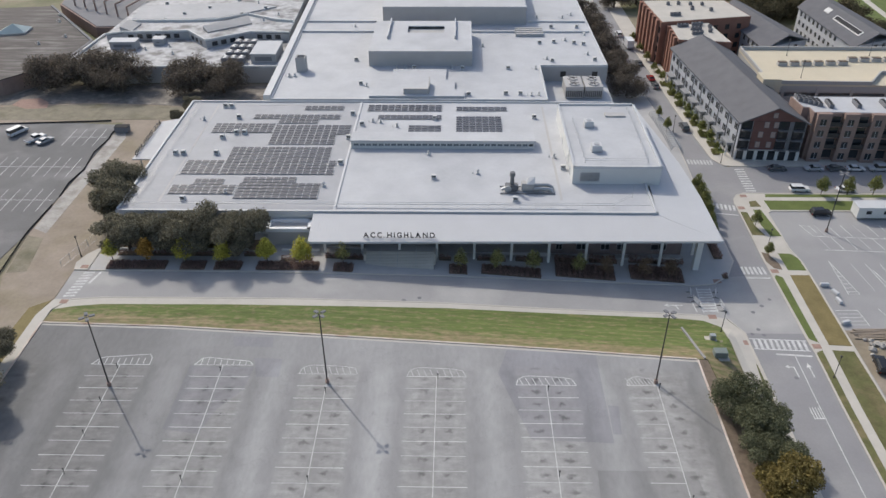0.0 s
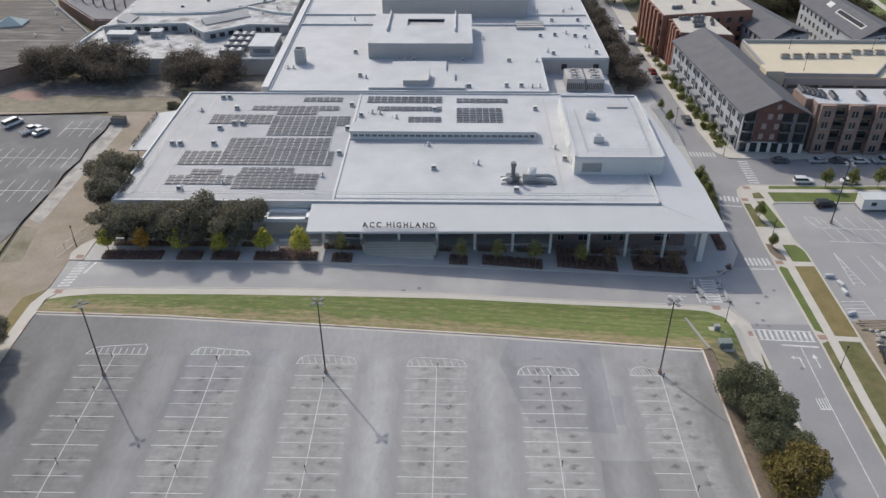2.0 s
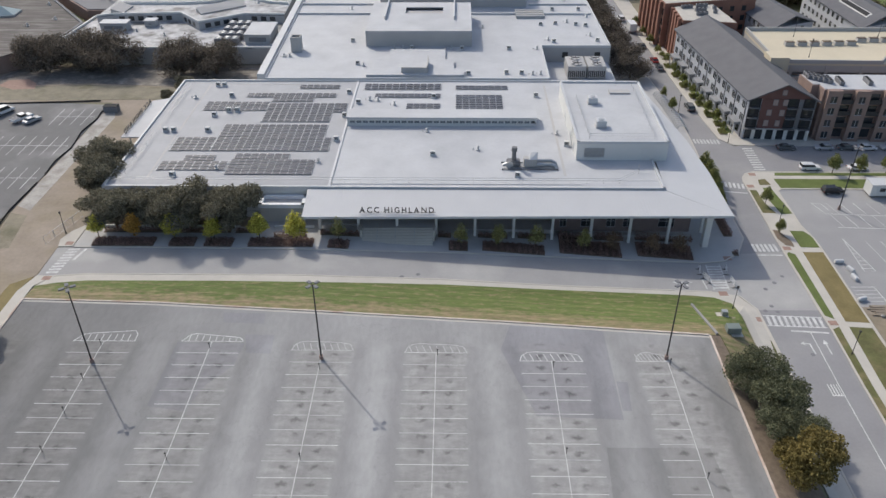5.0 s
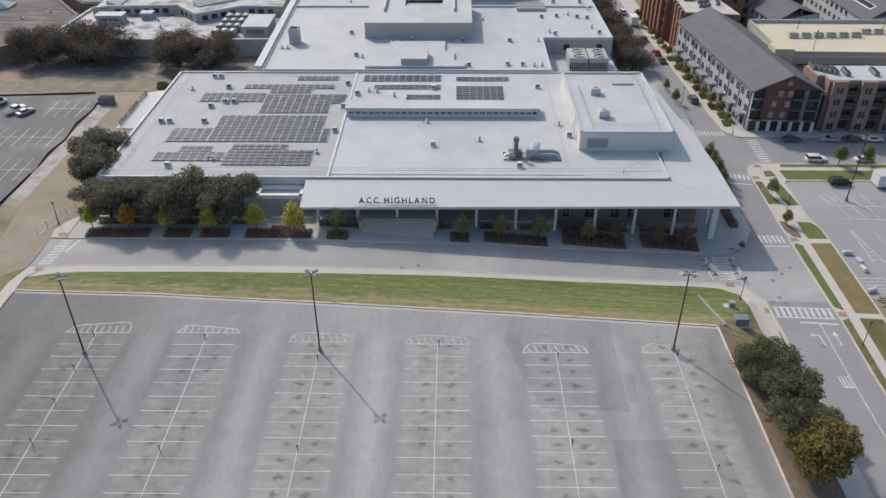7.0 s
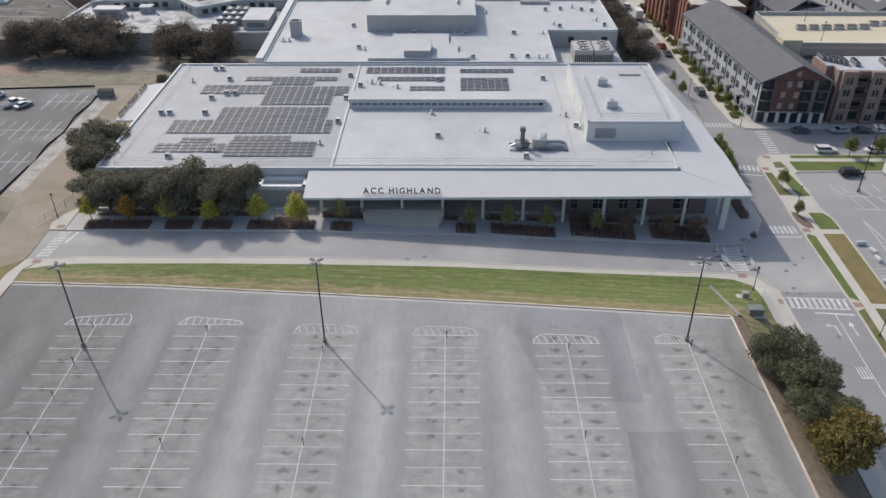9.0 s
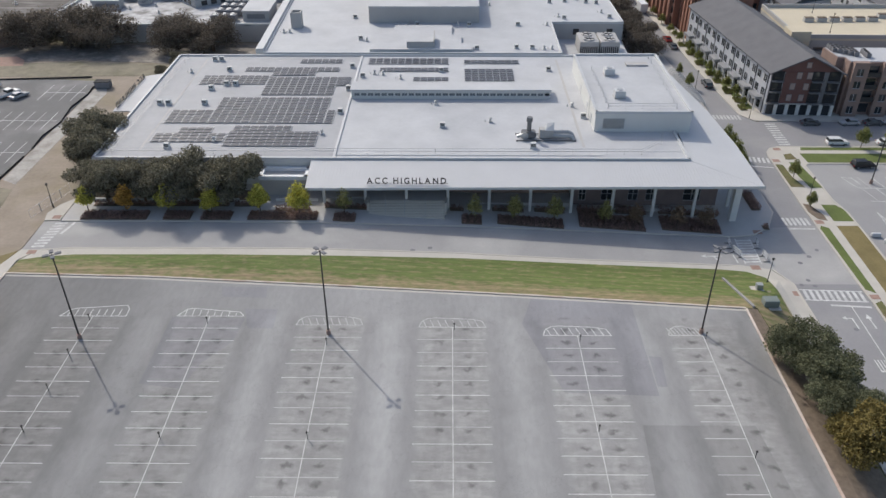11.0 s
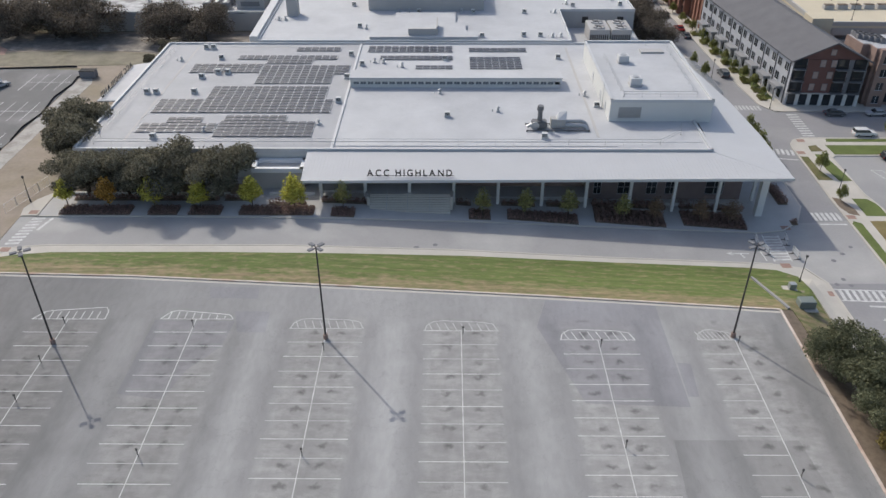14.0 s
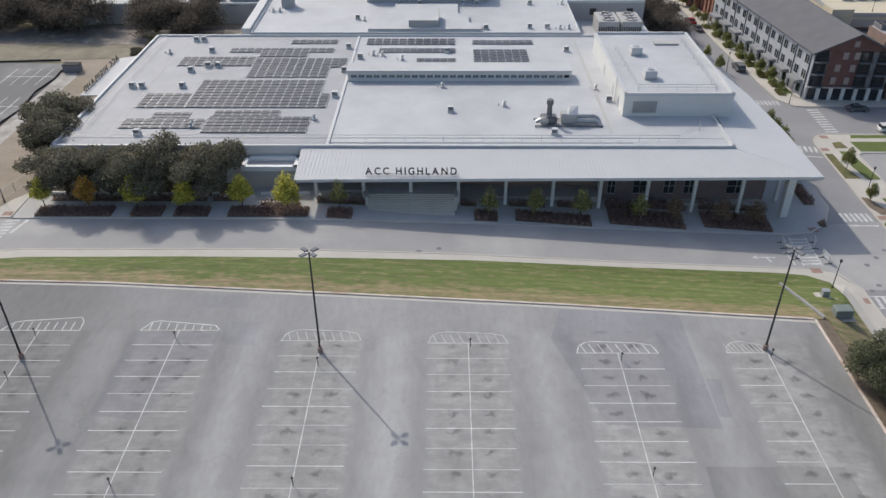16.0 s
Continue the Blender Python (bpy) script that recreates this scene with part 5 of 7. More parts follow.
for i, (x, y) in enumerate(((24.9, 124.6), (30.2, 124.2), (37.6, 123.6), (42.6, 123.4))):
    tree(WOOD_Y[i % 2], SPARSE[1] if i == 0 else DUSK[i % 2], pose(x, y, 0.14, 0, 0, i * 61) @ Matrix.Scale(0.98, 4), "thin young tree with few leaves darkened for canopy shade", group=row)
for i, (x, y, s, t) in enumerate(((-68.0, 132.8, 1.04, 20), (-60.8, 132.8, 1.08, 140), (-52.8, 132.8, 1.2, 250), (-44.4, 132.6, 1.16, 70), (-77.4, 154.6, 1.06, 200), (-75.2, 146.0, 1.02, 310))):
    tree(*OAK[i % 3], pose(x, y, 0.05, 0, 0, t) @ Matrix.Diagonal((s, s * (0.82 if i < 4 else 1), s * (0.9 if i < 4 else 0.98), 1)), "dense dark green live oak beside the hall", group="oaks beside the hall")
for i, (x, y, s, t) in enumerate(((45.8, 88.0, 0.76, 0), (47.0, 82.0, 0.84, 100), (46.4, 76.4, 0.74, 40))):
    tree(OAK[(i + 1) % 3][0], VERGE[i], pose(x, y, 0.1, 0, 0, t) @ Matrix.Scale(s, 4), "dense dark green oak on the mulched verge", group="oaks on the verge")
tree(OAK[0][0], OLIVE, pose(46.8, 69.6, 0.1, 0, 0, 200) @ Matrix.Scale(0.9, 4), "rounded olive-brown oak on the mulched verge", group="oaks on the verge")
for i, (x, y, s) in enumerate(((-78.6, 97.8, 0.72), (-78.4, 87.5, 1.0), (-78.6, 78.0, 0.95))):
    tree(*OAK[i % 3], pose(x, y, 0.1, 0, 0, 77 * i) @ Matrix.Scale(s, 4), "dark oak beside the parking lot edge", group="oaks beside the lot")
for i, (x, y, s) in enumerate(((-122.0, 220.5, 0.95), (-112.0, 222.0, 1.05), (-100.5, 220.0, 1.0), (-80.0, 218.0, 0.95), (-69.5, 217.0, 0.9), (-150, 214, 1.0))):
    tree(*BIG[i % 2], pose(x, y, 0.0, 0, 0, 131 * i) @ Matrix.Scale(s, 4), "old spreading oak on the dirt site", group="old oaks on the site")
for i, (x, y, s) in enumerate(((-73.5, 199.5, 0.40), (-78.0, 197.5, 0.34), (-74.5, 203.5, 0.5))):
    tree(*OAK[i % 3], pose(x, y, 0.0, 0, 0, 91 * i) @ Matrix.Scale(s, 4), "small scrubby oak behind the hall", group="scrub behind the hall")
for i, (x, y, s) in enumerate(((50.2, 214, 0.95), (49.8, 224, 1.0), (49.0, 235, 0.95), (48.4, 247, 1.05), (47.6, 259, 1.0), (47.0, 272, 1.05), (46.6, 286, 1.0), (60.5, 300, 1.1), (70, 305, 1.2), (66, 322, 1.3))):
    tree(*BIG[i % 2], pose(x, y, 0.1, 0, 0, 47 * i) @ Matrix.Scale(s * 0.72, 4), "brownish spreading oak along the side street", group="oaks along the side street")
for i, (x, y, s) in enumerate(((65.4, 142.6, 0.82), (64.6, 131.6, 0.66), (84.9, 156.5, 0.98), (91.0, 156.7, 0.95), (97.0, 156.8, 1.0), (104.5, 156.8, 1.0))):
    tree(WOOD_Y[i % 2], STREET[i % 2], pose(x, y, 0.14, 0, 0, 53 * i) @ Matrix.Scale(s, 4), "small green street tree on a verge", group="street trees")
for i, (x, y, s) in enumerate(((55.3, 139.0, 0.72), (55.6, 142.6, 0.8), (56.0, 146.2, 0.88), (56.2, 149.8, 1.0), (56.2, 153.4, 0.98), (56.2, 157.0, 1.02), (56.8, 190.5, 0.8), (56.4, 199.0, 0.7))):
    tree(WOOD_Y[i % 2], STREET[i % 2], pose(x, y, 0.14, 0, 0, 39 * i) @ Matrix.Diagonal((s * 0.9, s * 0.9, s, 1)), "slim green tree between canopy and street", group="trees beside the canopy")
for i, (x, y, s) in enumerate(((65.2, 202.4, 0.9), (65.5, 195.8, 0.85), (66.2, 190.7, 0.95), (66.8, 185.4, 0.95), (67.4, 180.4, 0.6), (64.4, 210.4, 0.9), (64.0, 218.3, 1.0), (63.4, 226.6, 0.95), (62.4, 234, 0.9), (61.8, 243, 1.0), (61.2, 252, 0.9), (60.8, 262, 1.0), (64.0, 206.5, 0.7), (64.4, 199.0, 0.6), (65.0, 188.0, 0.55), (63.8, 214.4, 0.7), (62.9, 230.4, 0.7))):
    tree(WOOD_Y[i % 2], STREET[i % 2], pose(x, y, 0.12, 0, 0, 71 * i) @ Matrix.Diagonal((s * 0.88, s * 0.88, s * 0.62, 1)), "small green tree in front of the apartments", group="apartment trees")


def hedge(x0, x1, y0, y1, h, label, material="hedge", bed=True, tilt=0.0, z0=0.13):
    th = thing("hedge", ((x0 + x1) / 2, (y0 + y1) / 2, z0), label, "hedge", "hedge beds")
    lx, ly = (x1 - x0) / 2, (y1 - y0) / 2
    rng = np.random.default_rng(int(abs(x0) * 10 + y0))
    if bed:
        bm = bmesh.new()
        box(bm, -lx, lx, -ly, ly, 0, 0.06)
        part("mulch_bed", bm, M["mulch"], th)
    blobs = []
    nx, ny = max(1, round(2 * lx / 1.1)), max(1, round(2 * ly / 1.1))
    for i in range(nx):
        for j in range(ny):
            blobs.append((-lx + (i + 0.5) * 2 * lx / nx, -ly + (j + 0.5) * 2 * ly / ny, h * 0.5, 0.62, 0.62, h * rng.uniform(0.5, 0.68)))
    o = new("shrub", leaf_mesh("shrub", blobs, len(blobs) * 120, 0.24, M[material], int(abs(x0) * 10), 0.6))
    o.parent = th
    slope = 0.0535 if -24 < (x0 + x1) / 2 < 45 and y0 > 110 else 0.0
    th.rotation_euler = (0, slope, tilt)


BEDS = ((-70.6, -58.5, 125.7), (-55.5, -50.5, 125.7), (-48.6, -43.1, 125.7), (-40.0, -27.3, 125.7), (-24.3, -20.3, 125.3), (-0.9, 2.9, 124.6), (5.5, 17.8, 123.9), (20.2, 32.5, 123.1), (34.8, 45.9, 122.3))
for x0, x1, y in BEDS:
    hedge(x0, x1, y, y + (2.9 if x0 < -20 else 3.3 if x0 < 19 else 5.0), 0.55, "clipped dark hedge in a mulched street bed", tilt=-0.055 if x0 > 0 else 0.0)
for x0, x1, y0, y1 in ((-70, -57.5, 130.6, 131.8), (-56.5, -44.5, 130.6, 131.8), (-43.5, -38.5, 130.6, 131.8), (-35.5, -29.0, 129.0, 130.2), (-26.4, -18.6, 129.8, 131.0), (-3.0, -0.4, 129.3, 130.6), (4.8, 10.8, 129.1, 130.4), (12.6, 18.4, 128.9, 130.4), (20.5, 26, 128.7, 130.4), (27.5, 33.4, 128.5, 130.4), (35.2, 47.0, 128.2, 130.2)):
    hedge(x0, x1, y0, y1, 1.0, "dark shrubs along the terrace wall")
hedge(53.2, 55.0, 130.0, 137.0, 1.1, "dark shrubs in the shaded corner bed")
hedge(53.2, 54.3, 123.4, 124.9, 0.9, "single dark shrub on the corner plaza")
for x, y in ((64.8, 200.5), (65.2, 195.0), (65.8, 188), (66.6, 182.6), (64.0, 208), (66.4, 178.0), (63.6, 216), (63.0, 223)):
    hedge(x - 0.9, x + 0.9, y - 1.6, y + 1.6, 0.6, "low green shrubs on the apartment verge", "young")
bm = bmesh.new()
for x0, x1 in ((-72, -57), (-55.5, -43.0), (-36, -28)):
    box(bm, x0, x1, 132.6, 132.95, 0.13, 0.62)
drape(bm)
tagged(obj("low_wall", bm, M["palewall"]), "low pale garden wall behind the hedges", "wall", kind="structure")

# ---------------------------------------------------------------- street furniture
def flood_pole(x, y, h=14.8, turn=0.0):
    th = thing("flood_light_pole", pose(x, y, 0.0, 0, 0, turn), "tall dark pole with four floodlight heads on a concrete base", "light pole", "parking lot lights")
    bm = bmesh.new()
    rod(bm, (0, 0, -0.2), (0, 0, 0.75), 0.32, 14)
    part("base", bm, M["brownbrick"], th, "stained concrete base")
    bm = bmesh.new()
    rod(bm, (0, 0, 0.75), (0, 0, h), 0.135, 10, 0.09)
    part("pole", bm, M["darkmetal"], th)
    for k in range(4):
        a = k * math.pi / 2 + 0.5
        d = Vector((math.cos(a), math.sin(a), 0))
        bm = bmesh.new()
        rod(bm, (0, 0, h - 0.15), d * 0.5 + Vector((0, 0, h)), 0.04, 6)
        arm = part("arm", bm, M["darkmetal"], th)
        bm = bmesh.new()
        bmesh.ops.create_cube(bm, size=1, matrix=Matrix.Translation(d * 0.8 + Vector((0, 0, h))) @ pose(0, 0, 0, 0, 0, math.degrees(a)) @ Matrix.Diagonal((0.85, 0.55, 0.2, 1)))
        bmesh.ops.bevel(bm, geom=list(bm.edges), offset=0.05, segments=1, affect="EDGES")
        part("lamp_head", bm, M["darkwall"], arm)
    return th


p0 = flood_pole(-57.3, 92.5)
for x, y in ((-20.85, 93.7), (34.2, 94.35), (80.2, 141.0), (-20.8, 38), (34.2, 38), (-57.3, 38)):
    copy_thing(p0, put(pose(x, y, 0, 0, 0, 3 * x % 20)))


def small_pole(x, y, h, label, heads=1):
    th = thing("street_lamp", (x, y, 0.1), label, "street lamp", "street lamps")
    bm = bmesh.new()
    rod(bm, (0, 0, 0), (0, 0, 0.5), 0.16, 10, 0.1)
    rod(bm, (0, 0, 0.5), (0, 0, h), 0.07, 8, 0.05)
    part("post", bm, M["darkmetal"], th)
    bm = bmesh.new()
    rod(bm, (0, 0, h), (0, 0, h + 0.35), 0.14, 10, 0.22)
    rod(bm, (0, 0, h + 0.35), (0, 0, h + 0.5), 0.25, 10, 0.05)
    part("lantern", bm, M["darkmetal"], th)
    return th


q0 = small_pole(48.3, 107.2, 4.6, "short dark street lamp beside the pavement")
for x, y in ((63.9, 95.7), (66.2, 172.2), (58.4, 190), (65.4, 134.4), (-77.4, 130.2)):
    copy_thing(q0, put(Matrix.Translation((x, y, 0.1))))


def short_post(x, y, h):
    th = thing("bollard_light", (x, y, 0.0), "small dark bollard light between parking bays", "bollard light", "bollard lights")
    bm = bmesh.new()
    rod(bm, (0, 0, 0), (0, 0, h), 0.05, 8)
    part("post", bm, M["darkmetal"], th)
    bm = bmesh.new()
    rod(bm, (0, 0, h), (0, 0, h + 0.2), 0.15, 8, 0.1)
    part("cap", bm, M["darkmetal"], th)
    return th


b0 = short_post(-57.4, 96.6, 1.1)
for x, y in ((-57.3, 88.6), (-57.2, 81.5), (-57.1, 74.0), (-39.5, 96.0), (-39.4, 73.0), (-20.9, 73.2), (-20.9, 91.3), (-2.4, 94.8), (15.9, 92.2), (15.9, 74.6), (34.4, 93.0), (34.3, 70.5)):
    copy_thing(b0, put(Matrix.Translation((x + 0.1, y, 0))))


def barricade(x, y, turn):
    th = thing("barricade", pose(x, y, 0.0, 0, 0, turn), "white slatted traffic barricade on two feet", "barricade", "traffic barricades")
    for s in (-0.9, 0.9):
        bm = bmesh.new()
        rod(bm, (s, 0, 0.05), (s, 0, 1.5), 0.04, 6)
        box(bm, s - 0.05, s + 0.05, -0.6, 0.6, 0, 0.08)
        part("foot", bm, M["darkmetal"], th)
    for z in (0.45, 0.85, 1.25):
        bm = bmesh.new()
        box(bm, -1.2, 1.2, -0.03, 0.03, z, z + 0.2)
        part("rail", bm, M["white"], th)
    return th


k0 = barricade(50.3, 114.2, 95)
for x, y, a in ((50.2, 118.2, 80), (45.9, 115.4, 110), (45.4, 118.2, 85)):
    copy_thing(k0, put(pose(x, y, 0, 0, 0, a)))

# transformer, cabinet, drain and culvert
tr = thing("transformer", (46.5, 100.9, 0.14), "green-grey pad transformer on a concrete pad", "transformer")
bm = bmesh.new()
box(bm, -1.5, 1.5, -1.3, 1.3, 0, 0.15)
part("pad", bm, M["concrete"], tr)
bm = bmesh.new()
box(bm, -1.15, 1.15, -0.8, 0.8, 0.15, 1.4)
bmesh.ops.bevel(bm, geom=list(bm.edges), offset=0.08, segments=1, affect="EDGES")
green = mat("utility_green_paint", (0.19, 0.22, 0.205), rough=0.55, var=0.1, scale=2)
part("cabinet", bm, green, tr)
bm = bmesh.new()
box(bm, -1.0, -0.03, -0.84, -0.8, 0.3, 1.2)
box(bm, 0.03, 1.0, -0.84, -0.8, 0.3, 1.2)
part("door", bm, green, tr)
cb = thing("utility_cabinet", (46.1, 105.3, 0.14), "small grey utility cabinet on a white pad", "cabinet")
bm = bmesh.new()
box(bm, -1.1, 0.9, -0.7, 0.7, 0, 0.15)
part("pad", bm, M["concrete"], cb)
bm = bmesh.new()
box(bm, -0.3, 0.7, -0.4, 0.4, 0.15, 1.1)
part("cabinet", bm, M["metal"], cb)
bm = bmesh.new()
sheet(bm, [(41.3, 108.2, 0.4), (41.65, 108.3, 0.4), (44.1, 100.5, 0.4), (43.75, 100.3, 0.4)], 0.6)
drape(bm)
tagged(obj("drain_wall", bm, M["sidestreet"]), "low concrete drain wall in the lawn", "drain", kind="structure")
for x, y, r in ((60.2, 117.0, 0.35), (58.1, 115.0, 0.4), (55.9, 113.1, 0.4), (55.3, 108.1, 0.38), (53.8, 106.8, 0.36), (55.8, 106.5, 0.36), (57.7, 95.6, 0.38), (-6.4, 117.0, 0.4), (-9.4, 116.2, 0.45), (64.4, 121.6, 0.35)):
    bm = bmesh.new()
    rod(bm, (x, y, -0.05), (x, y, 0.008), r, 14)
    drape(bm)
    tagged(obj("manhole_cover", bm, M["darkwall"]), "round dark iron manhole cover in the street", "manhole cover", "manhole covers")
for x, y, a in ((47.9, 111.5, 0), (51.5, 104.3, 0), (64.0, 103.5, 0), (64.2, 126.1, 0), (64.9, 150.6, 0), (66.9, 156.0, 0), (-75.2, 126.6, 0), (51.8, 122.6, 0), (-74.6, 115.0, 0)):
    bm = bmesh.new()
    box(bm, x - 0.75, x + 0.75, y - 0.6, y + 0.6, 0.1, 0.138)
    drape(bm)
    tagged(obj("tactile_paving", bm, M["rust"]), "rust-red tactile paving at a kerb ramp", "paving", "kerb ramps", kind="structure")

# bike racks beside the hall
for k in range(19):
    y = 179.0 + k * 1.2
    if k == 0:
        rk = thing("bike_rack", (56.6, y, 0.13), "pale bent-tube bike rack beside the street", "bike rack", "bike racks")
        bm = bmesh.new()
        rod(bm, (-1.3, 0, 0), (-0.9, 0, 1.3), 0.13, 6)
        rod(bm, (-0.9, 0, 1.3), (1.0, 0, 1.3), 0.13, 6)
        rod(bm, (1.0, 0, 1.3), (1.3, 0, 0), 0.13, 6)
        part("hoop", bm, M["white"], rk)
    else:
        copy_thing(rk, put(pose(56.6 - 0.004 * k * k, y, 0.13)))

# silt fence along the dirt track
fen = thing("silt_fence", (0, 0, 0), "black fabric silt fence on thin stakes", "fence")
FENCE = [(-91.4, 122.0), (-93.0, 139.0), (-92.6, 151.0)], [(-92.5, 154.5), (-93.1, 161.0), (-92.1, 168.0), (-93.3, 177.0), (-92.4, 185.0), (-92.9, 189.0), (-92.2, 192.0)], [(-160, 193.2), (-126, 194.2), (-104, 195.9), (-96, 196.6)]
for seg in FENCE:
    bm = bmesh.new()
    strip(bm, seg, 0.06, 0.0, 0.4)
    part("fabric", bm, M["black"], fen)
    for p, q in zip(seg, seg[1:]):
        n = max(2, int(math.dist(p, q) / 3))
        for k in range(n):
            bm = bmesh.new()
            x, y = p[0] + (q[0] - p[0]) * k / n, p[1] + (q[1] - p[1]) * k / n
            rod(bm, (x + 0.1, y, 0), (x + 0.1, y, 0.75), 0.035, 5)
            part("stake", bm, M["bark"], fen)
dm = thing("dumpster", (-90.3, 189.8, 0.03), "dark steel dumpster beside the silt fence", "dumpster")
bm = bmesh.new()
prism(bm, [(-1.8, -1.0), (1.8, -1.0), (1.8, 1.0), (-1.8, 1.0)], 0.1, 1.7)
part("bin", bm, M["darkwall"], dm)
bm = bmesh.new()
box(bm, -1.85, 1.85, -1.05, 1.05, 1.7, 1.8)
part("lid", bm, M["black"], dm)
# temporary site fence panels at the west corner
for k in range(4):
    fp = thing("fence_panel", pose(-79.4 + k * 0.8, 127.4 + k * 2.6, 0.02, 0, 0, 73), "thin wire site fence panel", "fence panel", "site fence")
    bm = bmesh.new()
    for x in (-1.3, 1.3):
        rod(bm, (x, 0, 0), (x, 0, 1.8), 0.03, 6)
    for z in (0.15, 1.78):
        rod(bm, (-1.3, 0, z), (1.3, 0, z), 0.025, 6)
    part("frame", bm, M["metal"], fp)
    bm = bmesh.new()
    for j in range(9):
        rod(bm, (-1.2 + 0.3 * j, 0, 0.15), (-1.2 + 0.3 * j, 0, 1.78), 0.012, 4)
    part("wire_mesh", bm, M["metal"], fp)

# ---------------------------------------------------------------- vehicles
PAINT = {n: mat("car_paint_" + n, c, rough=0.25, var=0.04, scale=1, fine=3, spec=0.5, bump=0) for n, c in (("white", (0.7, 0.7, 0.7)), ("black", (0.02, 0.02, 0.022)), ("silver", (0.42, 0.43, 0.45)), ("grey", (0.12, 0.125, 0.13)), ("red", (0.28, 0.03, 0.025)), ("blue", (0.05, 0.09, 0.16)))}
TYRE = mat("tyre_rubber", (0.02, 0.02, 0.02), var=0.1)
LAMP = mat("lamp_lens", (0.6, 0.6, 0.58), rough=0.15, var=0.05, bump=0)
RED = mat("tail_lens", (0.3, 0.02, 0.02), rough=0.2, var=0.05, bump=0)


def vehicle(kind, colour, x, y, turn, z=0.0):
    name = {"car": "car", "suv": "car", "pickup": "pickup_truck", "van": "van", "truck": "box_truck"}[kind]
    th = thing(name, pose(x, y, z, 0, 0, turn), f"parked {colour} {dict(car='sedan', suv='sport utility car', pickup='pickup truck', van='panel van', truck='box truck')[kind]} with dark windows", name.replace("_", " "), "parked vehicles")
    L, W, H, belt = {"car": (4.6, 1.82, 1.45, 0.9), "suv": (4.8, 1.95, 1.75, 1.05), "pickup": (5.7, 2.0, 1.85, 1.1), "van": (5.4, 2.0, 2.1, 1.15), "truck": (7.2, 2.3, 2.4, 1.2)}[kind]
    prof = {"car": [(-.5, .35), (-.5, .62), (-.47, .86), (-.34, .93), (.22, .93), (.46, .78), (.5, .6), (.5, .32)], "suv": [(-.5, .4), (-.5, 1.0), (-.46, 1.08), (.2, 1.08), (.45, .96), (.5, .7), (.5, .38)],
            "pickup": [(-.5, .5), (-.5, 1.1), (.22, 1.1), (.46, 1.05), (.5, .8), (.5, .45)], "van": [(-.5, .4), (-.5, 1.15), (.3, 1.15), (.47, 1.0), (.5, .7), (.5, .4)], "truck": [(-.5, .5), (-.5, 1.0), (.3, 1.2), (.48, 1.15), (.5, .6), (.5, .45)]}[kind]
    cab = {"car": (-.36, .24, -.24, .06), "suv": (-.48, .24, -.44, .1), "pickup": (-.12, .26, -.09, .14), "van": (-.49, .34, -.48, .2), "truck": (.2, .46, .2, .38)}[kind]

    def extrude(pts, hw, inset=0.0):
        bm = bmesh.new()
        a = [bm.verts.new((px * L, -hw + (inset if pz > belt + 0.1 else 0), pz)) for px, pz in pts]
        b = [bm.verts.new((px * L, hw - (inset if pz > belt + 0.1 else 0), pz)) for px, pz in pts]
        bm.faces.new(a)
        bm.faces.new(b[::-1])
        for i in range(len(pts)):
            j = (i + 1) % len(pts)
            bm.faces.new((a[i], a[j], b[j], b[i]))
        return bm

    bm = extrude(prof, W / 2)
    bmesh.ops.bevel(bm, geom=list(bm.edges), offset=0.06, segments=2, affect="EDGES")
    part("body", bm, PAINT[colour], th)
    z0 = max(p[1] for p in prof) - 0.06
    bm = extrude([(cab[0], z0), (cab[2], H - 0.1), (cab[3], H - 0.1), (cab[1], z0)], W / 2 - 0.06, 0.16)
    part("cabin_glass", bm, M["glass"], th)
    bm = bmesh.new()
    box(bm, cab[2] * L - 0.06, cab[3] * L + 0.06, -W / 2 + 0.2, W / 2 - 0.2, H - 0.12, H - 0.03)
    bmesh.ops.bevel(bm, geom=list(bm.edges), offset=0.03, segments=1, affect="EDGES")
    part("roof", bm, PAINT[colour], th)
    if kind == "truck":
        bm = bmesh.new()
        box(bm, -0.5 * L, 0.17 * L, -1.2, 1.2, 0.75, 3.3)
        part("cargo_box", bm, PAINT["white"], th)
    if kind == "pickup":
        bm = bmesh.new()
        box(bm, -0.485 * L, -0.14 * L, -W / 2 + 0.12, W / 2 - 0.12, 1.07, 1.115)
        part("bed", bm, M["darkwall"], th)
    for sx in (-0.31, 0.31):
        for sy in (-1, 1):
            bm = bmesh.new()
            rod(bm, (sx * L, sy * (W / 2 - 0.2), 0.34), (sx * L, sy * (W / 2 + 0.01), 0.34), 0.34, 14)
            w = part("wheel", bm, TYRE, th)
            bm = bmesh.new()
            rod(bm, (sx * L, sy * (W / 2), 0.34), (sx * L, sy * (W / 2 + 0.03), 0.34), 0.2, 10)
            part("rim", bm, M["metal"], w)
    for sy in (-1, 1):
        bm = bmesh.new()
        box(bm, 0.485 * L, 0.503 * L, sy * (W / 2 - 0.25) - 0.18, sy * (W / 2 - 0.25) + 0.18, 0.6, 0.74)
        part("headlight", bm, LAMP, th)
        bm = bmesh.new()
        box(bm, -0.503 * L, -0.485 * L, sy * (W / 2 - 0.2) - 0.14, sy * (W / 2 - 0.2) + 0.14, 0.65, 0.85)
        part("tail_light", bm, RED, th)
    return th


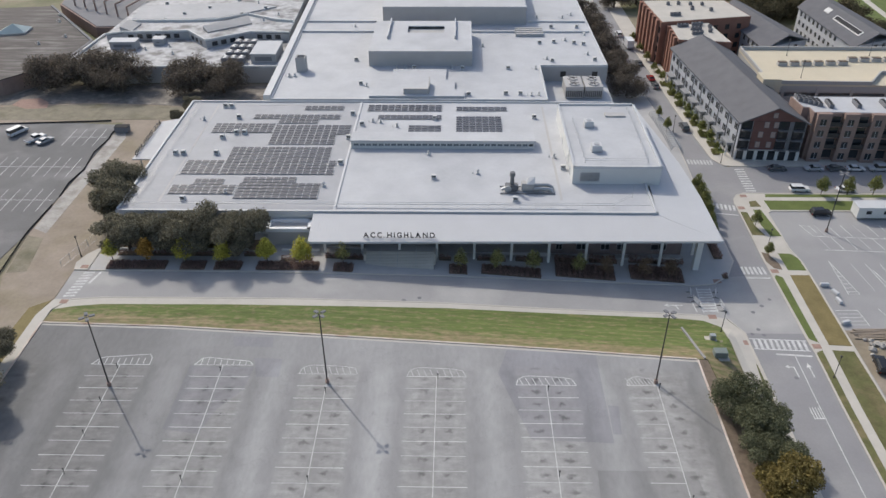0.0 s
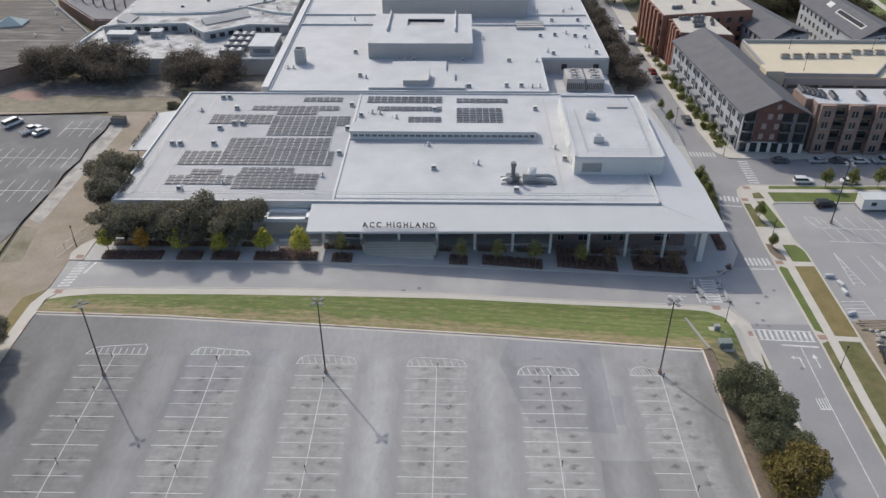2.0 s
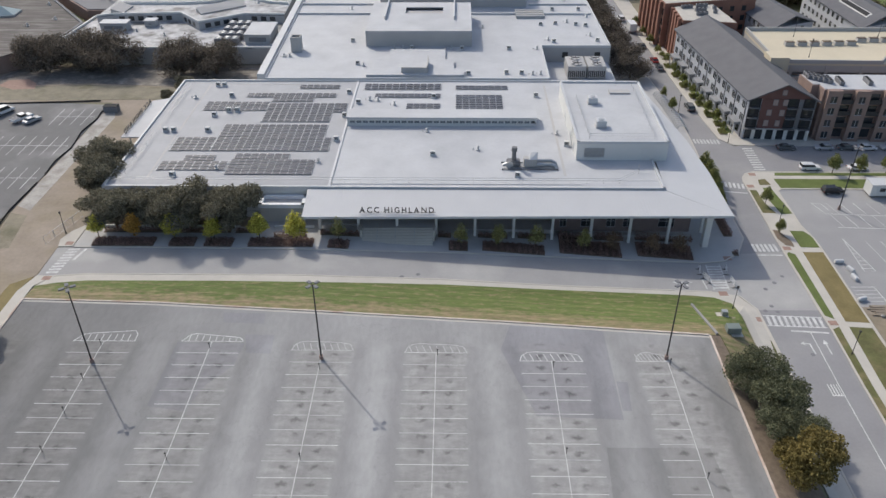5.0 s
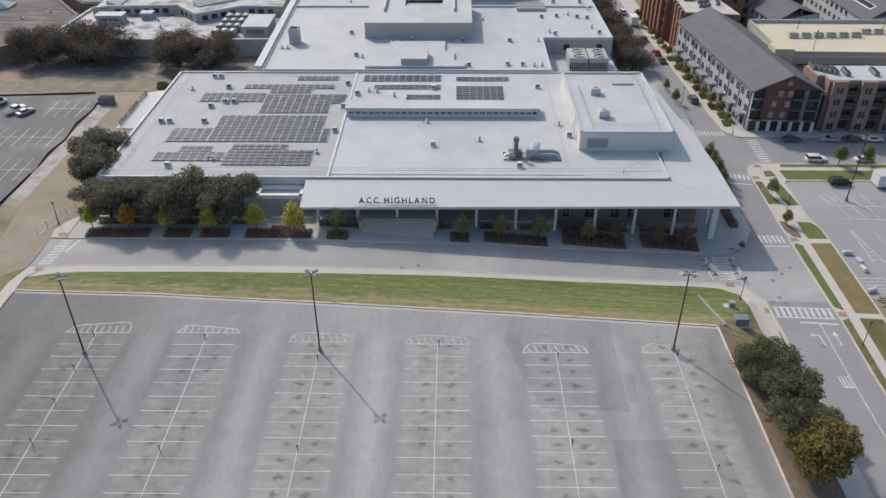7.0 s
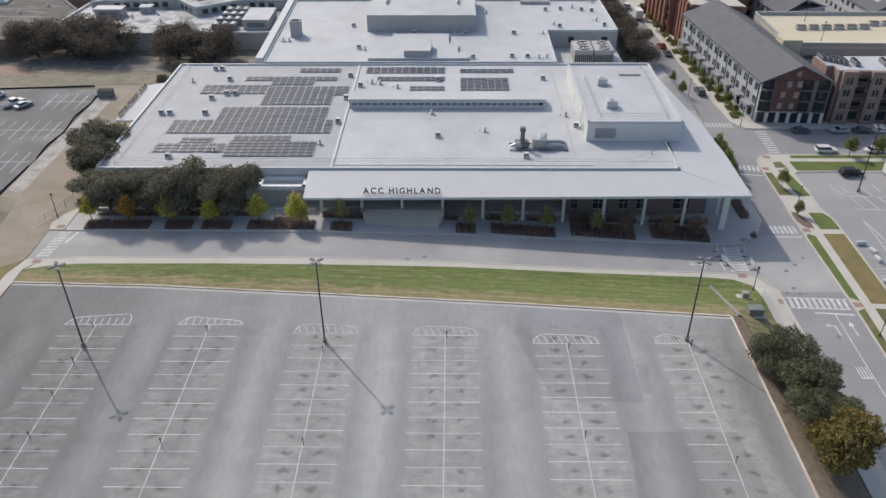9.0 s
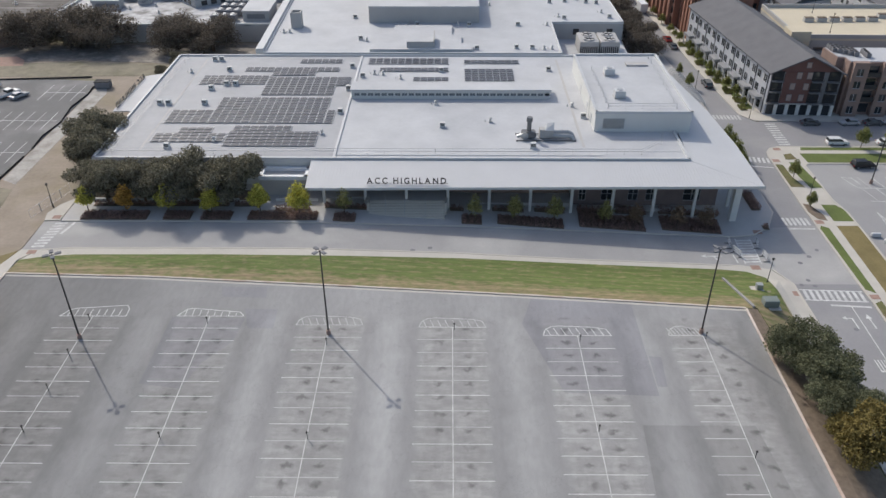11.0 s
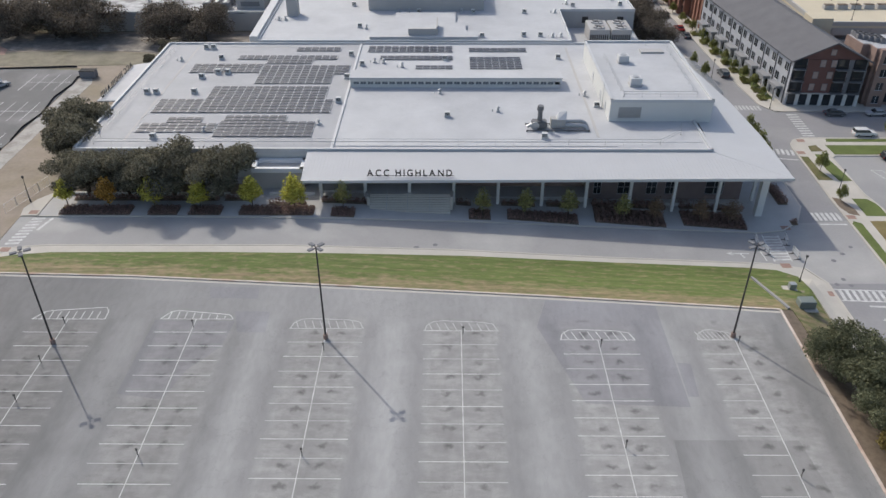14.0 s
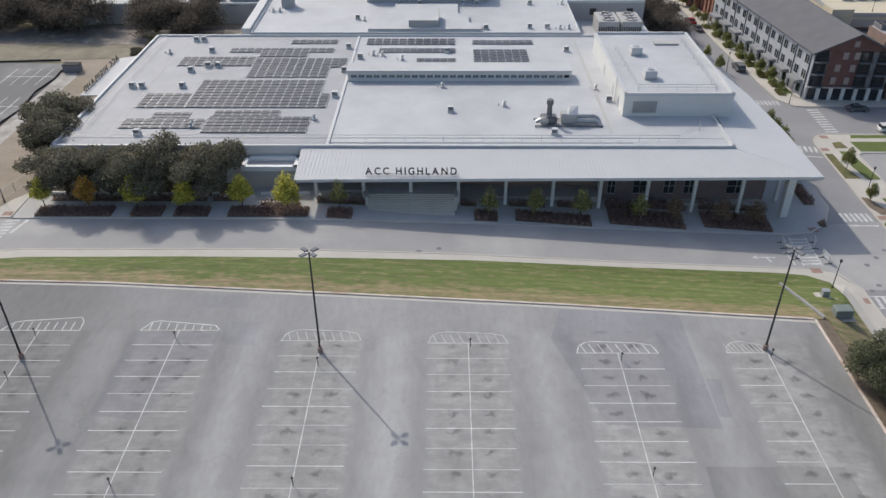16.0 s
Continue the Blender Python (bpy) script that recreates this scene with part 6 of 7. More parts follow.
for v in (("van", "white", -118.4, 188.4, 62, 0.03), ("pickup", "white", -111.6, 184.2, 60, 0.03), ("car", "silver", -108.6, 183.2, 60, 0.03), ("suv", "black", 81.6, 148.0, 4), ("suv", "white", 80.7, 158.6, 0), ("car", "white", 91.4, 158.6, 0), ("car", "grey", 78.9, 168.9, 0), ("car", "silver", 87.9, 169.0, 180),
          ("car", "grey", 93.2, 169.0, 0), ("car", "white", 98.0, 169.0, 0), ("suv", "silver", 103.6, 169.0, 180), ("car", "grey", 109.5, 169, 0), ("suv", "grey", 61.9, 192.4, 92), ("car", "red", 60.0, 227.2, 94), ("car", "grey", 60.2, 221.0, 92), ("truck", "white", 58.2, 256.6, 94), ("suv", "white", 57.0, 268, 94), ("car", "grey", 58.8, 240.0, 94), ("suv", "black", 72.8, 98.4, 80)):
    vehicle(*v)

# trailers on the east lot
for k, (x, y) in enumerate(((96.6, 147.4),)):
    tl = thing("site_trailer", (x, y, 0.0), "long off-white office trailer on the east lot", "trailer")
    bm = bmesh.new()
    box(bm, -8.5, 8.5, -1.7, 1.7, 0.5, 3.2)
    bmesh.ops.bevel(bm, geom=list(bm.edges), offset=0.06, segments=1, affect="EDGES")
    part("body", bm, M["palewall"], tl)
    bm = bmesh.new()
    box(bm, -8.6, 8.6, -1.8, 1.8, 3.2, 3.32)
    part("roof", bm, M["white"], tl)
    for x in (-6, -2, 2, 6):
        bm = bmesh.new()
        box(bm, x - 0.6, x + 0.6, -1.74, -1.69, 1.6, 2.5)
        part("window", bm, M["glass"], tl)
    for x in (-7.6, 0, 7.6):
        bm = bmesh.new()
        box(bm, x - 0.3, x + 0.3, -1.2, 1.2, 0, 0.5)
        part("pier", bm, M["darkwall"], tl)
for x, y, a in ((72.2, 121.4, 0), (73.3, 118.9, 110), (73.0, 116.4, 100), (71.6, 109.9, 20)):
    bm = bmesh.new()
    box(bm, -0.9, 0.9, -0.35, 0.35, 0, 0.8)
    bmesh.ops.bevel(bm, geom=list(bm.edges), offset=0.15, segments=1, affect="EDGES")
    o = tagged(obj("traffic_barrier", bm, M["white"]), "short white plastic traffic barrier on the lot", "barrier", "traffic barriers")
    o.matrix_basis = put(pose(x, y, 0.0, 0, 0, a))

# lumber and rubble on the east lot
random.seed(12)
for k in range(7):
    ob = bmesh.new()
    box(ob, -3.5, 3.5, -0.14, 0.14, 0, 0.22)
    o = tagged(obj("lumber_beam", ob, M["dirt"]), "long pale timber beam lying on the lot", "timber", "timber pile")
    o.matrix_basis = put(pose(75.5 + random.uniform(-0.8, 0.8), 108.2 - 0.42 * k, 0.03, 0, 0, random.uniform(-3, 3)))
for k in range(14):
    ob = bmesh.new()
    bmesh.ops.create_icosphere(ob, subdivisions=1, radius=random.uniform(0.4, 0.9))
    for v in ob.verts:
        v.co *= random.uniform(0.75, 1.2)
        v.co.z = max(v.co.z * 0.7, -0.2)
    o = tagged(obj("rubble_block", ob, M["gravel"]), "pale broken concrete rubble on bare dirt", "rubble", "rubble heap")
    o.matrix_basis = put(pose(72.5 + random.uniform(0, 7), 99.5 + random.uniform(0, 6), 0.2, 0, 0, k * 40))

# ---------------------------------------------------------------- apartments on the east side
def along(bm, a, b, s0, s1, o0, o1, z0, z1):
    """A box along the foot line a-b from s0 to s1 metres, from o0 to o1 metres outwards (to the right of the way)."""
    a, b = Vector((*a, 0)), Vector((*b, 0))
    d = (b - a).normalized()
    n = Vector((d.y, -d.x, 0))
    prism(bm, [(p.x, p.y) for p in (a + d * s0 + n * o0, a + d * s1 + n * o0, a + d * s1 + n * o1, a + d * s0 + n * o1)], z0, z1)


def windows(parent, a, b, s_list, w, z_list, h, frame="white", label=""):
    for s0 in s_list:
        for z in z_list:
            bm = bmesh.new()
            along(bm, a, b, s0, s0 + w, -0.02, 0.05, z, z + h)
            g = part("window", bm, M["glass"], parent, label)
            bm = bmesh.new()
            along(bm, a, b, s0 - 0.08, s0, 0, 0.1, z - 0.08, z + h + 0.08)
            along(bm, a, b, s0 + w, s0 + w + 0.08, 0, 0.1, z - 0.08, z + h + 0.08)
            along(bm, a, b, s0, s0 + w, 0, 0.1, z - 0.1, z)
            along(bm, a, b, s0 + w / 2 - 0.03, s0 + w / 2 + 0.03, 0, 0.09, z, z + h)
            part("window_frame", bm, M[frame], g)


def gable(parent, foot, eave, ridge, over, material, label):
    """A gable roof over the footprint a, d, c, b, its ridge half way between the long sides a-b and d-c."""
    a, d, c, b = [Vector((*p, 0)) for p in foot]
    m0, m1 = (a + d) / 2, (b + c) / 2
    ax = (m1 - m0).normalized()
    m0, m1 = m0 - ax * over, m1 + ax * over
    sides = []
    for p, q in ((a, b), (d, c)):
        out = (p - (a + d) / 2).normalized()
        drop = (ridge - eave) / ((a - d).length / 2) * over
        p2, q2 = p + out * over - ax * over, q + out * over + ax * over
        sides.append((p2, q2, drop))
    for p2, q2, drop in sides:
        bm = bmesh.new()
        sheet(bm, [(m0.x, m0.y, ridge), (m1.x, m1.y, ridge), (q2.x, q2.y, eave - drop), (p2.x, p2.y, eave - drop)], 0.3)
        part("roof", bm, M[material], parent, label)


apt = thing("apartment_house", (0, 0, 0), "grey gabled apartment house with a red-brown brick end", "apartment house", "apartment houses")
apt.matrix_basis = EAST
A_, D_, C_, B_ = (70.0, 174.4), (85.6, 173.6), (81.0, 226.0), (65.0, 226.0)
bm = bmesh.new()
prism(bm, [A_, D_, C_, B_], 0.0, 10.5)
part("wall", bm, M["siding"], apt, "pale grey siding")
bm = bmesh.new()
lo = [bm.verts.new((*p, 10.5)) for p in (A_, D_, C_, B_)]
r0, r1 = bm.verts.new((77.8, 174.0, 14.1)), bm.verts.new((73.0, 226.0, 14.1))
bm.faces.new((lo[0], lo[1], r0))
bm.faces.new((lo[2], lo[3], r1))
bm.faces.new((lo[0], r0, r1, lo[3]))
bm.faces.new((lo[1], lo[2], r1, r0))
part("gable_wall", bm, M["brick"], apt, "red-brown brick gable")
gable(apt, (A_, D_, C_, B_), 10.6, 14.4, 0.7, "shingle", "dark grey shingle roof")
bm = bmesh.new()
along(bm, A_, D_, 2.9, 11.6, 0.0, 0.12, 3.0, 10.5)
part("brick_front", bm, M["brick"], apt, "red-brown brick front")
for s0, s1 in ((0.0, 2.8), (11.7, 15.6)):
    bm = bmesh.new()
    along(bm, A_, D_, s0, s1, -0.01, 0.015, 2.9, 10.5)
    part("end_cladding", bm, M["darkwall"], apt, "dark grey cladding")


def blind_window(parent, a, b, s0, z, w=1.0, h=1.4, out=0.12):
    """A window with a pale blind behind its glass, in a thin frame."""
    bm = bmesh.new()
    along(bm, a, b, s0, s0 + w, out, out + 0.03, z, z + h)
    g = part("window", bm, M["blind"], parent, "window with a drawn pale blind")
    bm = bmesh.new()
    along(bm, a, b, s0 - 0.08, s0, out - 0.02, out + 0.08, z - 0.08, z + h + 0.08)
    along(bm, a, b, s0 + w, s0 + w + 0.08, out - 0.02, out + 0.08, z - 0.08, z + h + 0.08)
    along(bm, a, b, s0, s0 + w, out - 0.02, out + 0.08, z + h, z + h + 0.08)
    along(bm, a, b, s0, s0 + w, out - 0.02, out + 0.1, z - 0.1, z)
    part("window_frame", bm, M["darkwall"], g)


for s0, z in ((4.4, 3.7), (7.1, 3.7), (7.6, 6.4), (5.6, 9.0), (7.9, 9.0), (4.6, 6.4)):
    blind_window(apt, A_, D_, s0, z)
blind_window(apt, A_, D_, 7.3, 11.6, 0.9, 1.1, 0.02)
for s0, wide in ((0.2, 2.5), (9.0, 2.5), (12.6, 2.6)):
    for z in (3.2, 5.9, 8.5):
        # flat black panel in place of a balcony's shaded depth
        bm = bmesh.new()
        along(bm, A_, D_, s0, s0 + wide, 0.12, 0.16, z, z + 2.2)
        r = part("balcony_recess", bm, M["black"], apt)
        bm = bmesh.new()
        along(bm, A_, D_, s0 + 0.5, s0 + 1.5, 0.16, 0.19, z + 0.1, z + 2.0)
        part("balcony_door", bm, M["glass"], r)
        bm = bmesh.new()
        along(bm, A_, D_, s0, s0 + wide, 0.0, 1.1, z - 0.15, z)
        f = part("balcony", bm, M["darkwall"], apt)
        bm = bmesh.new()
        along(bm, A_, D_, s0, s0 + wide, 1.04, 1.1, z + 0.9, z + 0.98)
        for k in range(11):
            along(bm, A_, D_, s0 + 0.05 + k * 0.235, s0 + 0.09 + k * 0.235, 1.05, 1.09, z, z + 0.9)
        part("railing", bm, M["darkmetal"], f)
bm = bmesh.new()
along(bm, A_, D_, -0.3, 12.0, 0.0, 0.5, 2.85, 3.05)
part("shop_canopy", bm, M["stucco"], apt)
for k in range(6):
    bm = bmesh.new()
    along(bm, A_, D_, 0.4 + k * 2.55, 2.0 + k * 2.55, 0.02, 0.07, 0.2, 2.7)
    part("shopfront", bm, M["glass"], apt)
    bm = bmesh.new()
    along(bm, A_, D_, 2.05 + k * 2.55, 2.8 + k * 2.55, 0.0, 0.25, 0.0, 2.9)
    part("pilaster", bm, M["palewall"], apt)
# west side: bays of windows, entry porches, downpipes
for k in range(8):
    s = 1.2 + k * 6.3
    windows(apt, B_, A_, (s, s + 3.3), 1.7, (4.0, 7.2), 1.7, "white", "wide dark window in pale siding")
    bm = bmesh.new()
    along(bm, B_, A_, s + 5.4, s + 5.55, 0.0, 0.15, 0.0, 10.4)
    part("downpipe", bm, M["darkmetal"], apt)
    bm = bmesh.new()
    along(bm, B_, A_, s + 0.3, s + 4.4, 0.0, 1.6, 3.0, 3.25)
    for v in bm.verts:
        v.co.z += 0.0 if v.co.z < 3.1 else 0.35
    part("porch_roof", bm, M["porch"], apt, "grey metal porch roof")
    for q in (0.4, 4.1):
        bm = bmesh.new()
        along(bm, B_, A_, s + q, s + q + 0.25, 1.3, 1.55, 0.1, 3.0)
        part("porch_post", bm, M["white"], apt)
    bm = bmesh.new()
    along(bm, B_, A_, s + 0.9, s + 2.0, 0.0, 0.08, 0.1, 2.5)
    part("entry_door", bm, M["darkwall"], apt)
    bm = bmesh.new()
    along(bm, B_, A_, s + 2.5, s + 4.0, 0.0, 0.07, 0.7, 2.5)
    part("window", bm, M["glass"], apt)

brown = thing("apartment_house", (0, 0, 0), "brown brick apartment row with deep window bays", "apartment house", "apartment houses")
brown.matrix_basis = EAST
F0, F1 = (87.0, 174.6), (160.0, 172.0)
bm = bmesh.new()
prism(bm, [F0, F1, (160, 184), (84.8, 184.6), (85.4, 177.8), (86.9, 177.6)], 0, 12.6)
part("wall", bm, M["brownbrick"], brown)
bm = bmesh.new()
prism(bm, [(87.3, 175.0), (159.6, 172.4), (159.6, 183.6), (85.1, 184.2), (85.7, 178.1), (87.2, 177.9)], 12.6, 12.75)
part("roof", bm, M["roof"], brown, "white flat roof")
for k in range(11):
    s = 0.6 + k * 6.5
    bm = bmesh.new()
    along(bm, F0, F1, s, s + 3.4, 0.0, 1.3, 0, 12.9)
    part("bay", bm, M["brownbrick"], brown, "projecting brick bay")
    for j, z in enumerate((1.0, 4.0, 7.0, 9.9)):
        bm = bmesh.new()
        along(bm, F0, F1, s + 0.9, s + 2.3, 1.28, 1.36, z, z + 1.6)
        w = part("window", bm, M["glass"], brown)
        bm = bmesh.new()
        along(bm, F0, F1, s + 1.55, s + 1.65, 1.3, 1.4, z, z + 1.6)
        along(bm, F0, F1, s + 0.8, s + 2.4, 1.3, 1.42, z - 0.12, z)
        part("window_frame", bm, M["frame"], w)
        bm = bmesh.new()
        along(bm, F0, F1, s + 3.8, s + 6.1, 0.0, 0.06, z - 0.2, z + 1.9)
        part("balcony_door", bm, M["glass"], brown)
        if j:
            bm = bmesh.new()
            along(bm, F0, F1, s + 3.5, s + 6.4, 0.0, 1.0, z - 0.35, z - 0.2)
            along(bm, F0, F1, s + 3.5, s + 6.4, 0.94, 1.0, z - 0.2, z + 0.75)
            part("balcony", bm, M["darkmetal"], brown)
COND = [(85.9 + 0.95 * i, 182.6 - 0.75 * i + 1.2 * (j - 1), 12.75) for i in range(5) for j in range(3)] + [(c + 0.06 * j, 177.4 + 0.95 * j, 12.75) for c in (92.0, 98.7, 105.4, 112.2, 119.0) for j in range(4)]
for k, spot in enumerate(COND):
    m = EAST @ Matrix.Translation(spot)
    if k:
        copy_thing(ac, m)
    else:
        ac = thing("condenser", (0, 0, 0), "dark square condenser unit on the white roof", "condenser", "rooftop condensers")
        ac.matrix_basis = m
        bm = bmesh.new()
        box(bm, -0.5, 0.5, -0.5, 0.5, 0, 0.95)
        bmesh.ops.bevel(bm, geom=list(bm.edges), offset=0.05, segments=1, affect="EDGES")
        part("housing", bm, M["darkwall"], ac)
        bm = bmesh.new()
        rod(bm, (0, 0, 0.95), (0, 0, 1.02), 0.38, 12)
        part("fan_guard", bm, M["black"], ac)

orange = thing("apartment_house", (0, 0, 0), "orange brick apartment block with a pale flat roof", "apartment house", "apartment houses")
orange.matrix_basis = EAST
for foot, h in (([(64.0, 240.0), (93.7, 246.2), (90.1, 263.0), (62.4, 263.0)], 13.6), ([(66.4, 226.9), (81.6, 224.6), (79.6, 242.9), (66.8, 240.3)], 12.6)):
    bm = bmesh.new()
    prism(bm, foot, 0, h)
    part("wall", bm, M["redbrick"], orange, "orange-red brick wall")
    bm = bmesh.new()
    c = Vector((sum(p[0] for p in foot) / 4, sum(p[1] for p in foot) / 4))
    prism(bm, [tuple(c + (Vector(p) - c) * 0.97) for p in foot], h, h + 0.12)
    part("roof", bm, M["concrete"], orange, "pale flat roof")
    a, b = foot[3], foot[0]
    ln = math.dist(a, b)
    n = max(2, round(ln / 3.6))
    for k in range(n):
        s = (k + 0.12) * ln / n
        bm = bmesh.new()
        along(bm, a, b, s, s + 1.5, 0.0, 0.9, 0, h + 0.1)
        part("pier", bm, M["redbrick"], orange)
        for z in (1.0, 4.0, 7.0, 10.0):
            bm = bmesh.new()
            along(bm, a, b, s + 1.75, s + 3.0, 0.0, 0.06, z, z + 1.9)
            part("window", bm, M["glass"], orange)
    a, b = foot[0], foot[1]
    for s in range(2, int(math.dist(a, b)) - 2, 4):
        for z in (1.0, 4.0, 7.0, 10.0):
            bm = bmesh.new()
            along(bm, a, b, s, s + 1.4, 0.0, 0.06, z, z + 1.6)
            part("window", bm, M["glass"], orange)
for x, y in ((70, 258), (73.4, 258.3), (77.2, 257.8), (81, 257.6), (76.6, 252.8), (82.4, 251.6), (68.6, 246.4), (69.8, 246.6), (71, 246.8), (69.2, 238.6), (70.4, 238.8), (71.6, 239), (74, 240), (75.2, 240.2), (76.4, 240.3), (72.6, 235.6), (73.8, 235.8), (75, 236), (72, 231.6), (73.2, 231.8), (74.4, 232), (77.6, 233.8), (78.4, 237.6)):
    copy_thing(ac, EAST @ Matrix.Translation((x, y, 13.72 if y > 245 else 12.72)))

garage = thing("parking_garage", (0, 0, 0), "cream-decked parking garage with open sides", "parking garage")
garage.matrix_basis = EAST
for z0, z1, m in ((0, 3.2, "stucco"), (4.4, 6.4, "stucco"), (7.6, 9.4, "stucco")):
    bm = bmesh.new()
    prism(bm, [(84.6, 199.5), (170, 197.0), (170, 226), (84.8, 226.5)], z0, z1)
    part("storey_band", bm, M[m], garage)
# solid dark block stands in for the unlit inside of the open storeys
bm = bmesh.new()
prism(bm, [(86, 201), (169, 198.5), (169, 225), (86, 225.5)], 3.2, 9.4)
part("dark_storey", bm, M["darkwall"], garage)
bm = bmesh.new()
prism(bm, [(84.6, 199.5), (170, 197.0), (170, 226), (84.8, 226.5)], 9.4, 9.9)
part("deck", bm, M["cream"], garage, "cream concrete parking deck")
for p, q in (((84.6, 199.5), (112, 198.7)), ((170, 226), (84.8, 226.5)), ((84.8, 226.5), (84.6, 199.5)), ((112, 198.7), (118, 206.5)), ((118, 206.5), (170, 205.0))):
    bm = bmesh.new()
    strip(bm, [p, q], 0.4, 9.9, 10.9, 0.2)
    part("parapet", bm, M["stucco"], garage)
for k in range(9):
    bm = bmesh.new()
    along(bm, (84.6, 199.5), (170, 197.0), 4 + k * 9.2, 4.8 + k * 9.2, 0.0, 0.15, 3.2, 9.4)
    part("pier", bm, M["stucco"], garage)
bm = bmesh.new()
box(bm, 81.5, 86.4, 195.5, 200.5, 0, 12.8)
part("stair_tower", bm, M["cream"], garage)
for k in range(10):
    bl = thing("shade_box", (0, 0, 0), "grey planter box on the garage deck", "planter", "deck planters")
    bl.matrix_basis = EAST @ Matrix.Translation((93.0 + 3.45 * k if k < 6 else 93.8 + 3.4 * k, 213.4 + 0.12 * k if k < 6 else 216.8, 9.9))
    bm = bmesh.new()
    box(bm, -1.3, 1.3, -0.7, 0.7, 0, 1.0)
    part("box", bm, M["stucco"], bl)
    bm = bmesh.new()
    box(bm, -1.15, 1.15, -0.55, 0.55, 1.0, 1.2)
    part("soil", bm, M["mulch"], bl)
for x, y in ((95, 204), (97, 221), (121, 221)):
    o = copy_thing(q0, EAST @ Matrix.Translation((x, y, 9.9)))
for foot, e, r in ((((93.3, 228.6), (108.8, 236.6), (99.8, 275.6), (89.8, 261.6)), 9.5, 12.5), (((120.5, 230.0), (137.5, 238.0), (132.5, 282.0), (118.5, 270.0)), 9.5, 12.5)):
    hs = thing("apartment_house", (0, 0, 0), "far grey gabled apartment house with pale walls", "apartment house", "apartment houses")
    hs.matrix_basis = EAST
    bm = bmesh.new()
    prism(bm, list(foot), 0, e)
    part("wall", bm, M["siding"], hs)
    gable(hs, foot, e + 0.1, r, 0.6, "shingle", "dark grey shingle roof")
    if foot[0][0] > 110:
        a, d, c, b = [Vector(q) for q in foot]
        # the roof has no hole: a black sheet gives the well's inner shade
        for name, u0, u1, v0, v1, z, m in (("well_kerb", 0.10, 0.52, 0.42, 0.66, 0.12, "palewall"), ("roof_well", 0.115, 0.505, 0.45, 0.63, 0.17, "black"), ("roof_patch", 0.62, 0.70, 0.5, 0.75, 0.12, "palewall")):
            bm = bmesh.new()
            ring = []
            for u, v in ((u0, v0), (u1, v0), (u1, v1), (u0, v1)):
                q = a.lerp(b, u).lerp(((a + d) / 2).lerp((b + c) / 2, u), v)
                ring.append((q.x, q.y, e + 0.1 + (r - e - 0.1) * v + z))
            sheet(bm, ring, 0.2)
            part(name, bm, M[m], hs)
    windows(hs, foot[3], foot[0], [2 + 3.2 * k for k in range(9)], 1.4, (1.2, 4.2, 7.2), 1.5)
    windows(hs, foot[0], foot[1], [2 + 3.4 * k for k in range(4)], 1.4, (1.2, 4.2, 7.2), 1.5)

slab("field_far", [(142, 268), (400, 268), (400, 420), (150, 420)], 0.05, M["green"], "green field past the apartments", "field")
slab("path_far", [(158, 268), (160.5, 268), (168, 420), (165, 420)], 0.08, M["concrete"], "pale path along the far field", "path")
SCRUB = [leaf_mesh("scrub_crown", lobes(s, 11, 5.6, 8.5, 0.6, 0.6), 3600, 0.62, M["scrub"], s, 0.7) for s in (71, 72)]
random.seed(33)
for i in range(34):
    if i < 17:
        x, y = 108 + 5.0 * (i % 6) + random.uniform(-1.5, 1.5), 288 + 9.0 * (i // 6) + random.uniform(-3, 3)
    elif i < 26:
        x, y = 143 + random.uniform(-3, 3), 232 + 6.5 * (i - 17)
    else:
        x, y = 86 + 5.5 * (i - 26), 276 + random.uniform(-2, 2) + 1.6 * (i - 26)
    tree(OAK[i % 3][0], SCRUB[i % 2], pose(x, y, 0.0, 0, 0, 57 * i) @ Matrix.Scale(random.uniform(0.75, 1.1), 4), "brownish scrubby tree behind the apartments", group="woods behind the apartments")
# ---------------------------------------------------------------- old mall buildings to the north-west
old = thing("old_mall", (0, 0, 0), "old mall block with a weathered grey flat roof", "building")
OLD = [(-168, 204), (-134.6, 214.4), (-121.2, 230.7), (-120.0, 247.8), (-150.4, 286.5), (-205, 279)]
bm = bmesh.new()
prism(bm, OLD, 0, 4.7)
part("wall", bm, M["brownbrick"], old)
bm = bmesh.new()
prism(bm, OLD, 4.7, 5.0)
part("roof", bm, M["oldroof"], old, "weathered streaky grey roof")
bm = bmesh.new()
for p, q in zip(OLD[2:4], OLD[3:5]):
    strip(bm, [p, q], 0.8, 5.0, 5.5, 0.4)
part("parapet", bm, M["darkwall"], old)
# black panels on the solid wall, painted as the dark inside of docks
for s0, w in ((8, 9), (19, 4)):
    bm = bmesh.new()
    along(bm, OLD[0], OLD[1], s0, s0 + w, -0.02, 0.08, 0.2, 2.8)
    part("dock_opening", bm, M["black"], old)
sk = thing("roof_skylight", (0, 0, 0), "pale teal pyramid skylight on the old roof", "skylight")
sk.matrix_basis = Matrix.Translation((-150.6, 256.5, 5.0))
teal = mat("teal_skylight", (0.34, 0.42, 0.42), rough=0.4, var=0.1, scale=2)
bm = bmesh.new()
base = [bm.verts.new(p) for p in ((-4.6, -4.2, 0.6), (4.6, -1.8, 0.6), (4.2, 4.4, 0.6), (-4.8, 3.0, 0.6))]
apex = bm.verts.new((0, 0.4, 3.0))
for i in range(4):
    bm.faces.new((base[i], base[(i + 1) % 4], apex))
part("pyramid", bm, teal, sk)
bm = bmesh.new()
prism(bm, [(-4.7, -4.3), (4.7, -1.9), (4.3, 4.5), (-4.9, 3.1)], 0, 0.6)
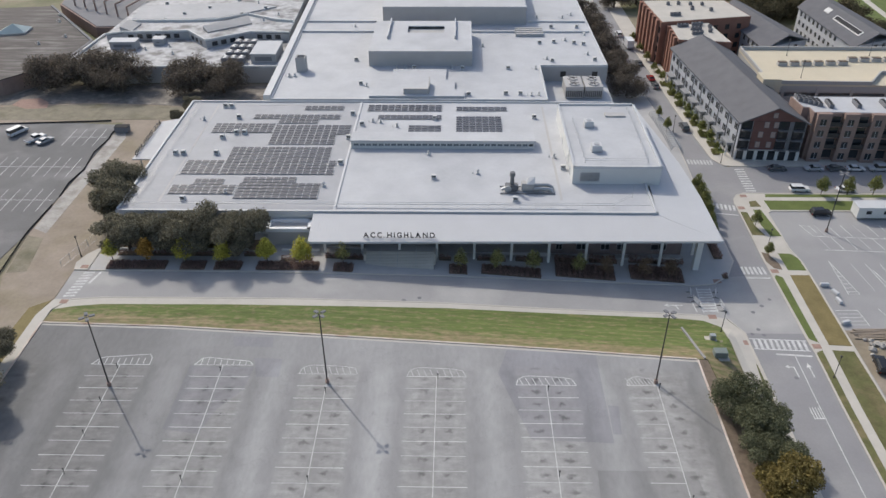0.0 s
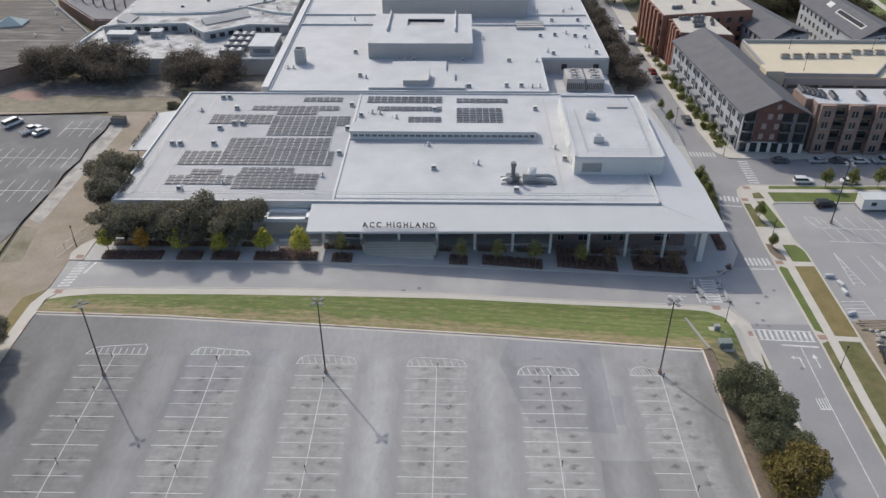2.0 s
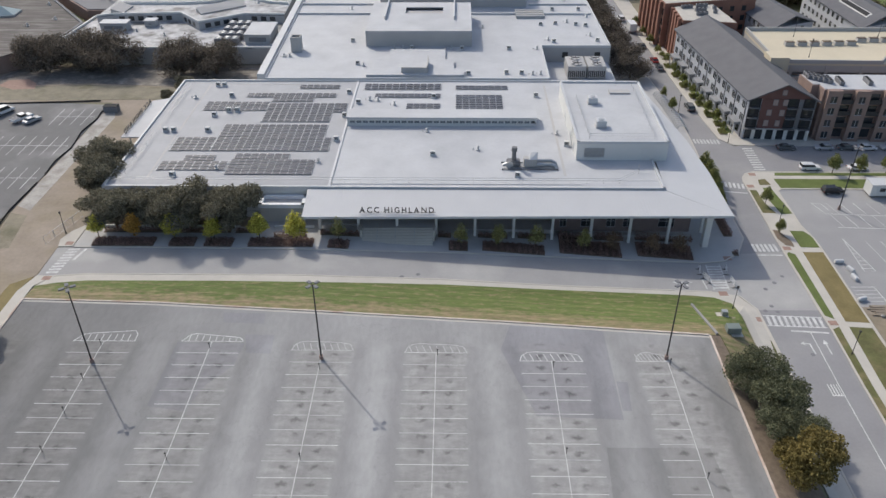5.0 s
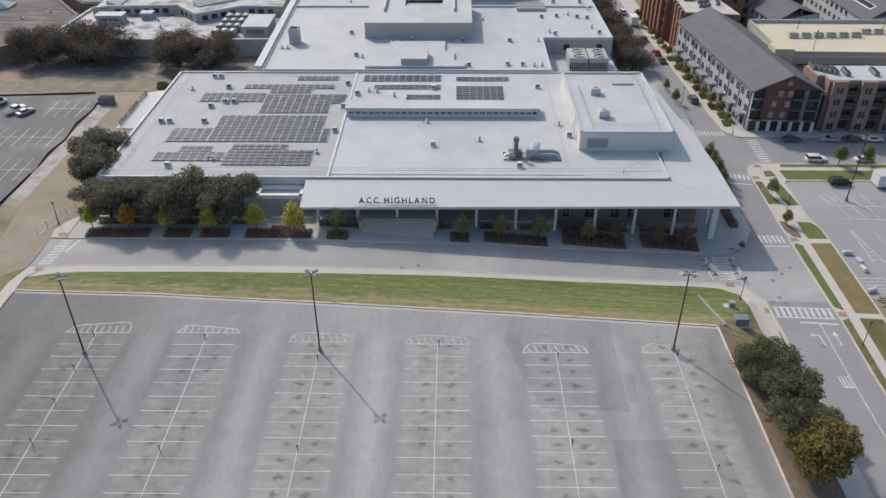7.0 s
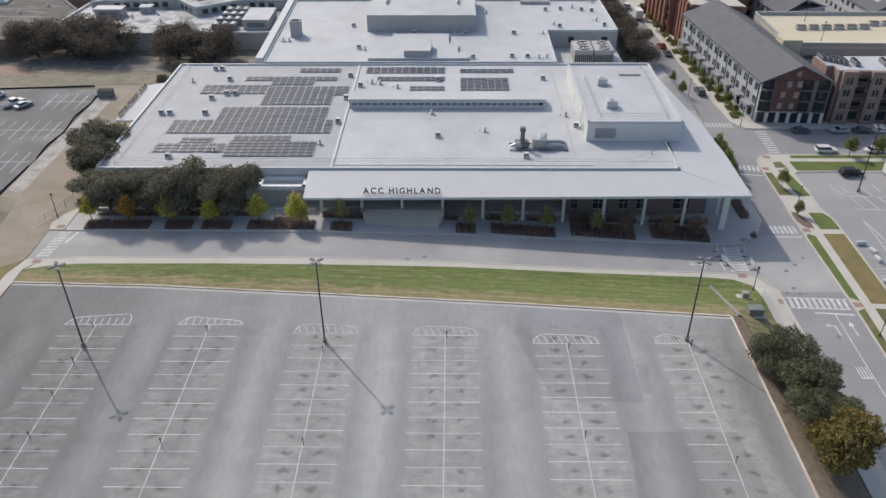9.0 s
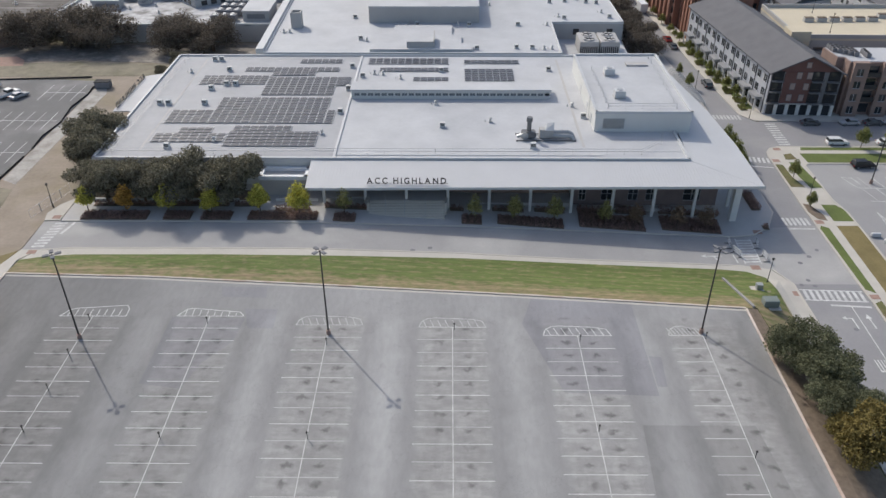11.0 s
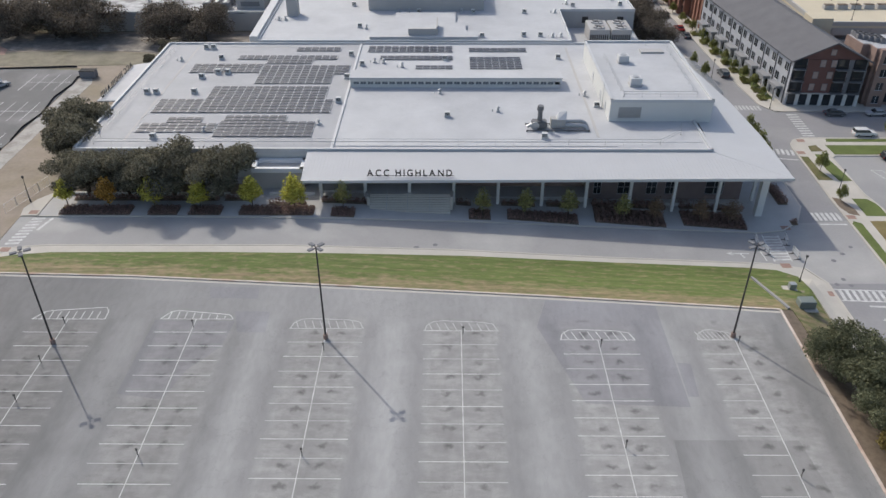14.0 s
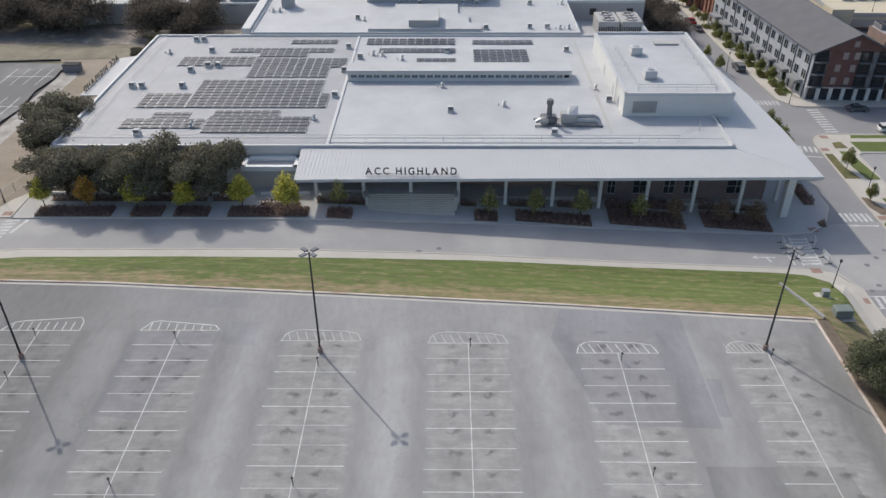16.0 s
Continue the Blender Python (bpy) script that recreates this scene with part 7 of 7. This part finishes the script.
part("curb", bm, M["stucco"], sk)
random.seed(9)
for x, y in ((-140, 268), (-137, 245), (-131, 252), (-152, 235), (-143, 275)):
    copy_thing(protos[0], Matrix.Translation((x, y, 5.0)))

mall = thing("mall_wing", (0, 0, 0), "white-roofed old mall wing in two levels", "building")
LOW = [(-120.6, 230.9), (-106.0, 222.8), (-95.6, 224.5), (-66.4, 224.8), (-54.2, 225.0), (-57.5, 330), (-116, 330), (-118.8, 254.3)]
UP = [(-114.8, 246.9), (-110.6, 249.0), (-88.7, 250.4), (-80.4, 241.0), (-67.7, 249.6), (-54.9, 249.0), (-57.5, 330), (-114, 330)]
bm = bmesh.new()
prism(bm, LOW, 0, 4.7)
part("wall", bm, M["stucco"], mall)
bm = bmesh.new()
prism(bm, LOW, 4.7, 5.0)
part("roof", bm, M["dirtyroof"], mall, "white membrane roof with dirt stains")
bm = bmesh.new()
prism(bm, UP, 5.0, 7.2)
part("upper_wall", bm, M["stucco"], mall)
bm = bmesh.new()
prism(bm, UP, 7.2, 7.5)
part("upper_roof", bm, M["dirtyroof"], mall, "white membrane roof with stains")
for p, q in zip(UP[:6], UP[1:6]):
    bm = bmesh.new()
    strip(bm, [p, q], 0.5, 7.5, 8.0, 0.25)
    part("parapet", bm, M["palewall"], mall)
    for s in range(2, int(math.dist(p, q)) - 2, 3):
        bm = bmesh.new()
        along(bm, p, q, s, s + 1.8, -0.02, 0.07, 5.5, 6.9)
        part("window", bm, M["glass"], mall)
bm = bmesh.new()
strip(bm, [LOW[7], LOW[0]], 0.6, 5.0, 5.6, 0.3)
part("parapet", bm, M["palewall"], mall)
bm = bmesh.new()
for p, q in zip(LOW[:5], LOW[1:5]):
    strip(bm, [p, q], 0.5, 5.0, 5.4, 0.25)
part("parapet", bm, M["palewall"], mall)
for x0, x1, y0, y1, z0, z1, nm in ((-63.0, -55.4, 228.2, 240.0, 5.0, 7.8, "plant_room"), (-111.3, -103.0, 240.0, 243.8, 5.0, 7.4, "plant_room"), (-98.9, -95.4, 244.4, 247.4, 5.0, 6.8, "plant_room")):
    pr = thing("plant_room", (0, 0, 0), "white boxy plant room on the mall roof", "plant room", "mall plant rooms")
    bm = bmesh.new()
    box(bm, x0, x1, y0, y1, z0, z1)
    part("wall", bm, M["stucco"], pr)
    bm = bmesh.new()
    box(bm, x0 - 0.2, x1 + 0.2, y0 - 0.2, y1 + 0.2, z1, z1 + 0.25)
    part("roof", bm, M["roof"], pr)
    bm = bmesh.new()
    box(bm, x0 + 1.2, x1 - 1.2, y0 - 0.06, y0, z0 + 0.8, z1 - 0.7)
    part("louvre", bm, M["darkwall"], pr)
for j in range(4):
    for i in range(3):
        m = Matrix.Translation((-71.0 + i * 2.5 + j * 0.2, 228.6 + j * 5.0, 5.0))
        if i == j == 0:
            cl = thing("cooling_unit", (0, 0, 0), "dark cooling unit with a fan on the mall roof", "cooling unit", "cooling units")
            cl.matrix_basis = m
            bm = bmesh.new()
            box(bm, -1.1, 1.1, -1.4, 1.4, 0.3, 1.9)
            bmesh.ops.bevel(bm, geom=list(bm.edges), offset=0.06, segments=1, affect="EDGES")
            part("housing", bm, M["darkwall"], cl)
            for y in (-0.65, 0.65):
                bm = bmesh.new()
                rod(bm, (0, y, 1.9), (0, y, 2.1), 0.55, 12)
                part("fan_ring", bm, M["metal"], cl)
            for x in (-0.9, 0.9):
                bm = bmesh.new()
                box(bm, x - 0.1, x + 0.1, -1.4, 1.4, 0, 0.3)
                part("skid", bm, M["metal"], cl)
        else:
            copy_thing(cl, m)
for x, y, z in ((-100, 240, 5.0), (-93, 243, 5.0), (-90, 236, 5.0), (-104, 243, 5.0), (-95, 268, 7.5), (-88, 275, 7.5), (-75, 268, 7.5), (-68, 275, 7.5), (-72, 282, 7.5), (-62, 268, 7.5), (-100, 262, 7.5), (-66, 262, 7.5), (-80, 285, 7.5), (-105, 280, 7.5)):
    copy_thing(protos[(int(x) + int(y)) % 2], pose(x, y, z, 0, 0, (x * 13) % 40))
# stepped upper roof: back parapets, a further level and two folded metal hoods
BACK = [(-112.5, 260.4), (-91.7, 260.6), (-82.4, 261.9), (-72.6, 268.0), (-62.3, 262.1), (-55.6, 260.4)]
for p, q in zip(BACK, BACK[1:]):
    bm = bmesh.new()
    strip(bm, [p, q], 0.6, 7.5, 8.3, 0.0)
    part("parapet", bm, M["palewall"], mall)
bm = bmesh.new()
prism(bm, [(-111.6, 262.4), (-92, 262.6), (-83, 264), (-72.6, 270.4), (-64.4, 276.9), (-75.8, 282), (-113.5, 277.7)], 7.5, 7.9)
part("upper_roof", bm, M["agedroof"], mall, "greyer raised roof field")
for ring, lift in (([(-111.7, 251.0), (-107.3, 249.9), (-106.8, 257.6), (-111.2, 258.9)], 1.0), ([(-84.0, 251.7), (-81.7, 248.8), (-69.2, 258.2), (-71.5, 263.0)], 1.1)):
    bm = bmesh.new()
    prism(bm, ring, 7.5, 7.9)
    up = [v for v in bm.verts if v.co.z > 7.7]
    for v in (up[0], up[3]):
        v.co.z += lift
    part("roof_hood", bm, M["stucco"], mall, "grey folded metal roof hood")
hall2 = thing("dark_hall", (0, 0, 0), "dark roofed hall behind the old mall", "building")
bm = bmesh.new()
prism(bm, [(-150, 291), (-126, 264.5), (-116.6, 264.5), (-117, 330), (-160, 340)], 0, 4.2)
part("wall", bm, M["brownbrick"], hall2)
for k in range(6):
    bm = bmesh.new()
    x, y = -143.0 + 5.2 * k, 288.5 - 3.2 * k
    rod(bm, (x, y, 4.2), (x, y, 9.0), 0.35, 6)
    rod(bm, (x, y, 9.0), (x + 3.0, y + 14.0, 9.0), 0.3, 6)
    part("frame_post", bm, M["brownbrick"], hall2)
bm = bmesh.new()
prism(bm, [(-149.4, 291.4), (-126, 265.3), (-117.2, 265.3), (-117.4, 329.5), (-159.5, 339.5)], 4.2, 4.5)
part("roof", bm, M["darkwall"], hall2)
